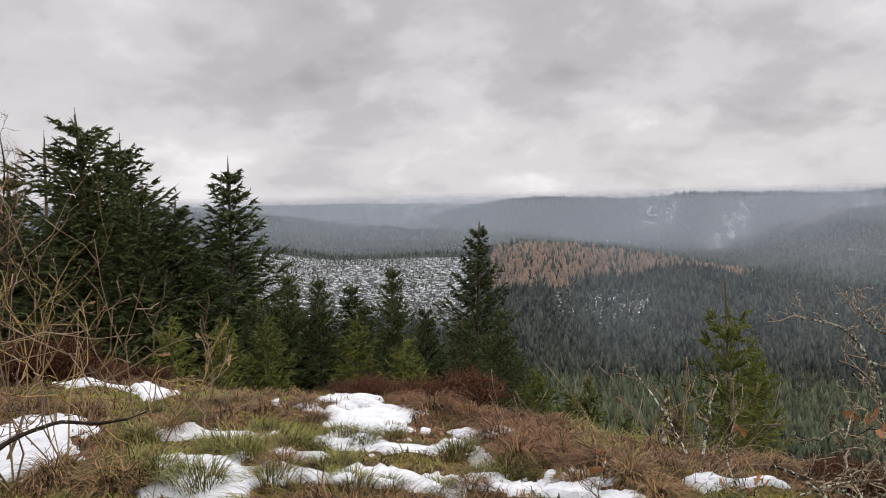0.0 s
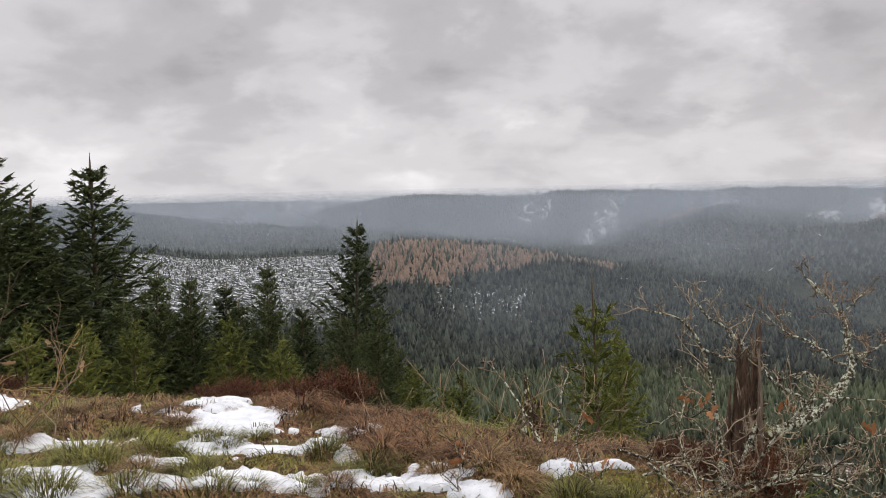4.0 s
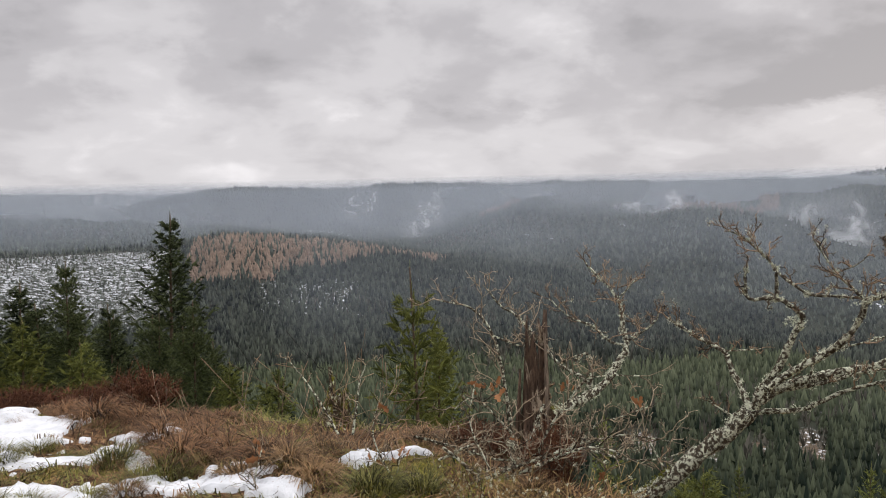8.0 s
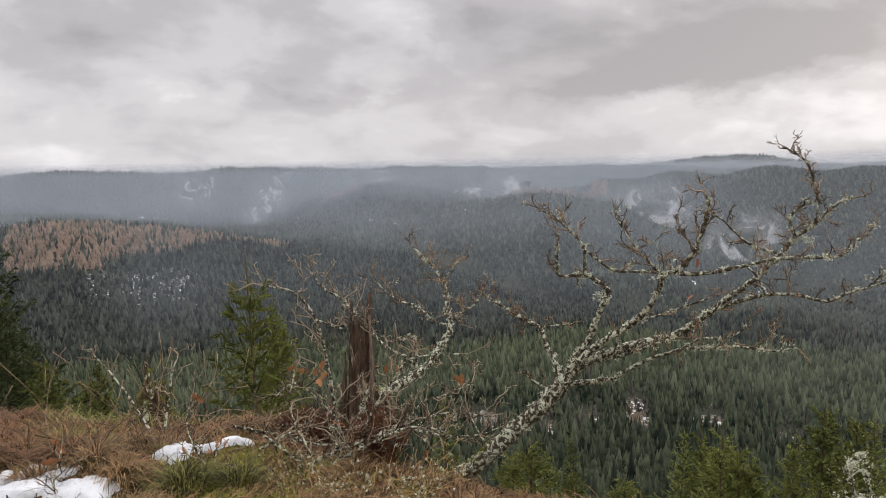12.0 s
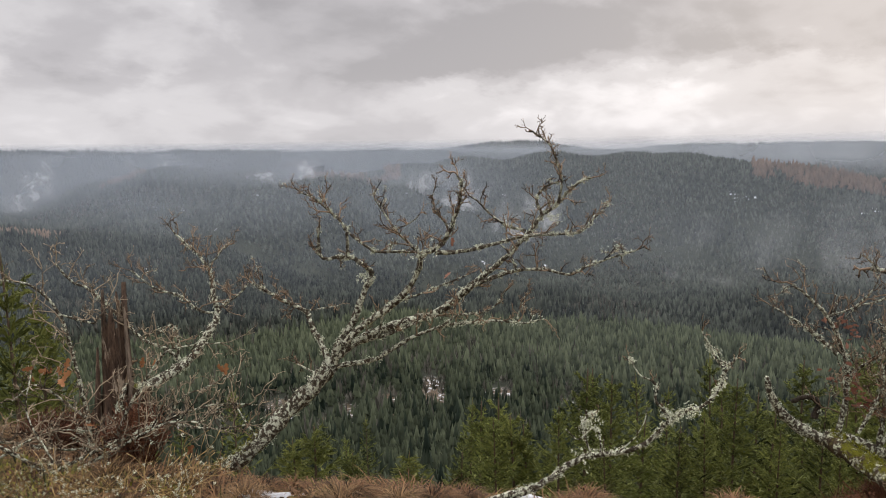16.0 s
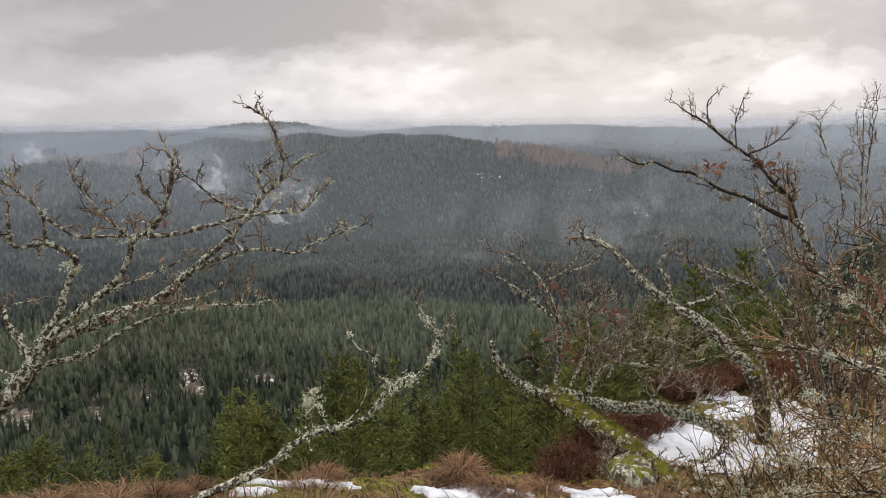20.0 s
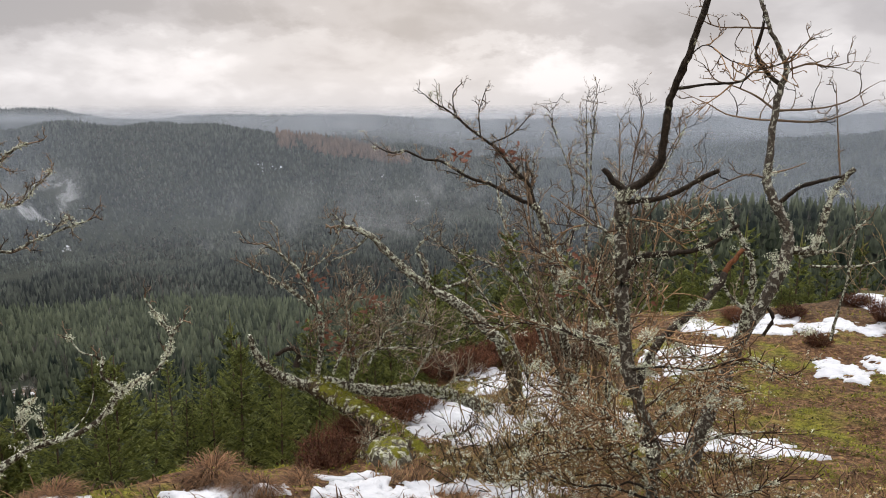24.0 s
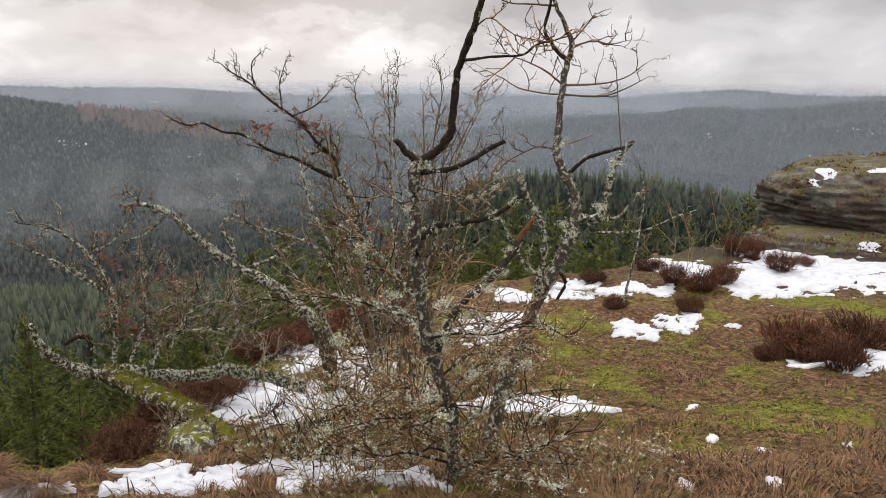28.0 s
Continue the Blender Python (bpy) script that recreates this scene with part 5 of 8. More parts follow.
limb(fallen, "limb", [(6.5, 1.19, -0.452), (6.54, 1.06, -0.119), (6.54, 1.08, 0.14), (6.56, 1, 0.261)], 0.0129, 0.0043, OAK_BARK, lichen=1.4, twigs=14, twig_len=0.28)
limb(fallen, "limb", [(6.86, 0.664, -0.679), (6.88, 0.572, -0.5), (6.9, 0.48, -0.32), (6.9, 0.511, -0.041)], 0.0111, 0.0045, OAK_BARK, lichen=1.0, twigs=12, twig_len=0.3, pale=True)
limb(fallen, "limb", [(6.92, 0.409, -0.703), (6.95, 0.23, -0.573), (6.97, 0.055, -0.632), (7, -0.124, -0.691)], 0.0111, 0.0045, OAK_BARK, lichen=1.0, twigs=12, twig_len=0.3, pale=True)
limb(fallen, "limb", [(6.56, 1.36, -0.592), (6.44, 1.49, -0.502), (6.32, 1.61, -0.396), (6.23, 1.67, -0.279), (6.17, 1.7, -0.151), (6.12, 1.7, -0.051)], 0.0483, 0.0167, OAK_BARK, lichen=2.2)
limb(fallen, "limb", [(6.54, 1.43, -0.533), (6.67, 1.23, -0.587), (6.8, 1.03, -0.673), (6.91, 0.827, -0.717), (7.02, 0.62, -0.715), (7.13, 0.41, -0.794), (7.22, 0.218, -0.869), (7.31, 0.024, -0.978)], 0.0395, 0.0617, OAK_BARK, lichen=1.8)
limb(fallen, "limb", [(6.56, 1.34, -0.521), (6.56, 1.3, -0.281), (6.54, 1.29, -0.046), (6.52, 1.31, 0.092), (6.49, 1.37, 0.275), (6.45, 1.45, 0.41), (6.4, 1.55, 0.522), (6.36, 1.63, 0.59)], 0.0241, 0.0086, OAK_BARK, twigs=12, twig_len=0.3, lichen=1.6)
limb(fallen, "limb", [(6.46, 1.34, 0.104), (6.41, 1.48, 0.236), (6.36, 1.63, 0.346), (6.31, 1.77, 0.435)], 0.0173, 0.0065, OAK_BARK, twigs=5, twig_len=0.2, lichen=1.6)
limb(fallen, "limb", [(6.73, 1.11, -0.591), (6.74, 1.09, -0.401), (6.74, 1.07, -0.213), (6.76, 0.965, -0.115), (6.8, 0.817, -0.062), (6.81, 0.734, 0.033)], 0.0201, 0.0067, OAK_BARK, twigs=10, twig_len=0.3, lichen=1.4)
limb(fallen, "limb", [(6.57, 1.3, -0.102), (6.61, 1.18, 0.039), (6.65, 1.01, 0.135), (6.69, 0.82, 0.075)], 0.0132, 0.0044, OAK_BARK, twigs=8, twig_len=0.28, lichen=0.8)
limb(fallen, "limb", [(6.51, 1.49, -0.409), (6.52, 1.47, -0.291), (6.5, 1.53, -0.256), (6.46, 1.64, -0.304)], 0.0263, 0.0154, DARK_BARK, lichen=0.8)
limb(fallen, "limb", [(6.68, 1.29, -0.315), (6.78, 1.03, -0.314), (6.87, 0.784, -0.217), (6.95, 0.532, -0.233)], 0.0111, 0.0045, OAK_BARK, twigs=9, twig_len=0.3)
limb(fallen, "limb", [(6.44, 1.4, 0.37), (6.49, 1.24, 0.461), (6.52, 1.12, 0.638), (6.51, 1.16, 0.767)], 0.0086, 0.0043, OAK_BARK, twigs=5, twig_len=0.16)
leaves_on(fallen, "leaf", [(6.50, 1.38, 0.34), (6.53, 1.27, 0.27), (6.58, 1.10, -0.24), (6.58, 1.08, -0.26), (6.54, 1.25, -0.13), (6.62, 0.91, 0.10), (6.56, 1.17, 0.19), (6.63, 0.89, 0.17), (6.52, 1.31, -0.04), (6.61, 0.96, 0.15), (6.63, 0.87, 0.12), (6.64, 0.85, 0.11), (6.54, 1.25, -0.16), (6.53, 1.29, -0.09), (6.58, 1.09, -0.22), (6.49, 1.40, 0.32), (6.54, 1.24, -0.27)], 0.045, 6, 0.058, RED_LEAF, "withered red leaf")
moss_fur(fallen, [(5.32, -0.027, -0.771), (5.64, 0.291, -0.757), (5.95, 0.596, -0.665), (6.28, 1.03, -0.602), (6.49, 1.36, -0.544)], 0.08, 260)
moss_fur(fallen, [(6.91, 0.827, -0.717), (7.02, 0.62, -0.715), (7.22, 0.218, -0.869)], 0.055, 90)
lichen_tuft(fallen, (6.51, 1.51, -0.53), 0.06)
lichen_tuft(fallen, (6.77, 0.93, -0.68), 0.06)
lichen_tuft(fallen, (6.49, 1.22, -1.23), 0.09)
lichen_tuft(fallen, (6.63, 1.10, -1.20), 0.09)

arm = bare_tree("slanting_oak", "slanting bare oak with a mossy elbow", "oak tree")
limb(arm, "trunk", [(7.82, -0.195, -1.44), (7.78, -0.171, -1.06), (7.74, -0.136, -0.748), (7.71, -0.061, -0.522)], 0.0664, 0.0755, MOSSY_BARK)
limb(arm, "limb", [(7.71, -0.085, -0.569), (7.71, -0.004, -0.452), (7.7, 0.081, -0.385), (7.69, 0.247, -0.223), (7.67, 0.437, -0.086), (7.65, 0.603, 0.006), (7.62, 0.795, 0.148), (7.58, 0.989, 0.344), (7.55, 1.13, 0.492), (7.51, 1.28, 0.565), (7.48, 1.4, 0.589)], 0.0655, 0.0176, OAK_BARK, twigs=6, twig_len=0.3, lichen=1.0, spread=0.5)
limb(arm, "limb", [(7.64, 0.628, 0.08), (7.64, 0.666, 0.254), (7.63, 0.73, 0.362), (7.64, 0.662, 0.454)], 0.0277, 0.0101, OAK_BARK, twigs=3, twig_len=0.15, lichen=0.6)
limb(arm, "limb", [(7.65, 0.555, -0.017), (7.68, 0.326, 0.071), (7.7, 0.104, 0.207), (7.71, -0.07, 0.29)], 0.0176, 0.0076, OAK_BARK, twigs=6, twig_len=0.3, lichen=0.5)
limb(arm, "limb", [(7.54, 1.16, 0.491), (7.5, 1.32, 0.336), (7.46, 1.47, 0.282), (7.44, 1.56, 0.178)], 0.0126, 0.0050, OAK_BARK, twigs=5, twig_len=0.2)
limb(arm, "limb", [(7.5, 1.33, 0.574), (7.47, 1.45, 0.689), (7.46, 1.49, 0.663)], 0.0126, 0.0050, OAK_BARK, twigs=3, twig_len=0.15)

moss_fur(arm, [(7.78, -0.171, -1.06), (7.74, -0.136, -0.748), (7.71, -0.061, -0.522), (7.70, 0.081, -0.385)], 0.075, 120)

rowan = bare_tree("bare_lichened_tree", "bare grey tree with a dark leaning top and lichened boughs", "bare tree")
limb(rowan, "trunk", [(4.62, -1.02, -0.702), (4.62, -1.05, -0.475), (4.62, -1.07, -0.222), (4.62, -1.03, -0.007), (4.62, -0.975, 0.145), (4.63, -0.917, 0.353), (4.63, -0.888, 0.587), (4.63, -0.874, 0.815), (4.63, -0.862, 1.01), (4.63, -0.868, 1.15), (4.63, -0.881, 1.2)], 0.0344, 0.0295, GREY_BARK, lichen=0.7)
limb(rowan, "limb", [(4.63, -0.876, 1.18), (4.62, -0.962, 1.23), (4.6, -1.03, 1.31), (4.59, -1.05, 1.45), (4.58, -1.06, 1.58), (4.57, -1.09, 1.69), (4.55, -1.13, 1.8), (4.54, -1.17, 1.93), (4.52, -1.21, 2.07), (4.5, -1.24, 2.26)], 0.0226, 0.0131, DARK_BARK, label='dark dead top limb')
limb(rowan, "limb", [(4.63, -0.881, 1.18), (4.63, -0.827, 1.23), (4.63, -0.773, 1.29)], 0.0197, 0.0142, DARK_BARK, lichen=0.6)
limb(rowan, "limb", [(4.63, -0.881, 1.13), (4.61, -1.02, 1.15), (4.58, -1.12, 1.19), (4.57, -1.2, 1.24), (4.54, -1.29, 1.29)], 0.0148, 0.0118, DARK_BARK, lichen=0.8)
limb(rowan, "limb", [(4.63, -0.876, 0.792), (4.6, -0.977, 0.875), (4.57, -1.1, 0.899), (4.53, -1.23, 0.927), (4.51, -1.31, 0.986), (4.48, -1.38, 1.05)], 0.0187, 0.0085, DARK_BARK, lichen=2.2)
limb(rowan, "limb", [(4.54, -1.09, 1.66), (4.57, -1.25, 1.68), (4.59, -1.37, 1.69), (4.61, -1.44, 1.74), (4.62, -1.53, 1.76), (4.64, -1.61, 1.81)], 0.0077, 0.0034, DARK_BARK, twigs=9, twig_len=0.22, spread=0.4, deep=1)
limb(rowan, "limb", [(4.53, -1.13, 1.8), (4.54, -1.21, 1.85), (4.56, -1.32, 1.78), (4.57, -1.46, 1.75)], 0.0039, 0.0022, DARK_BARK, twigs=5, twig_len=0.2)
limb(rowan, "limb", [(4.67, -0.972, 0.157), (4.95, -0.831, 0.32), (5.05, -0.739, 0.342), (5.19, -0.577, 0.338), (5.32, -0.407, 0.337), (5.41, -0.301, 0.351)], 0.0194, 0.0099, OAK_BARK, twigs=9, twig_len=0.25, lichen=1.4, deep=1)
limb(rowan, "limb", [(4.63, -0.917, 0.339), (4.62, -1.05, 0.472), (4.61, -1.19, 0.416), (4.59, -1.34, 0.302)], 0.0096, 0.0041, OAK_BARK, twigs=19, twig_len=0.34, lichen=1.2, deep=1)
limb(rowan, "limb", [(4.63, -0.897, 0.471), (4.72, -0.742, 0.654), (4.77, -0.628, 0.761), (4.82, -0.483, 0.84)], 0.0109, 0.0043, OAK_BARK, twigs=20, twig_len=0.34, lichen=1.4, deep=1)
limb(rowan, "limb", [(4.62, -1.06, -0.129), (4.59, -0.882, 0.037), (4.56, -0.712, 0.141), (4.52, -0.52, 0.188)], 0.0096, 0.0040, OAK_BARK, twigs=21, twig_len=0.4, lichen=1.0, deep=1)
limb(rowan, "limb", [(4.62, -1.06, -0.222), (4.56, -1.23, -0.048), (4.51, -1.39, 0.032), (4.45, -1.54, 0.084)], 0.0096, 0.0040, OAK_BARK, twigs=21, twig_len=0.4, lichen=1.2, deep=1)
limb(rowan, "limb", [(4.62, -1.06, -0.317), (4.56, -0.939, -0.165), (4.5, -0.768, -0.073), (4.42, -0.603, -0.097)], 0.0082, 0.0039, OAK_BARK, twigs=21, twig_len=0.38, lichen=1.2, deep=1)
limb(rowan, "limb", [(4.62, -1.05, -0.412), (4.54, -1.23, -0.28), (4.44, -1.41, -0.24), (4.33, -1.58, -0.104)], 0.0082, 0.0039, OAK_BARK, twigs=21, twig_len=0.38, lichen=1.3, deep=1)
limb(rowan, "limb", [(4.63, -0.873, 0.899), (4.67, -0.772, 1), (4.7, -0.66, 1), (4.72, -0.603, 0.913)], 0.0082, 0.0042, OAK_BARK, twigs=10, twig_len=0.25, lichen=1.4, deep=1)
limb(rowan, "limb", [(4.63, -0.868, 1.07), (4.65, -0.993, 1.03), (4.68, -1.13, 1), (4.7, -1.28, 1.06)], 0.0068, 0.0028, OAK_BARK, twigs=11, twig_len=0.25, lichen=1.2, deep=1)
limb(rowan, "limb", [(4.62, -1.03, -0.007), (4.61, -1.17, 0.148), (4.59, -1.28, 0.181)], 0.0082, 0.0041, OAK_BARK, twigs=10, twig_len=0.28, lichen=1.3, deep=1)
limb(rowan, "branch", [(4.62, -0.993, 0.094), (4.79, -1.17, 0.155), (4.86, -1.28, 0.12), (4.93, -1.38, 0.142), (5.06, -1.59, 0.081)], 0.0075, 0.0031, DARK_BARK, twigs=16, twig_len=0.26, lichen=1.5, deep=1, pale=False)
limb(rowan, "branch", [(4.62, -1.06, -0.194), (4.47, -0.92, -0.068), (4.42, -0.878, -0.007), (4.29, -0.792, 0.144), (4.11, -0.656, 0.16)], 0.0075, 0.0024, OAK_BARK, twigs=16, twig_len=0.26, lichen=1.5, deep=1, pale=True)
limb(rowan, "branch", [(4.62, -1.06, -0.381), (4.56, -0.822, -0.289), (4.53, -0.704, -0.292), (4.44, -0.465, -0.187), (4.38, -0.334, -0.251)], 0.0075, 0.0026, DARK_BARK, twigs=16, twig_len=0.26, lichen=1.5, deep=1, pale=True)
limb(rowan, "branch", [(4.62, -1.05, -0.466), (4.46, -1.15, -0.332), (4.33, -1.22, -0.319), (4.24, -1.25, -0.317), (4.17, -1.29, -0.296)], 0.0075, 0.0024, OAK_BARK, twigs=16, twig_len=0.26, lichen=1.5, deep=1, pale=False)
limb(rowan, "branch", [(4.63, -0.913, 0.385), (4.79, -0.731, 0.391), (4.9, -0.608, 0.408), (5.04, -0.416, 0.41), (5.2, -0.155, 0.326)], 0.0075, 0.0032, DARK_BARK, twigs=16, twig_len=0.26, lichen=1.5, deep=1, pale=True)
limb(rowan, "branch", [(4.62, -0.971, 0.16), (4.7, -0.879, 0.153), (4.77, -0.805, 0.207), (4.85, -0.703, 0.136), (4.95, -0.537, 0.076)], 0.0075, 0.0030, OAK_BARK, twigs=16, twig_len=0.26, lichen=1.5, deep=1, pale=True)
limb(rowan, "branch", [(4.62, -1.05, -0.446), (4.64, -1.21, -0.382), (4.66, -1.44, -0.371), (4.66, -1.57, -0.406), (4.66, -1.73, -0.425)], 0.0075, 0.0028, DARK_BARK, twigs=16, twig_len=0.26, lichen=1.5, deep=1, pale=False)
limb(rowan, "branch", [(4.62, -1.03, -0.012), (4.53, -0.864, -0.005), (4.44, -0.742, 0.088), (4.37, -0.646, 0.081), (4.27, -0.509, 0.089)], 0.0075, 0.0025, OAK_BARK, twigs=16, twig_len=0.26, lichen=1.5, deep=1, pale=True)
limb(rowan, "branch", [(4.62, -1.06, -0.328), (4.73, -0.951, -0.346), (4.83, -0.861, -0.459), (4.88, -0.837, -0.529), (5.06, -0.674, -0.781)], 0.0075, 0.0030, DARK_BARK, twigs=16, twig_len=0.26, lichen=1.5, deep=1, pale=True)
limb(rowan, "branch", [(4.62, -0.936, 0.286), (4.75, -1.05, 0.313), (4.89, -1.21, 0.292), (5.07, -1.44, 0.24), (5.19, -1.62, 0.169)], 0.0075, 0.0032, OAK_BARK, twigs=16, twig_len=0.26, lichen=1.5, deep=1, pale=False)
limb(rowan, "branch", [(4.62, -0.932, 0.298), (4.5, -1.08, 0.36), (4.34, -1.23, 0.405), (4.16, -1.38, 0.518), (3.98, -1.5, 0.495)], 0.0075, 0.0023, DARK_BARK, twigs=16, twig_len=0.26, lichen=1.5, deep=1, pale=True)
limb(rowan, "branch", [(4.62, -1.03, -0.011), (4.65, -0.953, 0.002), (4.69, -0.858, 0.017), (4.73, -0.744, -0.03), (4.76, -0.679, -0.121)], 0.0075, 0.0028, OAK_BARK, twigs=16, twig_len=0.26, lichen=1.5, deep=1, pale=True)
limb(rowan, "branch", [(4.62, -1.06, -0.367), (4.49, -1.17, -0.31), (4.3, -1.28, -0.292), (4.06, -1.43, -0.205), (3.94, -1.49, -0.179)], 0.0075, 0.0023, DARK_BARK, twigs=16, twig_len=0.26, lichen=1.5, deep=1, pale=False)
lichen_tuft(rowan, (4.99, -1.03, 0.12), 0.03)
lichen_tuft(rowan, (4.40, -1.15, 0.18), 0.03)
lichen_tuft(rowan, (4.24, -1.19, 0.65), 0.03)
lichen_tuft(rowan, (4.29, -0.93, 0.13), 0.03)
lichen_tuft(rowan, (4.28, -0.44, -0.03), 0.03)
lichen_tuft(rowan, (4.65, -0.41, -0.04), 0.03)
lichen_tuft(rowan, (4.28, -1.01, 0.02), 0.03)
lichen_tuft(rowan, (4.59, -0.49, 0.31), 0.03)
lichen_tuft(rowan, (4.53, -0.99, 0.51), 0.03)
lichen_tuft(rowan, (4.93, -1.06, 0.41), 0.03)
lichen_tuft(rowan, (4.30, -1.27, 0.27), 0.03)
lichen_tuft(rowan, (4.17, -1.61, 0.64), 0.03)
leaves_on(rowan, "leaf", [(4.63, -0.69, 0.74), (4.63, -0.66, 0.87), (4.63, -0.74, 0.76), (4.62, -1.05, 0.67), (4.63, -0.60, 0.65), (4.61, -1.12, -0.32)], 0.02, 2, 0.05, RED_LEAF, "withered red leaf")
lichen_tuft(rowan, (4.58, -0.87, 1.18), 0.035)
lichen_tuft(rowan, (4.58, -0.61, 0.77), 0.035)
lichen_tuft(rowan, (4.58, -0.77, 0.54), 0.035)
lichen_tuft(rowan, (4.57, -1.02, 0.31), 0.035)
lichen_tuft(rowan, (4.55, -1.24, 0.34), 0.035)
lichen_tuft(rowan, (4.58, -0.74, 0.13), 0.035)
lichen_tuft(rowan, (4.54, -1.34, 0.02), 0.035)
lichen_tuft(rowan, (4.58, -0.91, -0.17), 0.035)
lichen_tuft(rowan, (4.48, -1.63, -0.43), 0.035)
lichen_tuft(rowan, (4.52, -1.41, 0.20), 0.035)
lichen_tuft(rowan, (4.56, -1.13, 0.43), 0.035)

thicket = bare_tree("many_stemmed_tree", "many-stemmed bare tree with a few red leaves", "bare tree")
limb(thicket, "trunk", [(6.93, -0.766, -1.57), (6.91, -0.722, -1.01), (6.88, -0.635, -0.42), (6.86, -0.551, 0.143), (6.83, -0.47, 0.594), (6.82, -0.388, 0.813), (6.81, -0.338, 0.874)], 0.0395, 0.0259, OAK_BARK, twigs=12, twig_len=0.45, lichen=0.8)
limb(thicket, "limb", [(6.81, -0.347, 0.865), (6.81, -0.178, 0.942), (6.81, -0.012, 1.03), (6.8, 0.152, 1.08), (6.78, 0.353, 1.2), (6.77, 0.493, 1.22), (6.75, 0.629, 1.28), (6.73, 0.747, 1.27), (6.71, 0.852, 1.32)], 0.0186, 0.0053, DARK_BARK, twigs=9, twig_len=0.3, lichen=0.4)
limb(thicket, "limb", [(6.82, -0.355, 0.865), (6.82, -0.306, 1.03), (6.83, -0.182, 1.15), (6.83, -0.06, 1.3), (6.82, 0.083, 1.4), (6.81, 0.202, 1.5), (6.81, 0.301, 1.58), (6.8, 0.399, 1.64), (6.79, 0.47, 1.69)], 0.0156, 0.0053, DARK_BARK, twigs=10, twig_len=0.32, lichen=0.5)
limb(thicket, "limb", [(6.84, 0.267, 1.56), (6.84, 0.281, 1.71), (6.85, 0.21, 1.8)], 0.0063, 0.0035, DARK_BARK, twigs=2, twig_len=0.15)
limb(thicket, "limb", [(6.87, 0.069, 1.38), (6.87, 0.084, 1.57), (6.88, 0.038, 1.73)], 0.0063, 0.0035, DARK_BARK, twigs=4, twig_len=0.2)
limb(thicket, "limb", [(6.88, 0.009, 1.33), (6.9, -0.181, 1.42), (6.91, -0.31, 1.56)], 0.0079, 0.0035, DARK_BARK, twigs=5, twig_len=0.2)
limb(thicket, "limb", [(6.86, 0.12, 1.06), (6.84, 0.243, 1.1), (6.83, 0.343, 1.13)], 0.0079, 0.0035, DARK_BARK, twigs=2, twig_len=0.15)
limb(thicket, "limb", [(7.12, -0.346, -0.687), (7.13, -0.122, -0.201), (7.12, 0.141, 0.18), (7.12, 0.27, 0.368), (7.09, 0.566, 0.602)], 0.0181, 0.0046, OAK_BARK, twigs=12, twig_len=0.4, pale=True)
limb(thicket, "limb", [(7.02, -0.493, -0.463), (7.04, -0.316, 0.008), (7.05, -0.141, 0.287), (7.04, 0.035, 0.381), (7.02, 0.338, 0.476), (7.01, 0.464, 0.568)], 0.0178, 0.0045, OAK_BARK, twigs=12, twig_len=0.4, pale=True)
limb(thicket, "stem", [(7.18, -0.815, -1.38), (7.18, -0.898, -0.779), (7.18, -0.791, -0.196), (7.18, -0.891, 0.367), (7.18, -0.999, 0.912), (7.18, -0.997, 1.44)], 0.0160, 0.0046, TWIG, twigs=8, twig_len=0.45, spread=0.25, pale=True, lichen=0)
limb(thicket, "stem", [(6.63, -0.856, -1.13), (6.62, -0.924, -0.574), (6.62, -0.938, -0.036), (6.62, -1.08, 0.484), (6.61, -1.21, 0.987), (6.59, -1.42, 1.48)], 0.0146, 0.0042, OAK_BARK, twigs=8, twig_len=0.45, spread=0.25, pale=False, lichen=0.5)
limb(thicket, "stem", [(6.54, -0.855, -1.09), (6.54, -0.838, -0.521), (6.54, -0.877, 0.027), (6.53, -1.06, 0.557), (6.53, -1.04, 1.07), (6.53, -1.12, 1.56)], 0.0144, 0.0041, TWIG, twigs=8, twig_len=0.45, spread=0.25, pale=False, lichen=0)
limb(thicket, "stem", [(7.2, -0.867, -1.39), (7.2, -0.972, -0.878), (7.19, -1.02, -0.381), (7.18, -1.28, 0.104), (7.17, -1.41, 0.575), (7.14, -1.63, 1.03)], 0.0160, 0.0046, OAK_BARK, twigs=8, twig_len=0.45, spread=0.25, pale=True, lichen=0.5)
limb(thicket, "stem", [(6.56, -0.839, -1.1), (6.56, -0.836, -0.562), (6.56, -0.961, -0.043), (6.55, -1.11, 0.461), (6.55, -1.15, 0.948), (6.53, -1.37, 1.42)], 0.0144, 0.0041, TWIG, twigs=8, twig_len=0.45, spread=0.25, pale=False, lichen=0)
limb(thicket, "stem", [(6.81, -0.721, -1.21), (6.81, -0.698, -0.628), (6.81, -0.696, -0.065), (6.81, -0.565, 0.48), (6.81, -0.646, 1), (6.81, -0.468, 1.51)], 0.0151, 0.0043, OAK_BARK, twigs=8, twig_len=0.45, spread=0.25, pale=False, lichen=0.5)
limb(thicket, "stem", [(7.06, -0.746, -1.32), (7.06, -0.807, -0.756), (7.06, -0.799, -0.205), (7.06, -0.897, 0.327), (7.05, -1.02, 0.845), (7.04, -1.24, 1.35)], 0.0157, 0.0045, TWIG, twigs=8, twig_len=0.45, spread=0.25, pale=True, lichen=0)
limb(thicket, "stem", [(7.18, -0.685, -1.38), (7.18, -0.62, -0.831), (7.18, -0.575, -0.302), (7.18, -0.526, 0.211), (7.17, -0.333, 0.71), (7.17, -0.322, 1.19)], 0.0160, 0.0046, OAK_BARK, twigs=8, twig_len=0.45, spread=0.25, pale=False, lichen=0.5)
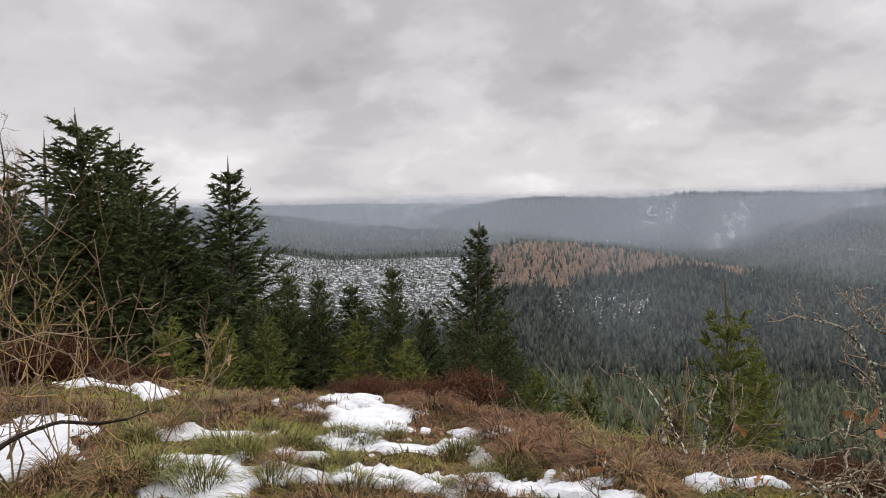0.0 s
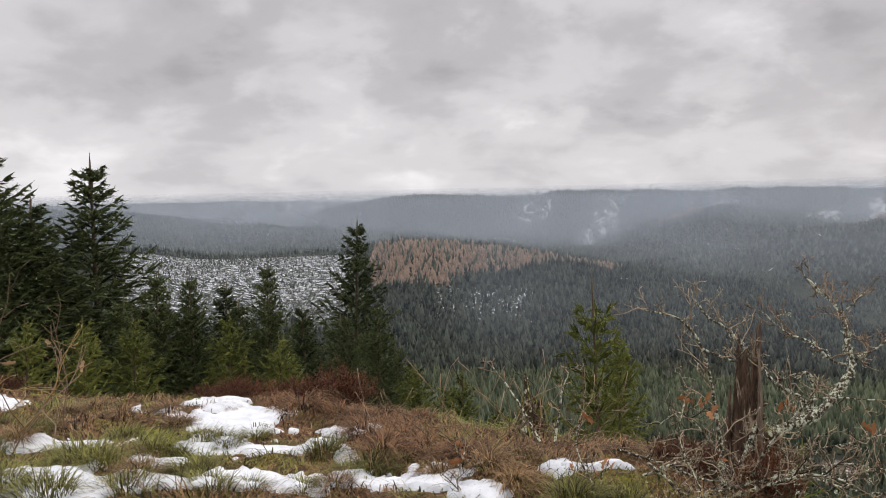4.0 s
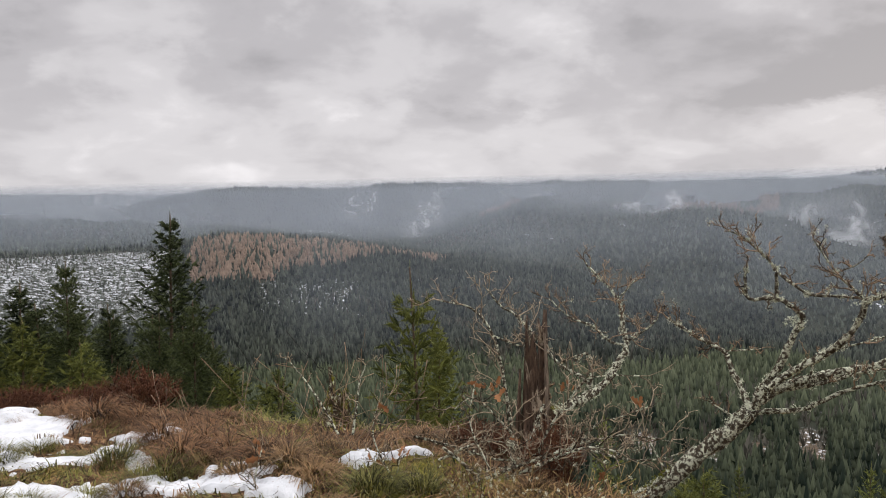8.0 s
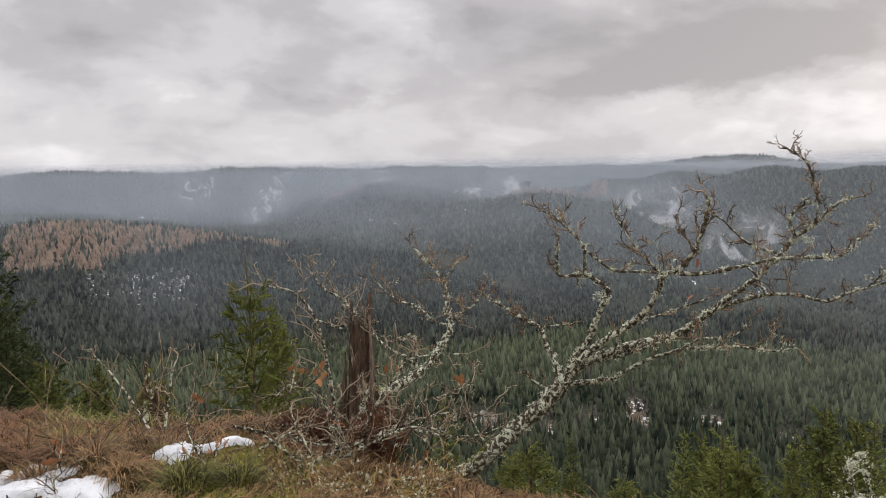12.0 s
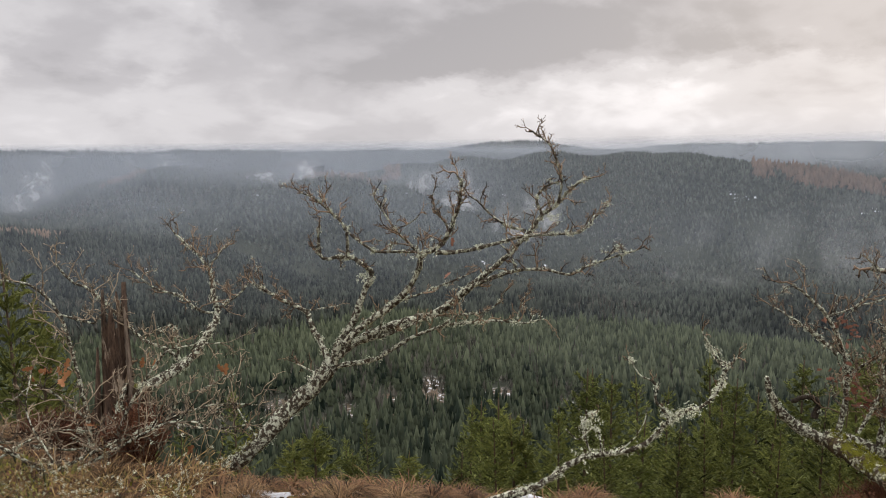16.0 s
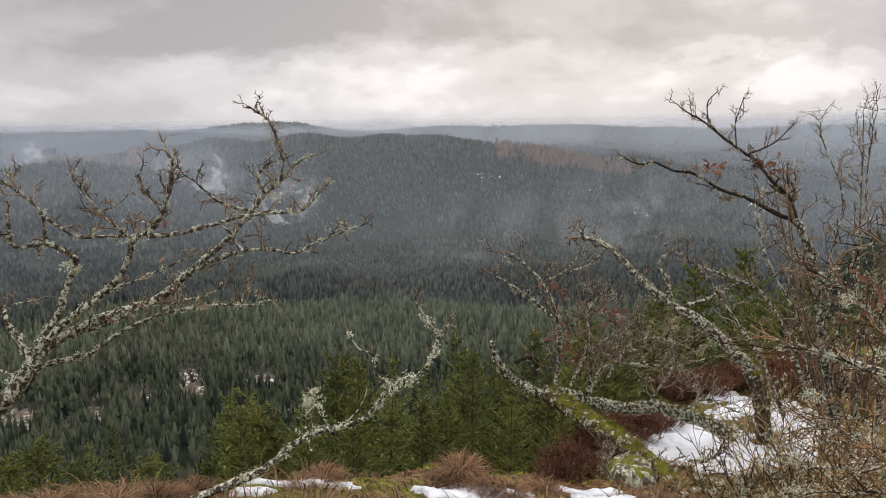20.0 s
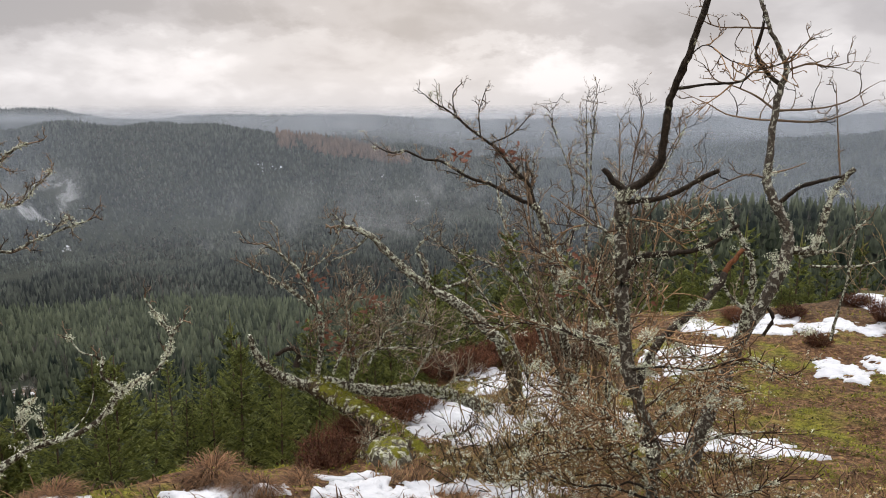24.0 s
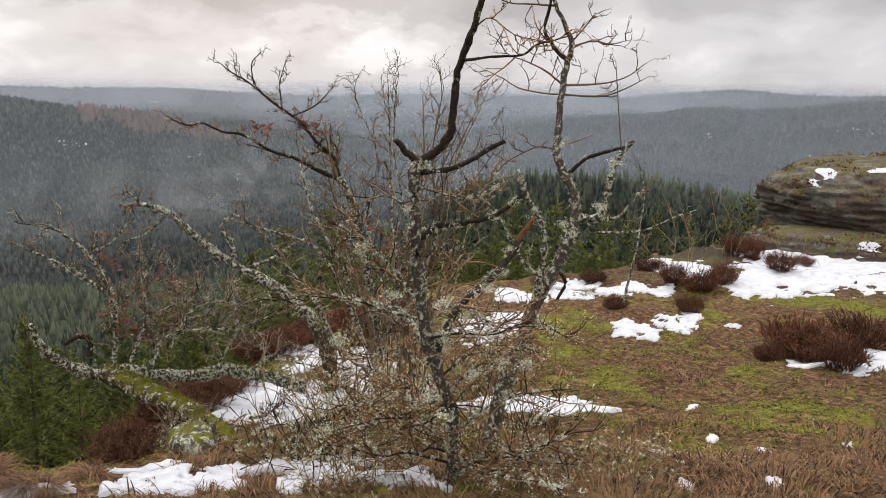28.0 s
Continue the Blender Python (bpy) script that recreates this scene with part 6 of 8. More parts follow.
limb(thicket, "stem", [(7.19, -0.765, -1.38), (7.19, -0.797, -0.812), (7.18, -0.926, -0.261), (7.18, -1.08, 0.274), (7.18, -1.11, 0.793), (7.16, -1.32, 1.3)], 0.0160, 0.0046, TWIG, twigs=8, twig_len=0.45, spread=0.25, pale=False, lichen=0)
limb(thicket, "stem", [(6.57, -0.722, -1.1), (6.57, -0.689, -0.53), (6.57, -0.785, 0.019), (6.57, -0.851, 0.552), (6.57, -0.768, 1.06), (6.57, -0.784, 1.56)], 0.0145, 0.0041, OAK_BARK, twigs=8, twig_len=0.45, spread=0.25, pale=True, lichen=0.5)
limb(thicket, "stem", [(6.62, -0.875, -1.13), (6.62, -0.99, -0.64), (6.61, -1.05, -0.167), (6.6, -1.18, 0.293), (6.6, -1.28, 0.739), (6.57, -1.55, 1.18)], 0.0146, 0.0042, TWIG, twigs=8, twig_len=0.45, spread=0.25, pale=False, lichen=0)
limb(thicket, "stem", [(6.53, -0.63, -1.08), (6.53, -0.634, -0.636), (6.53, -0.495, -0.2), (6.52, -0.401, 0.223), (6.5, -0.185, 0.635), (6.49, -0.09, 1.03)], 0.0144, 0.0041, OAK_BARK, twigs=8, twig_len=0.45, spread=0.25, pale=False, lichen=0.5)
limb(thicket, "stem", [(6.79, -0.588, -1.2), (6.79, -0.602, -0.706), (6.79, -0.557, -0.227), (6.78, -0.41, 0.24), (6.78, -0.332, 0.69), (6.77, -0.275, 1.13)], 0.0150, 0.0043, TWIG, twigs=8, twig_len=0.45, spread=0.25, pale=True, lichen=0)
limb(thicket, "stem", [(6.55, -0.713, -1.09), (6.55, -0.786, -0.525), (6.55, -0.787, 0.022), (6.55, -0.748, 0.55), (6.55, -0.739, 1.06), (6.55, -0.725, 1.55)], 0.0144, 0.0041, OAK_BARK, twigs=8, twig_len=0.45, spread=0.25, pale=False, lichen=0.5)
limb(thicket, "stem", [(7.12, -0.627, -1.35), (7.12, -0.616, -0.806), (7.12, -0.523, -0.278), (7.11, -0.402, 0.233), (7.1, -0.276, 0.728), (7.09, -0.159, 1.21)], 0.0158, 0.0045, TWIG, twigs=8, twig_len=0.45, spread=0.25, pale=False, lichen=0)
leaves_on(thicket, "leaf", [(6.80, 0.23, 1.23), (6.79, 0.25, 1.24), (6.80, 0.20, 1.21), (6.85, -0.20, 1.26), (6.84, -0.12, 1.23), (6.86, -0.24, 1.27)], 0.045, 5, 0.058, RED_LEAF, "withered red leaf")

twisted = bare_tree("twisted_tree", "twisted bare tree with forked grey stems", "bare tree")
limb(twisted, "trunk", [(5.49, -1.35, -0.741), (5.52, -1.38, -0.598), (5.55, -1.44, -0.383), (5.58, -1.51, -0.203), (5.61, -1.6, 0.048), (5.64, -1.67, 0.227), (5.65, -1.76, 0.371), (5.67, -1.83, 0.515), (5.68, -1.89, 0.658), (5.71, -1.92, 0.799), (5.74, -1.88, 0.939), (5.78, -1.83, 1.04), (5.81, -1.8, 1.15), (5.84, -1.81, 1.32), (5.87, -1.83, 1.5), (5.9, -1.86, 1.68), (5.92, -1.9, 1.82), (5.95, -1.85, 1.94), (5.99, -1.8, 2.07), (6.04, -1.75, 2.25)], 0.0575, 0.0110, GREY_BARK, lichen=0.45)
limb(twisted, "limb", [(5.99, -1.98, 0.701), (5.96, -2.1, 0.705), (5.95, -2.15, 0.765), (5.93, -2.19, 0.955), (5.93, -2.22, 1.07), (5.91, -2.28, 1.17), (5.9, -2.32, 1.22)], 0.0267, 0.0152, OAK_BARK, lichen=1.0)
limb(twisted, "limb", [(6, -1.92, 0.992), (5.97, -2.04, 1.1), (5.94, -2.18, 1.15), (5.91, -2.28, 1.18)], 0.0152, 0.0095, DARK_BARK, lichen=0.3)
limb(twisted, "limb", [(5.92, -2.25, 1.16), (5.93, -2.22, 1.43), (5.93, -2.19, 1.7)], 0.0057, 0.0029, TWIG, twigs=3, twig_len=0.15)
limb(twisted, "limb", [(6.01, -1.89, 1.73), (6.02, -1.82, 1.79), (6.04, -1.74, 1.92), (6.03, -1.77, 2.07), (6.03, -1.77, 2.21)], 0.0150, 0.0095, DARK_BARK)
limb(twisted, "limb", [(6.01, -1.87, 1.57), (6.01, -1.75, 1.66), (6.01, -1.62, 1.72), (6, -1.49, 1.77), (5.99, -1.43, 1.89)], 0.0076, 0.0028, TWIG, twigs=5, twig_len=0.25)
limb(twisted, "limb", [(6.01, -1.88, 1.51), (6.01, -1.73, 1.52), (6.01, -1.58, 1.55), (6, -1.47, 1.61), (6, -1.36, 1.66)], 0.0076, 0.0028, TWIG, twigs=6, twig_len=0.25)
limb(twisted, "limb", [(6.01, -1.88, 1.57), (5.96, -2.09, 1.58), (5.92, -2.25, 1.62), (5.88, -2.37, 1.71)], 0.0086, 0.0029, TWIG, twigs=6, twig_len=0.25)
limb(twisted, "limb", [(6.01, -1.88, 1.51), (5.96, -2.1, 1.5), (5.92, -2.23, 1.54), (5.88, -2.36, 1.61)], 0.0086, 0.0029, TWIG, twigs=4, twig_len=0.2)
limb(twisted, "limb", [(6, -1.91, 1.81), (5.97, -2.04, 1.85), (5.95, -2.15, 1.83), (5.92, -2.25, 1.85)], 0.0076, 0.0029, TWIG, twigs=5, twig_len=0.25)
limb(twisted, "limb", [(6, -1.91, 1.84), (5.99, -1.97, 1.91), (5.97, -2.05, 2.01)], 0.0076, 0.0029, TWIG, twigs=4, twig_len=0.2)
limb(twisted, "limb", [(6.03, -1.81, 2.07), (6.05, -1.65, 2.08), (6.08, -1.51, 2.09), (6.09, -1.4, 2.14)], 0.0076, 0.0029, TWIG, twigs=5, twig_len=0.25)
limb(twisted, "limb", [(6.02, -1.84, 1.15), (6.01, -1.71, 1.17), (6, -1.52, 1.08), (5.99, -1.44, 1)], 0.0076, 0.0028, TWIG, twigs=8, twig_len=0.25)
limb(twisted, "limb", [(6.01, -1.86, 1.18), (5.99, -1.97, 1.21), (5.97, -2.06, 1.25)], 0.0076, 0.0029, TWIG)
limb(twisted, "limb", [(5.97, -2.06, 0.654), (5.94, -2.18, 0.698), (5.92, -2.25, 0.712), (5.89, -2.34, 0.829), (5.87, -2.4, 0.906)], 0.0152, 0.0057, OAK_BARK, twigs=4, twig_len=0.16, lichen=0.4)
limb(twisted, "limb", [(5.86, -2.09, 0.62), (5.77, -2.38, 0.649), (5.71, -2.55, 0.743), (5.66, -2.7, 0.806)], 0.0094, 0.0037, OAK_BARK, pale=True, twigs=3, twig_len=0.14)
limb(rowan, "limb", [(4.62, -0.963, 0.175), (4.85, -1.07, 0.348), (4.98, -1.19, 0.437), (5.1, -1.32, 0.51), (5.21, -1.44, 0.615), (5.27, -1.48, 0.67)], 0.0217, 0.0194, DARK_BARK, lichen=2.4)
limb(twisted, "limb", [(5.37, -1.5, 0.662), (5.36, -1.54, 0.731), (5.36, -1.59, 0.8)], 0.0182, 0.0116, RAW_WOOD, label='freshly broken orange wood')
limb(twisted, "limb", [(5.55, -1.64, 0.251), (5.52, -1.68, 0.475), (5.49, -1.68, 0.656), (5.49, -1.62, 0.814), (5.48, -1.55, 0.935), (5.47, -1.5, 1.07)], 0.0242, 0.0085, OAK_BARK, lichen=1.8)
limb(twisted, "limb", [(5.9, -1.9, 0.505), (5.92, -1.85, 0.387), (5.9, -1.91, 0.273), (5.91, -1.86, 0.153)], 0.0168, 0.0112, DARK_BARK)
limb(twisted, "limb", [(5.44, -1.66, 0.421), (5.44, -1.56, 0.492), (5.43, -1.47, 0.633), (5.42, -1.41, 0.756), (5.4, -1.27, 0.944)], 0.0135, 0.0050, OAK_BARK, pale=True, twigs=4, twig_len=0.2, lichen=1.0)
lichen_tuft(twisted, (5.62, -1.78, 1.21), 0.035)
lichen_tuft(twisted, (5.60, -1.86, 0.67), 0.035)
lichen_tuft(twisted, (5.61, -1.83, 0.72), 0.035)
lichen_tuft(twisted, (5.65, -1.66, 0.75), 0.035)
lichen_tuft(twisted, (5.67, -1.50, 0.55), 0.035)
lichen_tuft(twisted, (5.68, -1.44, 0.40), 0.035)
lichen_tuft(twisted, (5.56, -2.02, 0.84), 0.035)
lichen_tuft(twisted, (5.54, -2.11, 1.10), 0.035)

spray = bare_tree("low_oak_spray", "low bare oak spray with dry orange leaves", "shrub")
limb(spray, "limb", [(2.44, 4.3, -0.328), (2.46, 4.29, 0.001), (2.42, 4.31, 0.361), (2.36, 4.34, 0.682), (2.24, 4.4, 0.86), (2.05, 4.48, 0.915)], 0.0162, 0.0054, OAK_BARK, twigs=7, twig_len=0.3, pale=True)
limb(spray, "limb", [(2.36, 4.34, 0.682), (2.51, 4.26, 0.614), (2.53, 4.25, 0.632)], 0.0072, 0.0054, OAK_BARK, pale=True, twigs=3, twig_len=0.2)
limb(spray, "limb", [(2.46, 4.29, 0.038), (2.28, 4.27, 0.24), (2.17, 4.27, 0.322), (2.05, 4.26, 0.264)], 0.0090, 0.0035, OAK_BARK, twigs=6, twig_len=0.25, pale=True)
limb(spray, "limb", [(2.49, 4.16, -0.246), (2.56, 4.02, 0.11), (2.68, 3.84, 0.418), (2.74, 3.76, 0.498), (2.91, 3.54, 0.534)], 0.0123, 0.0033, OAK_BARK, twigs=10, twig_len=0.3, pale=True, lichen=0.4)
limb(spray, "limb", [(2.22, 4.08, -0.182), (2.42, 3.9, -0.038), (2.62, 3.69, 0.109), (2.75, 3.53, 0.115)], 0.0118, 0.0049, OAK_BARK, twigs=10, twig_len=0.28, pale=True, lichen=0.6)
limb(spray, "limb", [(1.92, 4.21, -0.022), (2.14, 4.05, 0.108), (2.32, 3.91, 0.101)], 0.0085, 0.0033, OAK_BARK, twigs=7, twig_len=0.22, pale=True, lichen=0.6)
limb(spray, "limb", [(2.39, 4.3, -0.468), (2.49, 4.35, -0.298), (2.58, 4.38, -0.172), (2.7, 4.42, 0.008), (2.77, 4.45, 0.161)], 0.0264, 0.0168, OAK_BARK, lichen=1.0, twigs=4, twig_len=0.2)
limb(spray, "limb", [(1.93, 4.17, 0.069), (2.04, 4.09, -0.034), (2.17, 4, -0.186), (2.25, 3.93, -0.312)], 0.0099, 0.0129, OAK_BARK, pale=True, lichen=0.8, twigs=6, twig_len=0.22)
limb(spray, "limb", [(1.9, 4.07, -0.159), (2.08, 4.03, -0.125), (2.34, 3.95, -0.034), (2.65, 3.84, 0.065)], 0.0129, 0.0066, OAK_BARK, pale=True, lichen=1.2, twigs=6, twig_len=0.24)
limb(spray, "limb", [(1.77, 4.22, 0.141), (2.01, 4.21, 0.051), (2.29, 4.18, -0.066), (2.47, 4.16, -0.086)], 0.0099, 0.0052, OAK_BARK, pale=True, lichen=0.6, twigs=7, twig_len=0.22)
limb(spray, "limb", [(1.39, 4.22, 0.204), (1.43, 4.25, 0.383), (1.46, 4.28, 0.504), (1.51, 4.29, 0.61)], 0.0081, 0.0033, OAK_BARK, pale=True, twigs=3, twig_len=0.12)
limb(spray, "limb", [(1.31, 4.24, 0.213), (1.21, 4.35, 0.428), (1.11, 4.44, 0.585), (1.06, 4.48, 0.643)], 0.0065, 0.0034, OAK_BARK, pale=True, twigs=2, twig_len=0.1)
leaves_on(spray, "leaf", [(2.27, 4.27, 0.38), (2.72, 4.03, 0.39), (2.71, 4.04, 0.35), (2.73, 4.02, -0.03), (2.72, 4.03, -0.01), (2.46, 4.18, 0.02), (2.91, 3.91, -0.20), (3.08, 3.78, 0.28), (2.31, 4.25, 0.42)], 0.02, 2, 0.075, DRY_LEAF, "dry orange-brown oak leaf")
limb(spray, "limb", [(0.956, 4.19, -0.332), (0.832, 4.28, -0.048), (0.878, 4.31, 0.164)], 0.0062, 0.0032, OAK_BARK, twigs=5, twig_len=0.16, pale=True)
limb(spray, "limb", [(1.58, 4, -0.057), (1.48, 4.1, 0.21), (1.53, 4.13, 0.414)], 0.0062, 0.0032, OAK_BARK, twigs=5, twig_len=0.16, pale=True)
limb(spray, "limb", [(1.61, 3.99, -0.396), (1.51, 4.09, -0.136), (1.55, 4.12, 0.068)], 0.0062, 0.0032, OAK_BARK, twigs=5, twig_len=0.16, pale=True)
limb(spray, "limb", [(1.68, 3.96, -0.395), (1.59, 4.06, -0.138), (1.63, 4.09, 0.065)], 0.0062, 0.0032, OAK_BARK, twigs=5, twig_len=0.16, pale=True)
limb(spray, "limb", [(2.06, 3.77, 0.039), (1.99, 3.88, 0.287), (2.03, 3.9, 0.482)], 0.0062, 0.0032, OAK_BARK, twigs=5, twig_len=0.16, pale=True)
leaves_on(spray, "leaf", [(0.88, 4.31, 0.17), (0.88, 4.31, 0.14), (1.53, 4.13, 0.41), (1.55, 4.12, 0.06), (1.61, 4.10, 0.05), (1.50, 4.14, 0.08), (1.65, 4.08, 0.08), (2.03, 3.90, 0.48), (2.15, 3.84, 0.40)], 0.02, 2, 0.075, DRY_LEAF, "dry orange-brown oak leaf")

birch = bare_tree("bare_birch", "thin leafless birch with fine grey twigs", "birch tree")
limb(birch, "trunk", [(-6.10, 10.95, -1.6), (-6.08, 10.95, 0.2), (-6.10, 10.93, 1.5), (-6.06, 10.95, 2.3), (-6.10, 10.95, 2.7)], 0.035, 0.006, DARK_BARK, twigs=18, twig_len=0.5, spread=0.45)
limb(birch, "limb", [(-6.09, 10.94, 1.2), (-5.95, 10.97, 1.8), (-5.90, 10.95, 2.35)], 0.012, 0.004, DARK_BARK, twigs=9, twig_len=0.4, spread=0.2)
limb(birch, "limb", [(-6.09, 10.94, 0.8), (-6.30, 10.9, 1.6), (-6.36, 10.95, 2.2)], 0.012, 0.004, DARK_BARK, twigs=9, twig_len=0.4, spread=0.2)

sapling = bare_tree("bare_sapling", "thin bare sapling standing on the heath", "sapling")
limb(sapling, "stem", [(9.44, -3.4, -0.82), (9.43, -3.43, -0.585), (9.41, -3.49, -0.251), (9.4, -3.52, 0.075), (9.39, -3.55, 0.396), (9.4, -3.5, 0.709)], 0.0194, 0.0065, OAK_BARK, twigs=4, twig_len=0.32, pale=True, spread=0.3)

stick = bare_tree("fallen_stick", "dark fallen branch lying over the snow", "fallen branch")
limb(stick, "stem", [(-2.33, 3.97, 0.397), (-2.25, 4.04, 0.448), (-2.18, 4.09, 0.471), (-2.07, 4.17, 0.488), (-1.93, 4.26, 0.453), (-1.79, 4.34, 0.452)], 0.0149, 0.0085, DARK_BARK, twigs=3, twig_len=0.2)


# ---- heath: snow, grass, heather, shrubs ----
def snow_material():
    m, n = material("old_wet_snow")
    co = n.add("ShaderNodeTexCoord").outputs["Object"]
    grain = n.noise(co, 55.0, 5.0, 0.7)
    lumps = n.noise(co, 7.0, 4.0, 0.6)
    c = n.ramp(lumps, [(0.3, (0.47, 0.49, 0.515)), (0.7, (0.66, 0.67, 0.685))])
    specks = n.ramp(n.noise(co, 38.0, 2.0, 0.5), [(0.70, 0.0), (0.74, 1.0)])
    c = n.mix(n.math("MULTIPLY", specks, 0.8), c, (0.16, 0.10, 0.06))
    return finish(m, n, c, 0.55, n.math("ADD", grain, n.math("MULTIPLY", lumps, 2.0)), 0.35, 0.02, 0.3)


SNOW = snow_material()
STRAW = leafy("dry_straw", (0.014, 0.008, 0.004), (0.36, 0.225, 0.11), 0.7, 0.12, 3.0, 0.75)
GRASS = leafy("winter_grass", (0.016, 0.018, 0.004), (0.255, 0.24, 0.068), 0.7, 0.12, 3.0, 0.75)
MOSS = leafy("bright_moss", (0.016, 0.017, 0.003), (0.285, 0.27, 0.036), 0.8, 0.15, 5.0, 0.35)
BROWN = leafy("dead_brown_grass", (0.010, 0.005, 0.003), (0.27, 0.15, 0.075), 0.8, 0.1, 3.0, 0.75)
HEATHER = leafy("winter_heather", (0.010, 0.004, 0.003), (0.245, 0.105, 0.055), 0.8, 0.1, 5.0)
LITTER = leafy("red_brown_litter", (0.012, 0.006, 0.003), (0.33, 0.185, 0.09), 0.8, 0.1, 5.0, 0.45)
COVER = np.random.default_rng(5)
SNOWY = []


def lie(x, y):
    return float(height(np.array([x]), np.array([y]))[0])


def snow_depth(x, y, patch):
    """Depth of a patch, 1 in its heart, 0 at its melted rim, less outside and in its holes."""
    px, py, ax, ay, c, s, ph, wild = patch
    u, v = ((x - px) * c + (y - py) * s) / ax, (-(x - px) * s + (y - py) * c) / ay
    w = 3.6 / (0.08 + min(ax, ay, 0.7) ** 0.8)
    ragged = 0.0
    for k in range(6):
        f = w * 1.55 ** k
        d = ph[k] * 5
        ragged = ragged + np.sin(f * (x * math.cos(d) + y * math.sin(d)) + ph[k] + 1.4 * np.sin(0.7 * f * (y * math.cos(d) - x * math.sin(d)) + 2 * ph[k])) / (1.13 ** k)
    return 0.80 - (u * u + v * v) + wild * ragged


def islands(cell):
    """Lists of the joined cells of a grid."""
    left = {tuple(c) for c in np.argwhere(cell).tolist()}
    found = []
    while left:
        todo = [left.pop()]
        group = []
        while todo:
            i, j = todo.pop()
            group.append((i, j))
            for c in ((i + 1, j), (i - 1, j), (i, j + 1), (i, j - 1), (i + 1, j + 1), (i - 1, j - 1), (i + 1, j - 1), (i - 1, j + 1)):
                if c in left:
                    left.remove(c)
                    todo.append(c)
        if len(group) > 7:
            found.append(group)
    return found


def snow(x, y, rx, ry, turn, pieces, thick):
    """Patches of old snow with ragged, melted rims and holes, lying on the heath."""
    g = COVER
    for k in range(pieces):
        if pieces == 1:
            u, v, a, b = 0.0, 0.0, 1.0, 1.0
        else:
            u, v = (2 * (k + 0.5) / pieces - 1) * 0.75, g.uniform(-0.45, 0.45)
            a, b = min(0.85, 1.5 / pieces + 0.12) * g.uniform(0.8, 1.25), g.uniform(0.45, 0.75)
            if pieces > 3:
                v, a, b = g.uniform(-0.7, 0.7), 1.2 / pieces * g.uniform(0.7, 1.4), g.uniform(0.35, 0.65)
        c, s = math.cos(turn), math.sin(turn)
        px, py = x + u * rx * c - v * ry * s, y + u * rx * s + v * ry * c
        ax, ay = rx * a * 1.12, ry * b * 1.12
        patch = (px, py, ax, ay, c, s, g.uniform(0, 6.283, 6), 0.34 if max(rx, ry) < 0.15 else 0.30 if pieces > 2 else 0.24 if pieces > 1 else 0.22)
        nx, ny = int(np.clip(2.4 * ax / 0.022, 14, 84)), int(np.clip(2.4 * ay / 0.03, 14, 84))
        gx, gy = np.meshgrid(np.linspace(-1.2, 1.2, nx) * ax, np.linspace(-1.2, 1.2, ny) * ay, indexing="ij")
        wx, wy = px + gx * c - gy * s, py + gx * s + gy * c
        d = snow_depth(wx, wy, patch)
        lump = np.sin(wx * 9 + 3 * np.sin(wy * 7)) * np.cos(wy * 11) + 0.5 * np.sin(wx * 23 + wy * 19)
        rise = thick * np.where(d > 0, np.minimum(np.sqrt(np.maximum(d, 0)) * 0.62, 0.5) * (1 + 0.2 * lump), d * 0.4 / thick)
        wz = height(wx, wy) + 0.004 + np.maximum(rise, -0.08)
        live = d > -0.12
        cell = live[:-1, :-1] | live[1:, :-1] | live[:-1, 1:] | live[1:, 1:]
        whole = wz.reshape(-1)
        for island in islands(cell):
            i, j = np.array(island).T
            p = i * ny + j
            tris = np.concatenate([np.stack([p, p + ny, p + ny + 1], -1), np.stack([p, p + ny + 1, p + 1], -1)])
            used, tris = np.unique(tris, return_inverse=True)
            if d.reshape(-1)[used].max() < 0.05:
                continue
            verts = np.stack([wx.reshape(-1), wy.reshape(-1), whole], -1)[used]
            tagged(new("snow_patch", mesh_of("snow_patch", verts, tris.reshape(-1, 3), SNOW, True)), "melting ragged patch of old snow on the grass" if pieces > 1 else "melting rounded patch of old snow on the grass", "snow", "snow patches", "")
        SNOWY.append(patch)


# SNOW
snow(-0.72, 6.95, 0.50, 0.80, 0.10, 1, 0.09)
snow(0.28, 6.33, 0.25, 0.48, -0.05, 1, 0.08)
snow(-1.73, 5.66, 0.29, 0.20, 0.29, 2, 0.05)
snow(-1.44, 4.48, 0.36, 0.46, 0.30, 1, 0.07)
snow(-0.42, 5.56, 0.48, 0.44, 0.07, 2, 0.07)
snow(-0.49, 4.61, 0.59, 0.27, 0.09, 2, 0.08)
snow(-2.72, 5.05, 0.31, 1.06, 0.48, 2, 0.07)
snow(0.22, 5.27, 0.09, 0.22, -0.05, 1, 0.07)
snow(0.48, 4.68, 0.37, 0.28, -0.11, 3, 0.08)
snow(-2.83, 7.56, 0.20, 0.57, 0.35, 1, 0.07)
snow(1.54, 4.61, 0.12, 0.16, -0.32, 1, 0.08)
snow(0.67, 5.65, 0.08, 0.07, -0.12, 1, 0.05)
snow(-0.94, 5.09, 0.12, 0.16, 0.18, 1, 0.04)
snow(-1.66, 7.34, 0.10, 0.39, 0.22, 1, 0.04)
snow(-4.24, 8.00, 0.21, 0.31, 0.48, 1, 0.04)
snow(-3.36, 7.46, 0.31, 0.26, 0.42, 2, 0.04)
snow(-1.11, 5.13, 0.09, 0.10, 0.20, 1, 0.04)
snow(-0.18, 6.50, 0.04, 0.06, 0.02, 1, 0.04)
snow(-1.13, 7.73, 0.19, 0.25, 0.14, 1, 0.04)
snow(0.98, 4.27, 0.19, 0.14, -0.18, 1, 0.09)
snow(1.72, 4.46, 0.19, 0.15, -0.30, 2, 0.08)
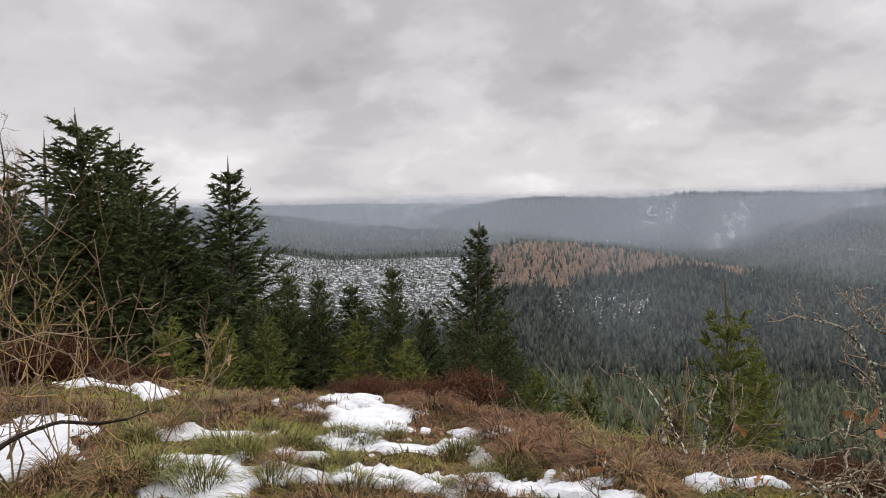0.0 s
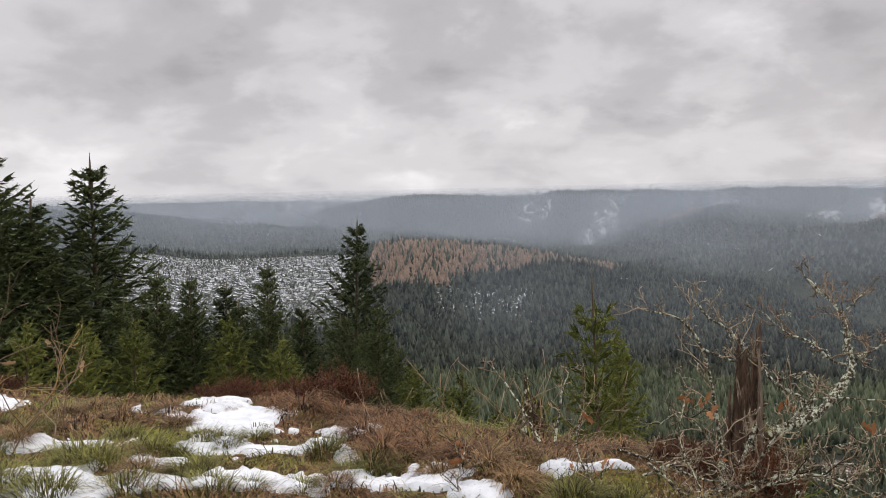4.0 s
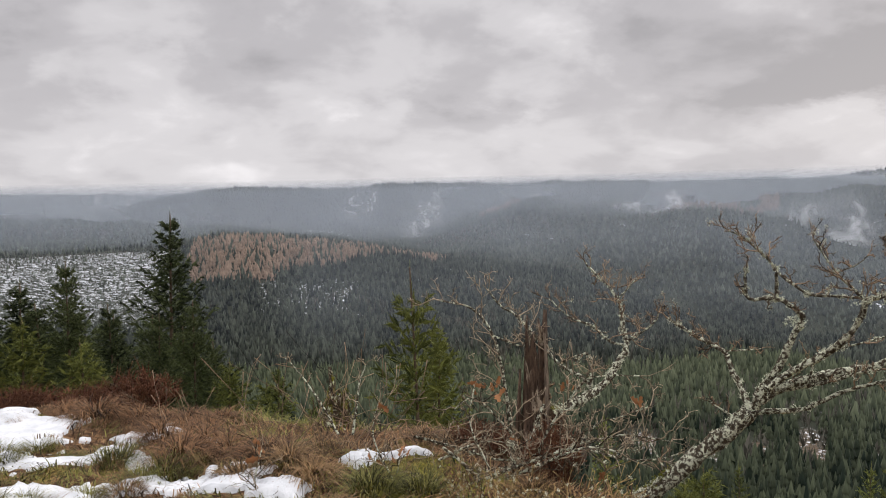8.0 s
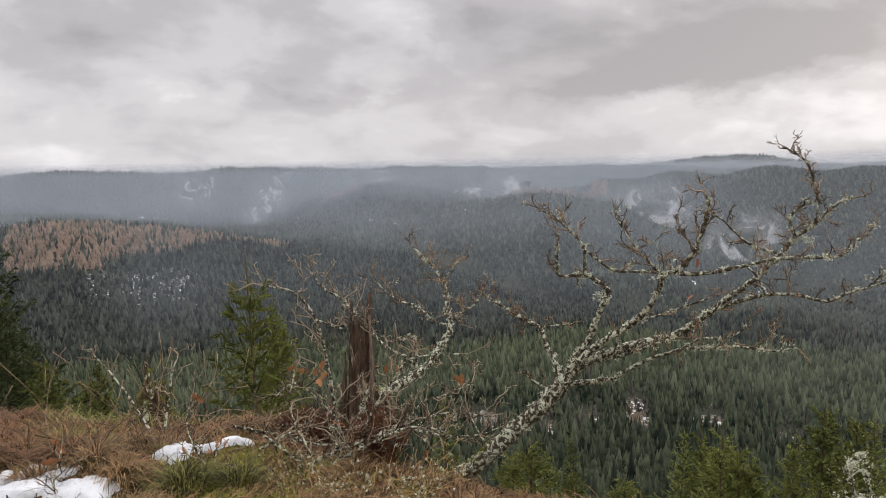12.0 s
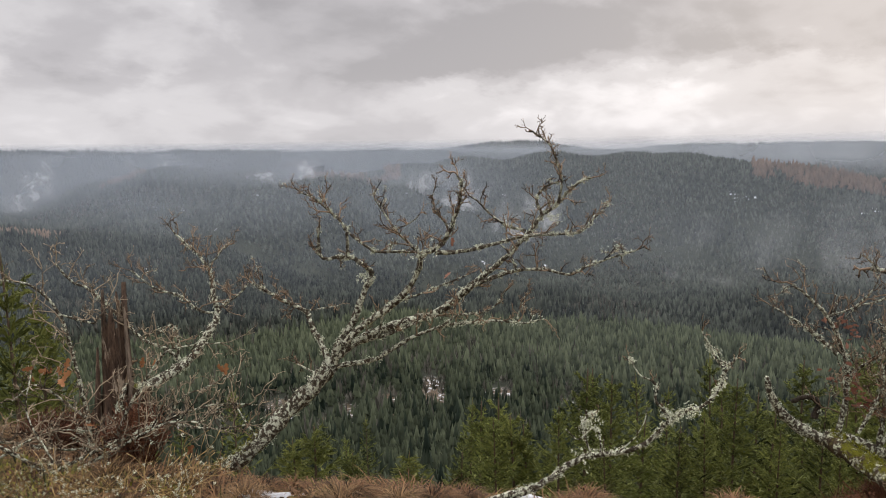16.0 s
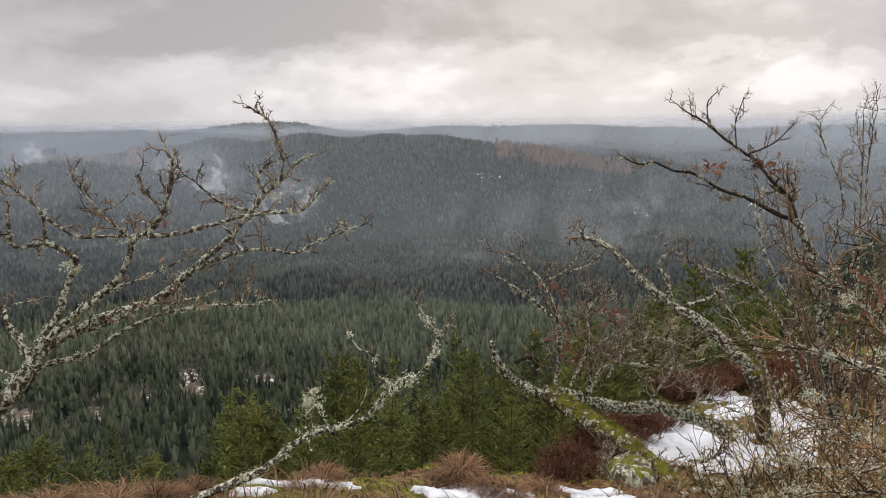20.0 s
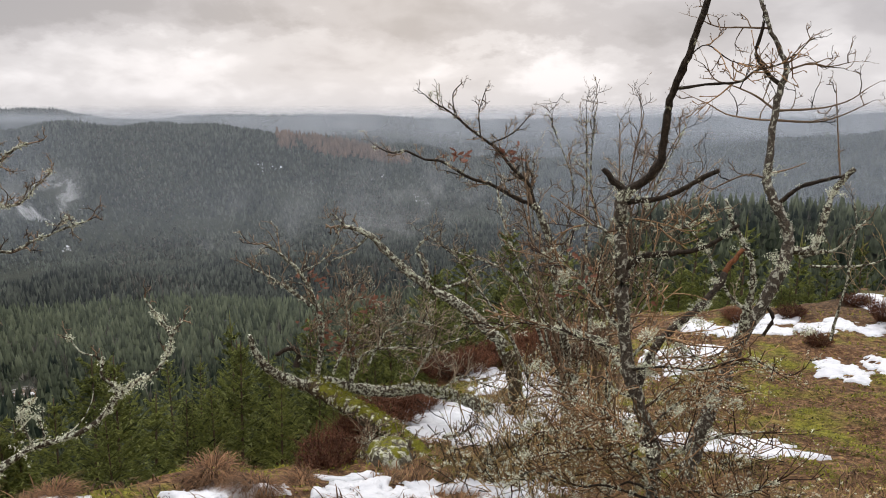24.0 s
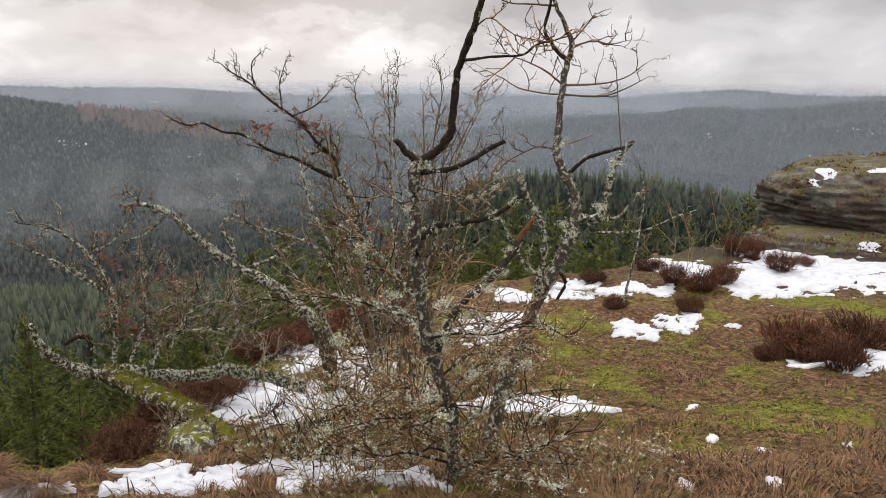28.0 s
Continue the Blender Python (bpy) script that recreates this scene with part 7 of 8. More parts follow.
snow(2.94, 3.17, 0.18, 0.10, -0.59, 1, 0.04)
snow(4.21, 2.05, 0.28, 0.08, -0.99, 2, 0.04)
snow(7.31, 0.29, 0.63, 0.98, -1.46, 1, 0.08)
snow(8.54, -0.46, 0.31, 1.06, -1.56, 2, 0.06)
snow(9.38, 0.26, 0.28, 0.56, -1.48, 2, 0.05)
snow(4.51, 1.26, 0.23, 0.16, -1.16, 1, 0.06)
snow(3.90, 2.24, 0.13, 0.05, -0.91, 1, 0.04)
snow(4.15, 2.05, 0.17, 0.07, -0.96, 2, 0.04)
snow(5.24, 0.70, 0.19, 0.06, -1.32, 2, 0.04)
snow(14.61, -6.02, 0.48, 0.96, -1.93, 1, 0.06)
snow(12.42, -2.93, 0.76, 0.51, -1.75, 5, 0.05)
snow(7.00, -1.92, 0.57, 0.36, -1.76, 3, 0.05)
snow(4.98, 0.46, 0.38, 0.30, -1.31, 6, 0.05)
snow(5.13, -0.25, 0.23, 0.26, -1.48, 3, 0.05)
snow(4.53, 1.10, 0.21, 0.09, -1.14, 1, 0.06)
snow(12.27, -3.56, 0.24, 0.38, -1.81, 1, 0.05)
snow(15.38, -9.50, 1.55, 3.18, -2.10, 1, 0.07)
snow(15.17, -10.63, 1.09, 3.13, -2.16, 1, 0.08)
snow(16.77, -9.07, 0.42, 1.57, -2.04, 1, 0.06)
snow(13.07, -7.77, 0.56, 0.53, -2.07, 2, 0.06)
snow(12.46, -6.52, 0.70, 0.56, -2.01, 4, 0.05)
snow(14.47, -5.90, 0.49, 0.95, -1.92, 2, 0.06)
snow(10.31, -4.13, 0.65, 0.75, -1.90, 6, 0.04)
snow(12.45, -4.45, 0.70, 0.60, -1.87, 5, 0.05)
snow(8.69, -5.83, 0.31, 1.00, -2.13, 2, 0.08)
snow(8.39, -5.07, 0.18, 0.36, -2.08, 1, 0.04)
snow(4.90, 0.38, 0.37, 0.20, -1.31, 7, 0.05)
snow(5.09, 0.05, 0.25, 0.13, -1.40, 5, 0.05)
snow(4.66, 0.54, 0.27, 0.23, -1.25, 4, 0.05)
snow(4.94, -0.32, 0.23, 0.25, -1.47, 4, 0.05)
snow(5.27, -0.56, 0.19, 0.29, -1.53, 3, 0.05)
snow(8.57, -0.48, 0.24, 0.72, -1.54, 2, 0.06)
snow(4.42, -2.69, 0.05, 0.05, -2.01, 1, 0.02)
snow(4.48, 1.00, 0.21, 0.06, -1.16, 1, 0.05)
snow(12.98, -6.30, 0.47, 0.27, -1.98, 2, 0.04)
snow(4.81, -0.77, 0.16, 0.30, -1.57, 3, 0.05)
snow(11.14, -2.32, 0.23, 0.53, -1.71, 2, 0.05)
snow(12.33, -2.75, 0.34, 0.52, -1.74, 2, 0.05)
snow(13.11, -3.62, 0.33, 0.49, -1.79, 2, 0.04)
snow(5.54, -2.85, 0.04, 0.05, -1.94, 1, 0.02)
snow(5.13, -2.99, 0.05, 0.05, -2.02, 1, 0.02)
snow(6.71, -3.17, 0.05, 0.05, -1.94, 1, 0.02)
snow(5.17, -2.34, 0.05, 0.05, -1.90, 1, 0.02)
snow(4.45, -2.24, 0.04, 0.05, -1.91, 1, 0.02)
snow(5.28, -3.61, 0.03, 0.05, -2.10, 1, 0.02)
snow(10.20, -5.08, 0.11, 0.07, -1.97, 1, 0.02)
snow(10.41, -1.99, 0.37, 0.88, -1.69, 3, 0.05)
snow(7.02, -1.89, 0.48, 0.46, -1.74, 2, 0.06)
snow(8.74, 0.06, 0.33, 0.40, -1.47, 3, 0.05)
snow(7.09, 0.08, 0.37, 0.84, -1.44, 1, 0.06)
snow(7.69, -0.98, 0.22, 0.45, -1.60, 2, 0.05)
snow(4.69, -0.62, 0.21, 0.21, -1.53, 5, 0.05)
snow(4.55, -0.94, 0.13, 0.13, -1.62, 4, 0.05)
snow(13.55, -7.25, 0.85, 1.75, -2.05, 1, 0.07)
snow(14.70, -8.30, 0.80, 1.60, -2.08, 1, 0.07)
# /SNOW


def off_snow(x, y, margin=0.0):
    keep = np.ones(len(x), bool)
    for patch in SNOWY:
        near = np.hypot(x - patch[0], y - patch[1]) < 1.2 * max(patch[2], patch[3])
        keep[near] &= snow_depth(x[near], y[near], patch) < 0.10 - margin + (0.5 + margin) * (np.sin(811 * x[near] + 377 * y[near]) > (0.93 if margin == 0 else 0.985))
    return keep


def blades(pile, x, y, z, ln, wid, droop, g, lean=None):
    """Bent blades of three triangles."""
    n = len(x)
    a = g.random(n) * 6.283 if lean is None else lean
    d = np.stack([np.cos(a), np.sin(a)], -1)
    side = np.stack([-d[:, 1], d[:, 0]], -1) * (wid / 2)[:, None]
    b = np.stack([x, y, z], -1)
    o1, o2 = ln * (0.12 + 0.3 * droop), ln * (0.3 + 0.65 * droop)
    h1, h2 = ln * (0.62 - 0.25 * droop), ln * (0.95 - 0.85 * droop)
    m = b + np.concatenate([d * o1[:, None], h1[:, None]], 1)
    t = b + np.concatenate([d * o2[:, None], h2[:, None]], 1)
    s3 = np.concatenate([side, np.zeros((n, 1))], 1)
    v = np.stack([b - s3, b + s3, m - s3 * 0.8, m + s3 * 0.8, t], 1)
    k = np.arange(n)[:, None] * 5
    tris = np.concatenate([k + np.array([[0, 1, 3]]), k + np.array([[0, 3, 2]]), k + np.array([[2, 3, 4]])])
    pile.put(v, tris)


def arching(pile, x, y, z, ln, wid, lean, rise, curl):
    """Long blades of four joints that rise, arch over and hang down; rise and curl in radians from upright."""
    n = len(x)
    d = np.stack([np.cos(lean), np.sin(lean)], -1)
    side = np.concatenate([np.stack([-d[:, 1], d[:, 0]], -1), np.zeros((n, 1))], 1) * (wid / 2)[:, None]
    p = np.stack([x, y, z], -1)
    rows = [p - side, p + side]
    for k in range(4):
        a = rise + curl * k / 3
        p = p + np.concatenate([d * np.sin(a)[:, None], np.cos(a)[:, None]], 1) * (ln / 4)[:, None]
        rows += [p - side * (0.9 - 0.2 * k), p + side * (0.9 - 0.2 * k)] if k < 3 else [p]
    v = np.stack(rows, 1)
    k = np.arange(n)[:, None] * 9
    faces = [(0, 1, 3), (0, 3, 2), (2, 3, 5), (2, 5, 4), (4, 5, 7), (4, 7, 6), (6, 7, 8)]
    pile.put(v, np.concatenate([k + np.array([f]) for f in faces]))


def heath_points(n, r0, r1, g, az0=-38, az1=134):
    a = np.radians(g.uniform(az0, az1, n))
    r = r0 + (r1 - r0) * g.random(n) ** 1.35
    x, y = r * np.sin(a), r * np.cos(a)
    keep = r < np.interp(np.degrees(a), EDGE_AZ, EDGE_R) + 0.9
    return x[keep], y[keep]


def patchy(x, y):
    big = np.sin(1.9 * x + 1.2 * np.sin(1.3 * y)) * np.cos(1.6 * y - 0.9 * np.sin(1.1 * x))
    open_moss = 0.75 * np.clip((np.hypot(x, y) - 6.4) / 1.2, -1, 1) * (x > 3.6) * (y < 0.6)
    return big * 0.8 + open_moss + 0.5 * np.sin(4.3 * x + 3.1 * y + np.sin(5 * x)) + 0.4 * np.sin(8.7 * x - 3 * np.sin(4 * y)) * np.sin(9.3 * y + 2 * np.sin(6 * x))


def turf(name, n, r1, lo, hi, wid, droop, mat, label, wanted, az=(-38, 134)):
    g = COVER
    x, y = heath_points(n, 2.6, r1, g, *az)
    keep = off_snow(x, y) & wanted(patchy(x, y) + g.normal(0, 0.10, len(x)), x, y)
    x, y = x[keep], y[keep]
    pile = Pile()
    far = np.hypot(x, y)
    comb = 2.5 * np.sin(2.1 * x + 1.3 * y) + 2.0 * np.sin(5.3 * y - 3.7 * x) + g.normal(0, 0.8, len(x))
    blades(pile, x, y, height(x, y) - 0.01, g.uniform(lo, hi, len(x)), wid * (0.7 + 0.09 * far) * g.uniform(0.7, 1.3, len(x)), np.clip(g.normal(droop, 0.2, len(x)), 0, 1), g, comb)
    tagged(new(name, pile.mesh(name, mat)), label, "grass", kind="stuff")


turf("moss_turf", 90000, 15, 0.015, 0.05, 0.011, 0.5, MOSS, "bright green moss and short turf", lambda p, x, y: (p > 0.0) & (x > 1.0) | (p > 0.2) & (x < -0.6))
turf("moss_turf", 120000, 11, 0.012, 0.04, 0.010, 0.75, MOSS, "bright yellow-green moss on the open heath", lambda p, x, y: (p > -0.05) & (x > 2.5), (86, 134))
turf("moss_turf", 70000, 6.8, 0.012, 0.05, 0.009, 0.7, MOSS, "olive moss among the fallen twigs", lambda p, x, y: (np.sin(2.3 * x + 1.9 * y + np.sin(3 * y)) + 0.7 * np.sin(6.1 * x - 4.7 * y) > 0.25) & (x > 2.5), (84, 134))
turf("grass_turf", 100000, 11, 0.03, 0.11, 0.006, 0.6, GRASS, "short winter grass on the heath", lambda p, x, y: (p > 0.1) & (x < 3.0))
turf("straw_turf", 90000, 11, 0.04, 0.13, 0.006, 0.8, STRAW, "matted dry straw-coloured grass", lambda p, x, y: (p < 0.05) & ((x < 2.5) | (p < -0.55)))
turf("dead_turf", 100000, 15, 0.03, 0.14, 0.006, 0.9, BROWN, "matted dead brown grass and litter", lambda p, x, y: p < -0.05)
turf("dead_turf", 42000, 7.5, 0.06, 0.17, 0.0045, 0.98, LITTER, "curled red-brown grass litter", lambda p, x, y: (p + 0.5 * np.sin(7 * x + 2 * np.sin(6 * y)) * np.sin(8 * y) < 0.0) & (x > 2.5), (84, 134))
turf("straw_turf", 5000, 9, 0.06, 0.16, 0.006, 0.95, STRAW, "pale dry stalks strewn over the litter", lambda p, x, y: (p < 0.2) & (x > 3.0), (84, 134))


def combed(n, r0, r1, az, mat, label, wanted):
    """Long fallen grass, lying in swirls like combed hair."""
    g = COVER
    x, y = heath_points(n, r0, r1, g, *az)
    keep = off_snow(x, y, 0.22) & wanted(patchy(x, y) + g.normal(0, 0.1, len(x)))
    x, y = x[keep], y[keep]
    lean = 1.9 * np.sin(1.7 * x + 0.9 * y) + 1.4 * np.sin(2.9 * y - 2.3 * x) + g.normal(0, 0.35, len(x))
    far = np.hypot(x, y)
    pile = Pile()
    arching(pile, x, y, height(x, y) - 0.01, g.uniform(0.09, 0.22, len(x)), 0.0075 * (0.5 + 0.1 * far) * g.uniform(0.7, 1.3, len(x)), lean, g.normal(0.8, 0.22, len(x)), g.normal(1.0, 0.25, len(x)))
    tagged(new("long_grass", pile.mesh("long_grass", mat)), label, "grass", kind="stuff")


combed(9000, 3.4, 9.5, (-7, 66), BROWN, "long rust-brown grass lying in swirls", lambda p: p < 0.15)
combed(4000, 3.4, 9.5, (-36, -7), BROWN, "rust-brown grass lying among the moss", lambda p: p < -0.1)
combed(9000, 3.4, 9.5, (-36, 40), STRAW, "long pale grass lying in swirls", lambda p: p < 0.35)
combed(10000, 3.4, 8.5, (-36, 20), GRASS, "long green winter grass lying in swirls", lambda p: p > 0.05)
combed(3200, 3.8, 9.0, (74, 134), LITTER, "long red-brown grass lying in swirls", lambda p: p < 0.1)

TUSSOCKS = {}


def tussock_mesh(kind, seed):
    """A mound of long grass that has grown from a crown and fallen over to all sides, most of it one way."""
    g = np.random.default_rng(seed)
    pile = Pile()
    mats = {"straw": STRAW, "green": GRASS, "rust": BROWN}
    n = {"straw": 340, "green": 340, "rust": 380}[kind]
    a, r = g.random(n) * 6.283, 0.17 * np.sqrt(g.random(n))
    x, y = r * np.cos(a), r * np.sin(a)
    fall = g.random() * 6.283
    lean = a + g.normal(0, 0.45, n) + 0.5 * np.sin(fall - a)
    if kind == "green":
        arching(pile, x, y, 0.06 - 2.0 * r * r, g.uniform(0.13, 0.30, n), g.uniform(0.004, 0.009, n), lean, g.normal(0.45, 0.25, n), g.normal(1.25, 0.3, n))
    else:
        arching(pile, x, y, 0.12 - 3.6 * r * r, g.uniform(0.18, 0.36, n), g.uniform(0.004, 0.010, n), lean, g.normal(0.75, 0.25, n), g.normal(1.75, 0.35, n))
    return pile.mesh("tussock", mats[kind])


def tussock(kind, x, y, size):
    key = (kind, int(abs(x * 37 + y * 53)) % 3)
    if key not in TUSSOCKS:
        TUSSOCKS[key] = tussock_mesh(kind, 40 + len(TUSSOCKS))
    ob = new("grass_tussock", TUSSOCKS[key])
    ob.matrix_basis = Matrix.LocRotScale((x, y, lie(x, y) - 0.02), Euler((0, 0, x * 11 + y * 7)), (size, size, size * 0.9))
    tagged(ob, {"straw": "drooping straw-coloured grass tussock", "green": "green and brown winter grass tussock", "rust": "flattened rust-brown grass tussock"}[kind], "grass tussock", "tussocks on the heath")


# TUSSOCK
tussock("straw", -1.91, 7.05, 0.76)
tussock("straw", -1.56, 6.55, 0.63)
tussock("straw", -2.09, 6.89, 0.57)
tussock("straw", -1.29, 7.04, 0.63)
tussock("green", -0.81, 5.78, 0.72)
tussock("green", -0.63, 5.69, 0.65)
tussock("green", -0.46, 6.14, 0.57)
tussock("green", -1.05, 5.30, 0.72)
tussock("green", 0.07, 5.33, 0.72)
tussock("rust", -0.11, 7.13, 1.07)
tussock("rust", 0.20, 6.97, 0.82)
tussock("rust", 0.42, 6.60, 0.82)
tussock("rust", -0.40, 7.66, 0.76)
tussock("rust", 0.48, 5.23, 0.94)
tussock("green", 0.39, 4.99, 0.86)
tussock("green", -0.72, 4.84, 0.78)
tussock("green", -0.81, 4.74, 0.65)
tussock("straw", -1.00, 4.65, 0.63)
tussock("green", -1.43, 4.99, 0.86)
tussock("green", -1.25, 4.85, 0.72)
tussock("straw", -1.23, 5.22, 0.57)
tussock("green", -1.80, 4.37, 1.00)
tussock("straw", -1.85, 4.17, 0.82)
tussock("green", -1.67, 4.44, 0.86)
tussock("straw", -2.91, 6.23, 0.76)
tussock("straw", -3.19, 5.99, 0.76)
tussock("green", -1.97, 5.86, 0.57)
tussock("rust", 0.81, 5.36, 0.82)
tussock("rust", 0.97, 4.96, 0.76)
tussock("rust", 0.65, 5.63, 0.76)
tussock("straw", 1.10, 4.63, 0.76)
tussock("green", -0.35, 4.52, 0.49)
tussock("straw", -0.80, 7.30, 0.38)
tussock("green", -0.08, 4.62, 0.57)
tussock("green", -0.26, 5.74, 0.49)
tussock("green", -1.39, 4.27, 0.86)
tussock("green", -1.01, 4.40, 0.78)
tussock("green", -0.90, 5.29, 0.57)
tussock("straw", -2.03, 5.66, 0.63)
tussock("green", -2.12, 5.35, 0.72)
tussock("straw", -2.24, 4.42, 0.82)
tussock("green", 0.20, 4.88, 0.65)
tussock("green", -1.39, 5.91, 0.65)
tussock("straw", -1.10, 6.51, 0.57)
tussock("green", -0.57, 4.45, 0.65)
tussock("straw", 0.12, 4.65, 0.57)
tussock("straw", 0.77, 4.63, 0.63)
tussock("rust", 0.61, 5.11, 0.70)
tussock("straw", 1.19, 4.36, 0.70)
tussock("green", 1.42, 3.94, 0.79)
tussock("green", 1.67, 3.88, 0.72)
tussock("rust", 0.35, 5.88, 0.75)
tussock("rust", 0.52, 5.53, 0.70)
tussock("rust", 1.04, 5.06, 0.63)
tussock("straw", 1.34, 4.87, 0.57)
tussock("rust", 2.93, 3.26, 0.47)
tussock("rust", 3.16, 3.29, 0.44)
tussock("rust", 3.19, 2.78, 0.47)
tussock("rust", 3.34, 2.69, 0.47)
tussock("rust", 3.80, 2.54, 0.44)
tussock("rust", 4.13, 2.06, 0.34)
tussock("rust", 3.53, 2.54, 0.44)
tussock("rust", 4.62, 1.36, 0.44)
tussock("rust", 4.64, 1.25, 0.39)
tussock("rust", 4.21, 1.98, 0.34)
tussock("rust", 3.81, 2.51, 0.47)
tussock("rust", 3.64, 2.54, 0.39)
tussock("rust", 4.50, 0.97, 0.39)
tussock("rust", 4.93, 0.91, 0.47)
tussock("rust", 4.52, 1.04, 0.45)
tussock("rust", 4.53, 1.13, 0.39)
tussock("rust", 4.48, 0.93, 0.34)
for x, y, size in ((0.05, 7.05, 1.2), (0.32, 6.80, 1.2), (0.55, 6.45, 1.15), (0.72, 6.10, 1.1), (0.88, 5.80, 1.05), (0.40, 7.00, 1.1), (0.62, 6.72, 1.1), (0.85, 6.30, 1.0), (1.02, 5.92, 1.0), (0.15, 6.62, 0.9), (1.0, 5.55, 0.95), (1.15, 5.30, 0.9), (-0.05, 6.9, 0.9), (0.60, 5.90, 0.9), (0.95, 5.20, 0.85), (1.25, 5.65, 0.8)):
    tussock("rust", x, y, size * 0.56)
tussock("rust", 4.74, 1.36, 0.62)
tussock("rust", 4.27, 2.02, 0.50)
# /TUSSOCK
for k in range(28):
    a = radians(random.uniform(-34, 70))
    e = float(np.interp(math.degrees(a), EDGE_AZ, EDGE_R))
    r = e - random.random() ** 2 * 2.5 + 0.2
    if off_snow(np.array([r * math.sin(a)]), np.array([r * math.cos(a)]))[0] and r > 3.4:
        tussock("straw" if random.random() < 0.75 else "green", r * math.sin(a), r * math.cos(a), random.uniform(0.4, 0.65))

HEATHERS = []


def heather_mesh(seed):
    """Wiry upright stems set with tiny scale leaves."""
    g = np.random.default_rng(seed)
    feet, tips = [], []
    for k in range(230):
        a, r = g.random() * 6.283, 0.42 * math.sqrt(g.random())
        foot = np.array((r * math.cos(a) * 0.6, r * math.sin(a) * 0.6, 0.0))
        h = (1.0 - 0.9 * r) * g.uniform(0.7, 1.15)
        tip = np.array((r * math.cos(a) * 1.25, r * math.sin(a) * 1.25, h * 0.8))
        mid = (foot + tip) / 2 + g.normal(0, 0.04, 3)
        feet += [foot, mid]
        tips += [mid, tip]
        for j in range(3):
            p = mid + (tip - mid) * g.random()
            feet.append(p)
            tips.append(p + (tip - foot) * g.uniform(0.1, 0.3) + g.normal(0, 0.07, 3))
    pile = Pile()
    needle_twigs(pile, np.array(feet), np.array(tips), g, 8, 0.042, 0.009, 0.006)
    return pile.mesh("heather", HEATHER)


def heather(x, y, size):
    if len(HEATHERS) < 3:
        HEATHERS.append(heather_mesh(60 + len(HEATHERS)))
    ob = new("heather_bush", HEATHERS[int(abs(x * 31 + y * 17)) % len(HEATHERS)])
    ob.matrix_basis = Matrix.LocRotScale((x, y, lie(x, y) - 0.02), Euler((0, 0, x * 5 + y * 9)), (size * (1.1 + 0.3 * math.sin(x * 9)), size * 1.25, size * (0.85 + 0.2 * math.sin(y * 13))))
    tagged(ob, "reddish-brown winter heather bush", "heather", "heather bushes on the heath")


# HEATHER
heather(-0.63, 8.57, 0.67)
heather(-0.83, 8.08, 0.49)
heather(-0.31, 8.47, 0.55)
heather(0.22, 7.88, 0.55)
heather(-0.01, 7.98, 0.43)
heather(-3.85, 7.79, 0.61)
heather(-4.12, 7.75, 0.61)
heather(-3.59, 8.09, 0.49)
heather(-3.32, 8.61, 0.43)
heather(-3.07, 9.20, 0.49)
heather(-1.44, 8.98, 0.37)
heather(-1.14, 8.67, 0.43)
heather(-4.34, 9.34, 0.61)
heather(2.56, 4.76, 0.40)
heather(2.62, 4.05, 0.45)
heather(2.41, 4.80, 0.35)
heather(9.43, 0.47, 0.50)
heather(9.25, 0.75, 0.45)
heather(9.99, 0.23, 0.45)
heather(7.21, 0.88, 0.50)
heather(6.31, 0.91, 0.45)
heather(5.56, 0.96, 0.40)
heather(7.84, 0.75, 0.40)
heather(8.78, -5.41, 0.75)
heather(9.12, -5.27, 0.60)
heather(9.25, -6.08, 0.60)
heather(12.45, -5.52, 0.55)
heather(12.99, -6.11, 0.50)
heather(14.72, -5.46, 0.45)
heather(15.23, -7.62, 0.55)
heather(13.93, -7.52, 0.50)
heather(16.12, -7.67, 0.50)
heather(14.61, -8.30, 0.40)
heather(10.95, -4.77, 0.35)
heather(12.90, -5.23, 0.40)
heather(13.43, -4.08, 0.35)
heather(12.90, -3.12, 0.35)
heather(11.36, -3.87, 0.30)
heather(8.74, -4.82, 0.30)
heather(8.02, -5.21, 0.40)
heather(10.57, -0.77, 0.60)
heather(9.90, -0.37, 0.60)
heather(16.89, -9.88, 0.35)
heather(20.48, -12.62, 0.30)
# /HEATHER


def dry_shrub(x, y, tall, kind):
    """A bare shrub: each stem a part with its twigs, some curled leaves left at the tips."""
    g = COVER
    root = tagged(new("bare_shrub"), "leafless brown shrub with a few curled dry leaves", "shrub", "bare shrubs on the heath")
    root.location = (x, y, lie(x, y) - 0.03)
    for k in range(4):
        pile = Pile()
        a = g.random() * 6.283
        way = np.array((0.35 * math.cos(a), 0.35 * math.sin(a), 1.0))
        pts = twig(pile, np.array((0.1 * math.cos(a), 0.1 * math.sin(a), 0.0)), way, tall * g.uniform(0.6, 1.05), 0.0062, g, 2, 2, 0.3)
        part("stem", pile.mesh("stem", SHRUB_STEM if k % 3 else DRY_BRUSH), root)
        if k % 3 == kind % 3:
            leaf = Pile()
            oak_leaf(leaf, pts[-1], g, 0.085)
            part("leaf", leaf.mesh("leaf", PALE_LEAF if k else DRY_LEAF), root, "curled pale brown leaf")


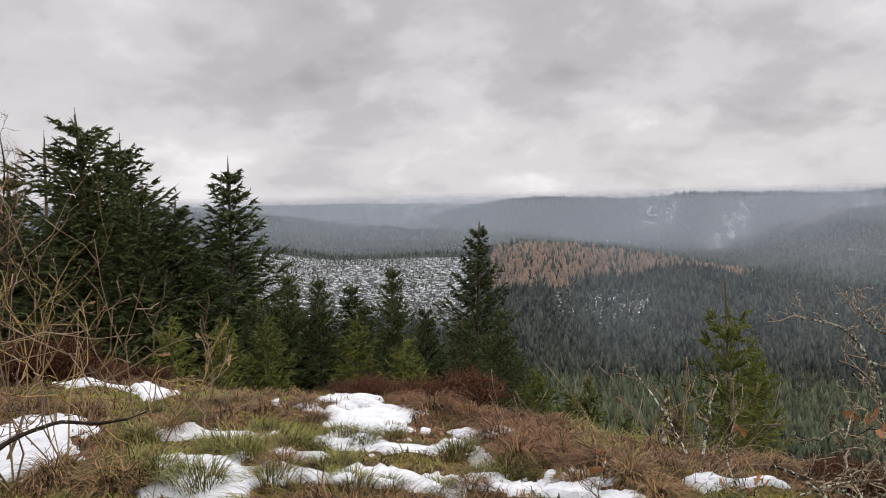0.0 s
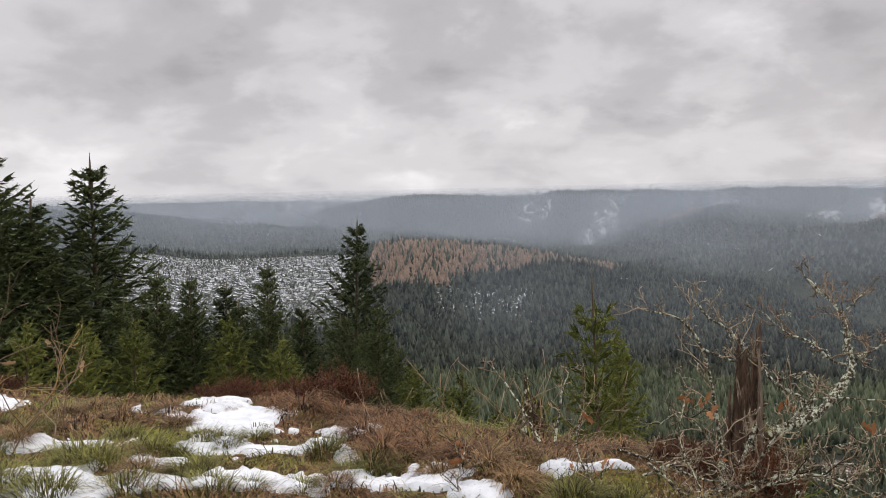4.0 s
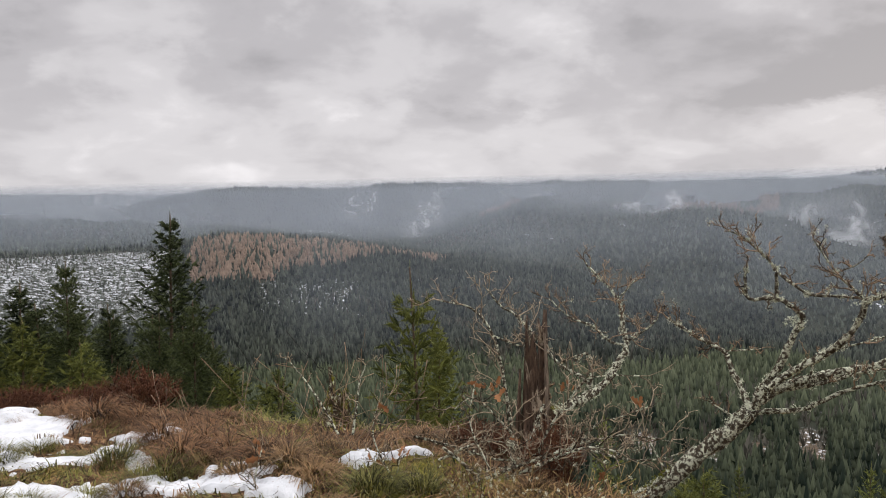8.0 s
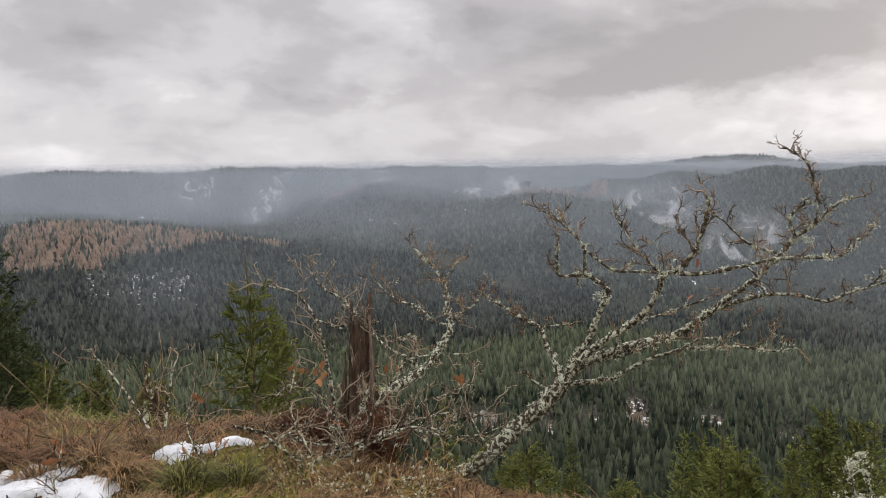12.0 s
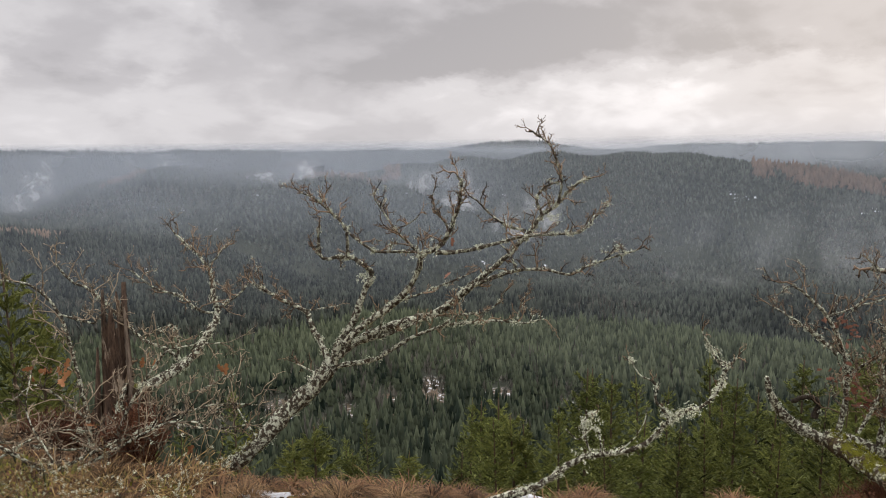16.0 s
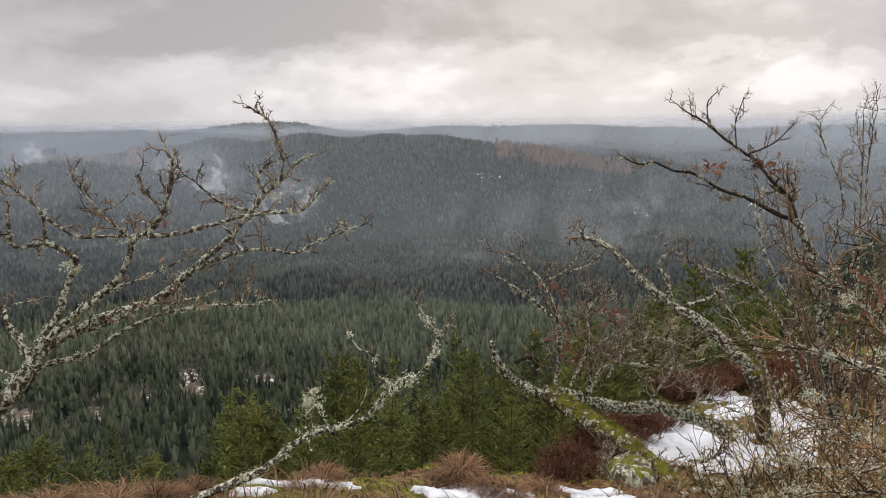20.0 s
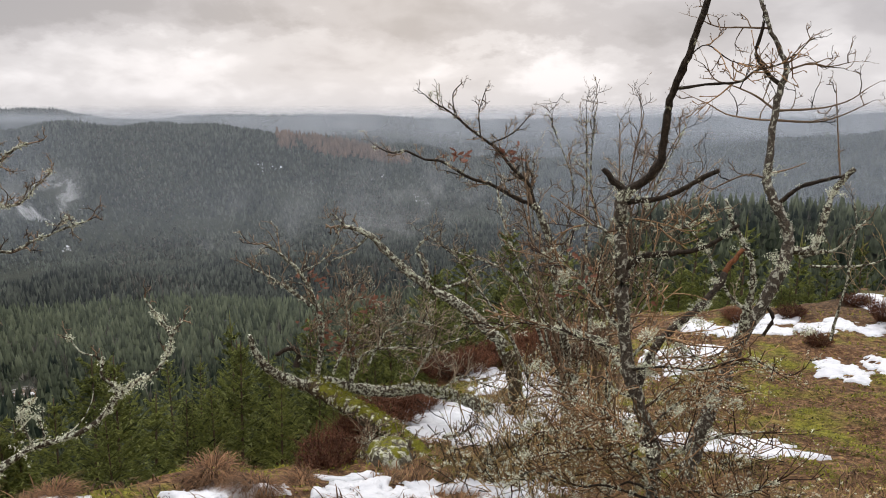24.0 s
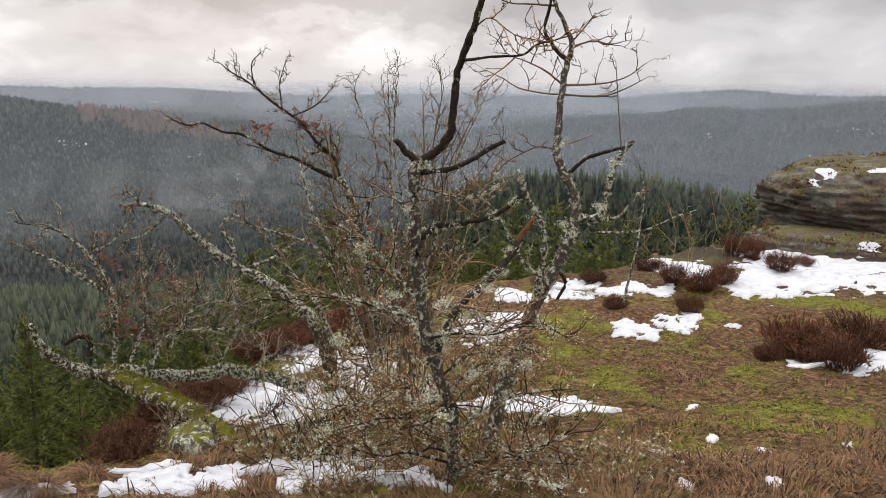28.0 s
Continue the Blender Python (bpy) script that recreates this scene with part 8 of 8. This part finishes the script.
def dry_stalks(x, y, tall):
    g = COVER
    root = tagged(new("dry_stalks"), "thin dry stalks rising from the grass", "dry stalks")
    root.location = (x, y, lie(x, y) - 0.03)
    for k in range(7):
        pile = Pile()
        a = g.random() * 6.283
        o = g.uniform(0, 0.25)
        way = np.array((0.8 * math.cos(a), 0.8 * math.sin(a), 1.0))
        twig(pile, np.array((o * math.cos(a), o * math.sin(a), 0.0)), way, tall * g.uniform(0.4, 1.0), 0.003, g, 1 if k < 3 else 0, 3, 0.1)
        part("stalk", pile.mesh("stalk", SHRUB_STEM if k % 2 else TWIG), root)


SHRUB_STEM = leafy("shrub_stems", (0.05, 0.034, 0.023), (0.32, 0.225, 0.15), 0.8, 0.0, 9.0)
BRUSH_MESHES = []


def brush_mesh(seed):
    g = np.random.default_rng(seed)
    pile, moss = Pile(), Pile()
    spots = []
    for k in range(34):
        a = g.random() * 6.283
        o = g.uniform(0, 0.4)
        way = np.array((math.cos(a), math.sin(a), g.uniform(0.1, 0.8)))
        pts = twig(pile, np.array((o * math.cos(a + 2), o * math.sin(a + 2), 0.0)), way, g.uniform(0.3, 0.75), 0.0055, g, 1, 4, 0.15)
        spots += [p + g.normal(0, 0.02, 3) for p in pts[1:]]
    flakes(moss, spots, 0.018, 26, g)
    return pile.mesh("brush", DRY_BRUSH), moss.mesh("lichen", LICHEN)


def dead_brush(x, y, size, flat=1.0):
    """A heap of dead, lichen-flecked twigs."""
    if len(BRUSH_MESHES) < 4:
        BRUSH_MESHES.append(brush_mesh(80 + len(BRUSH_MESHES)))
    a, b = BRUSH_MESHES[int(abs(x * 13 + y * 29)) % len(BRUSH_MESHES)]
    root = tagged(new("dead_brush"), "tangle of dead brown twigs flecked with lichen", "brushwood", "brushwood round the bare trees")
    root.matrix_basis = Matrix.LocRotScale((x, y, lie(x, y) - 0.02), Euler((0, 0, x * 7 + y * 3)), (size, size, size * flat))
    tagged(part("twig_tangle", a, root), kind="stuff")
    tagged(part("lichen", b, root, "pale lichen"), kind="stuff")


PALE_LEAF = leafy("curled_pale_leaves", (0.25, 0.15, 0.08), (0.55, 0.38, 0.22), 0.7, 0.25, 9.0)
DRY_BRUSH = leafy("dry_brushwood", (0.012, 0.008, 0.003), (0.42, 0.29, 0.125), 0.8, 0.0, 5.0, 0.7)
# shrubs, stalks and brushwood by place
for x, y, tall in ((-4.55, 8.35, 2.1), (-4.95, 8.60, 2.3), (-4.35, 7.90, 1.6)):
    dry_shrub(x, y, tall, 1)
dry_shrub(-2.31, 4.29, 1.50, 1)
dry_shrub(-2.11, 4.48, 1.25, 1)
dry_shrub(-2.76, 4.64, 1.60, 2)
dry_shrub(-2.10, 4.98, 1.30, 2)
dry_shrub(-2.73, 5.58, 1.35, 1)
dry_shrub(-3.23, 5.82, 1.60, 2)
dry_shrub(-2.03, 5.44, 1.10, 1)
dry_shrub(-1.91, 5.94, 0.90, 2)
dry_shrub(14.21, -6.01, 1.60, 0)
dry_shrub(13.63, -5.39, 1.30, 1)
dry_shrub(14.98, -7.01, 1.40, 2)
dry_shrub(14.67, -8.11, 0.70, 1)
dry_stalks(0.94, 5.24, 0.90)
dry_stalks(1.09, 5.01, 1.00)
dry_stalks(1.44, 4.83, 1.10)
dry_stalks(0.69, 5.69, 0.70)
dry_stalks(1.58, 4.74, 0.90)
dry_stalks(1.66, 5.05, 0.80)
dry_stalks(1.62, 5.12, 0.80)
dead_brush(4.50, -0.54, 0.55)
dead_brush(5.29, -0.29, 0.90)
dead_brush(5.61, -0.77, 1.00)
dead_brush(4.80, -1.50, 0.62)
dead_brush(6.10, -0.45, 0.90)
dead_brush(5.89, -0.85, 0.80)
dead_brush(7.60, -1.60, 0.80)
dead_brush(6.29, -1.61, 0.80)
dead_brush(5.45, -0.06, 0.70)
dead_brush(7.76, -0.14, 0.80)
dead_brush(4.62, -2.05, 0.45)
dead_brush(7.88, -0.77, 0.90)
dead_brush(8.85, -0.41, 0.80)
dead_brush(2.20, 3.59, 0.45)
dead_brush(2.46, 3.38, 0.50)
dead_brush(1.93, 3.84, 0.35)
dead_brush(4.95, -1.88, 0.62, 0.35)
dead_brush(5.10, -2.25, 0.55, 0.30)
dead_brush(4.62, -1.75, 0.50, 0.35)
dead_brush(4.85, -2.60, 0.45, 0.25)


# ---- stumps and rock ----
def rock_material():
    m, n = material("weathered_sandstone")
    co = n.add("ShaderNodeTexCoord").outputs["Object"]
    up = n.add("ShaderNodeSeparateXYZ", inputs={0: n.add("ShaderNodeNewGeometry").outputs["Normal"]}).outputs[2]
    z = n.add("ShaderNodeSeparateXYZ", inputs={0: co}).outputs[2]
    bed = n.add("ShaderNodeCombineXYZ", inputs={0: 0.0, 1: 0.0, 2: n.math("MULTIPLY", z, 1.0)}).outputs[0]
    fine = n.noise(co, 16.0, 7.0, 0.7)
    coarse = n.noise(co, 1.6, 5.0, 0.6)
    c = n.ramp(fine, [(0.3, (0.045, 0.033, 0.026)), (0.7, (0.17, 0.13, 0.10))])
    c = n.mix(n.ramp(coarse, [(0.48, 0.0), (0.6, 1.0)]), c, n.ramp(fine, [(0.3, (0.09, 0.088, 0.072)), (0.7, (0.25, 0.245, 0.20))]))
    moss = n.math("ADD", n.math("MULTIPLY", up, 0.25), n.noise(co, 2.3, 4.0, 0.6))
    c = n.mix(n.ramp(moss, [(0.66, 0.0), (0.76, 1.0)]), c, n.ramp(fine, [(0.3, (0.05, 0.05, 0.015)), (0.7, (0.16, 0.13, 0.05))]))
    cracks = n.ramp(n.noise(bed, 7.0, 3.0, 0.6), [(0.40, 1.0), (0.46, 0.0)])
    return finish(m, n, n.mix(n.math("MULTIPLY", cracks, 0.5), c, (0.05, 0.04, 0.03)), 0.92, n.math("ADD", fine, n.math("MULTIPLY", coarse, 2.0)), 0.8, 0.05)


ROCK = rock_material()


def rock(name, x, y, z, sx, sy, sz, turn, seed, label, fine=5):
    """A bedded block of sandstone with a domed top and a steep, broken flank."""
    bm = bmesh.new()
    bmesh.ops.create_icosphere(bm, subdivisions=fine, radius=1.0)
    for v in bm.verts:
        d = v.co.copy()
        flat = max(math.hypot(d.x, d.y), abs(d.z))
        v.co = d.lerp(d / flat, 0.62 if d.z < 0.55 else 0.40)
        q = v.co * 1.3 + Vector((seed, seed * 2, 0))
        v.co *= 1 + 0.10 * noise.noise(q) + 0.05 * noise.noise(q * 3.1) + 0.038 * noise.noise(q * 8) + 0.022 * noise.noise(q * 19)
        bed = v.co.z * 7 + 1.5 * noise.noise(q * 0.8)
        ledge = (0.035 * (bed - math.floor(bed)) + 0.02 * noise.noise(Vector((q.x * 5, q.y * 5, bed)))) * (1 - abs(d.z))
        v.co.x *= 1 + ledge
        v.co.y *= 1 + ledge
        v.co = Vector((v.co.x * sx, v.co.y * sy, v.co.z * sz))
    me = bpy.data.meshes.new(name)
    bm.to_mesh(me)
    bm.free()
    me.polygons.foreach_set("use_smooth", np.ones(len(me.polygons), bool))
    me.materials.append(ROCK)
    ob = tagged(new(name, me), label, "rock")
    ob.matrix_basis = pose(x, y, z, 0, 0, turn)
    return ob


def snow_on(stone, x, y, rx, ry, turn):
    """Old snow that follows the top of a stone."""
    me = stone.data
    n = len(me.vertices)
    co, nor = np.zeros(n * 3), np.zeros(n * 3)
    me.vertices.foreach_get("co", co)
    me.vertices.foreach_get("normal", nor)
    m = np.array(stone.matrix_basis)
    co, nor = co.reshape(-1, 3) @ m[:3, :3].T + m[:3, 3], nor.reshape(-1, 3) @ m[:3, :3].T
    c, s = math.cos(turn), math.sin(turn)
    u, v = ((co[:, 0] - x) * c + (co[:, 1] - y) * s) / rx, (-(co[:, 0] - x) * s + (co[:, 1] - y) * c) / ry
    d = 1 - u * u - v * v + 0.35 * np.sin(5 * co[:, 0] + 3 * co[:, 1]) * np.cos(4 * co[:, 1])
    d = np.where(nor[:, 2] > 0.6, d, -1)
    out = co + nor * np.clip(0.03 * np.sqrt(np.maximum(d, 0)) - 0.02 * (d < 0.05), -0.05, 0.04)[:, None]
    tris = np.array([p.vertices[:] for p in me.polygons])
    tris = tris[(d[tris] > 0).any(1) & (d[tris] > -0.9).all(1)]
    used, tris = np.unique(tris, return_inverse=True)
    if len(used) > 3:
        tagged(new("snow_patch", mesh_of("snow_patch", out[used], tris.reshape(-1, 3), SNOW, True)), "patch of old snow on the rock", "snow", "snow patches")


outcrop = rock("rock_outcrop", 18.15, -12.50, -0.92, 3.05, 3.0, 1.08, 30, 1, "broad domed sandstone outcrop with moss and snow", 6)
slab = rock("rock_slab", 16.10, -10.35, -1.66, 2.3, 1.35, 0.50, 58, 2, "low grey sandstone slab under the outcrop")


def tufts_on(stone, count, seed):
    """Moss and heather tufts rooted on the top of a stone."""
    g = np.random.default_rng(seed)
    tops = [v.co.copy() for v in stone.data.vertices if v.normal.z > 0.55 and noise.noise(v.co * 1.1) > 0.12]
    for name, mat, label in (("moss_cushion", MOSS, "yellow-green moss on the stone"), ("heather_tuft", HEATHER, "brown heather rooted on the stone")):
        pile = Pile()
        flakes(pile, [np.array(tops[i]) for i in g.integers(0, len(tops), count)], 0.085, 11, g)
        tagged(part(name, pile.mesh(name, mat), stone, label), kind="stuff")


tufts_on(outcrop, 260, 4)
tufts_on(slab, 120, 5)
snow_on(outcrop, 17.30, -9.99, 0.26, 0.55, 1.0)
snow_on(outcrop, 16.75, -10.96, 0.24, 0.5, 1.0)
snow_on(slab, 14.90, -9.75, 0.22, 0.5, 1.0)


boulder = rock("mossy_boulder", 5.56, 0.52, lie(5.56, 0.52) + 0.02, 0.19, 0.15, 0.11, 20, 7, "small boulder crusted with pale lichen and moss", 4)
boulder.data.materials[0] = barky("lichened_stone", (0.02, 0.018, 0.012), (0.16, 0.14, 0.10), (0.60, 0.61, 0.47), 0.47, (0.17, 0.165, 0.012), 14.0)


def stump(x, y, tall, wide, bark, label, seed, mossy):
    """A snapped stump: ragged shell, inner wood and a leaning splinter."""
    g = np.random.default_rng(seed)
    root = tagged(new("tree_stump"), label, "stump")
    root.location = (x, y, lie(x, y) - 0.06)
    n, k = 26, 16
    th = np.arange(n) * 2 * math.pi / n
    top = tall * (0.70 + 0.20 * np.sin(th + seed) + 0.10 * np.sin(th * 3 + seed) + 0.20 * g.uniform(-1, 1, n))
    flute = 1 + 0.16 * np.sin(3 * th + seed) + 0.09 * np.sin(7 * th) + 0.05 * g.uniform(-1, 1, n)
    f = np.linspace(0, 1, k)[:, None]
    r = wide / 2 * flute[None] * (1.35 - 0.45 * np.minimum(f * 2.2, 1)) * (1 + 0.06 * np.sin(9 * f + 3 * th[None]) + 0.10 * g.uniform(-1, 1, (k, n)))
    outer = np.stack([r * np.cos(th), r * np.sin(th), f * (top + 0.06)[None]], -1)
    inner = outer[::-1] * np.array((0.72, 0.72, 1.0))
    verts = np.concatenate([outer.reshape(-1, 3), inner.reshape(-1, 3)])
    i, j = np.meshgrid(np.arange(2 * k - 1), np.arange(n), indexing="ij")
    p, q = i * n + j, i * n + (j + 1) % n
    tris = np.concatenate([np.stack([p, q, q + n], -1).reshape(-1, 3), np.stack([p, q + n, p + n], -1).reshape(-1, 3)])
    verts[:, :2] *= (1.12 - 0.35 * np.clip(verts[:, 2:3] / tall, 0, 1))
    part("shell", mesh_of("shell", verts, tris, bark, False), root)
    core = Pile()
    tube(core, [(0, 0, 0), (0.01, 0, tall * 0.4), (0.02, 0.01, tall * 0.72)], (wide * 0.3, wide * 0.26, wide * 0.12), 9, 0.2, g)
    part("heartwood", core.mesh("heartwood", OLD_WOOD, True), root, "grey-brown rotten heartwood")
    for s in range(3):
        a = seed + s * 2.1
        b = np.array((math.cos(a), math.sin(a), 0)) * wide * 0.52
        pile = Pile()
        tube(pile, [b * 1.2, b * 1.05 + np.array((0, 0, tall * 0.45)), b * 0.9 + np.array((0, 0, tall * g.uniform(0.75, 1.0)))], (wide * 0.13, wide * 0.10, wide * 0.03), 5, 0.3, g)
        part("splinter", pile.mesh("splinter", OLD_WOOD if s % 2 else bark, False), root, "weathered grey splinter")
    if mossy:
        pile = Pile()
        flakes(pile, [np.array((wide * 0.6 * math.cos(t), wide * 0.6 * math.sin(t), h)) for t, h in zip(g.random(60) * 6.283, g.uniform(0.02, tall * mossy, 60))], 0.02, 20, g)
        tagged(part("moss", pile.mesh("moss", MOSS), root, "green moss cushion"), kind="stuff")


STUMP_BARK = barky("stump_bark", (0.012, 0.008, 0.006), (0.14, 0.09, 0.06), (0.42, 0.34, 0.25), 0.40, None, 15.0, 0.22)
OLD_WOOD = barky("weathered_wood", (0.06, 0.042, 0.03), (0.30, 0.235, 0.175), (0.42, 0.38, 0.32), 0.3, None, 30.0, 0.12)
stump(2.75, 4.53, 1.10, 0.21, STUMP_BARK, "tall snapped stump with grey splintered wood", 3, 0.35)
stump(1.66, 5.66, 0.42, 0.18, MOSSY_BARK, "small mossy broken stump among dry grass", 5, 0.8)
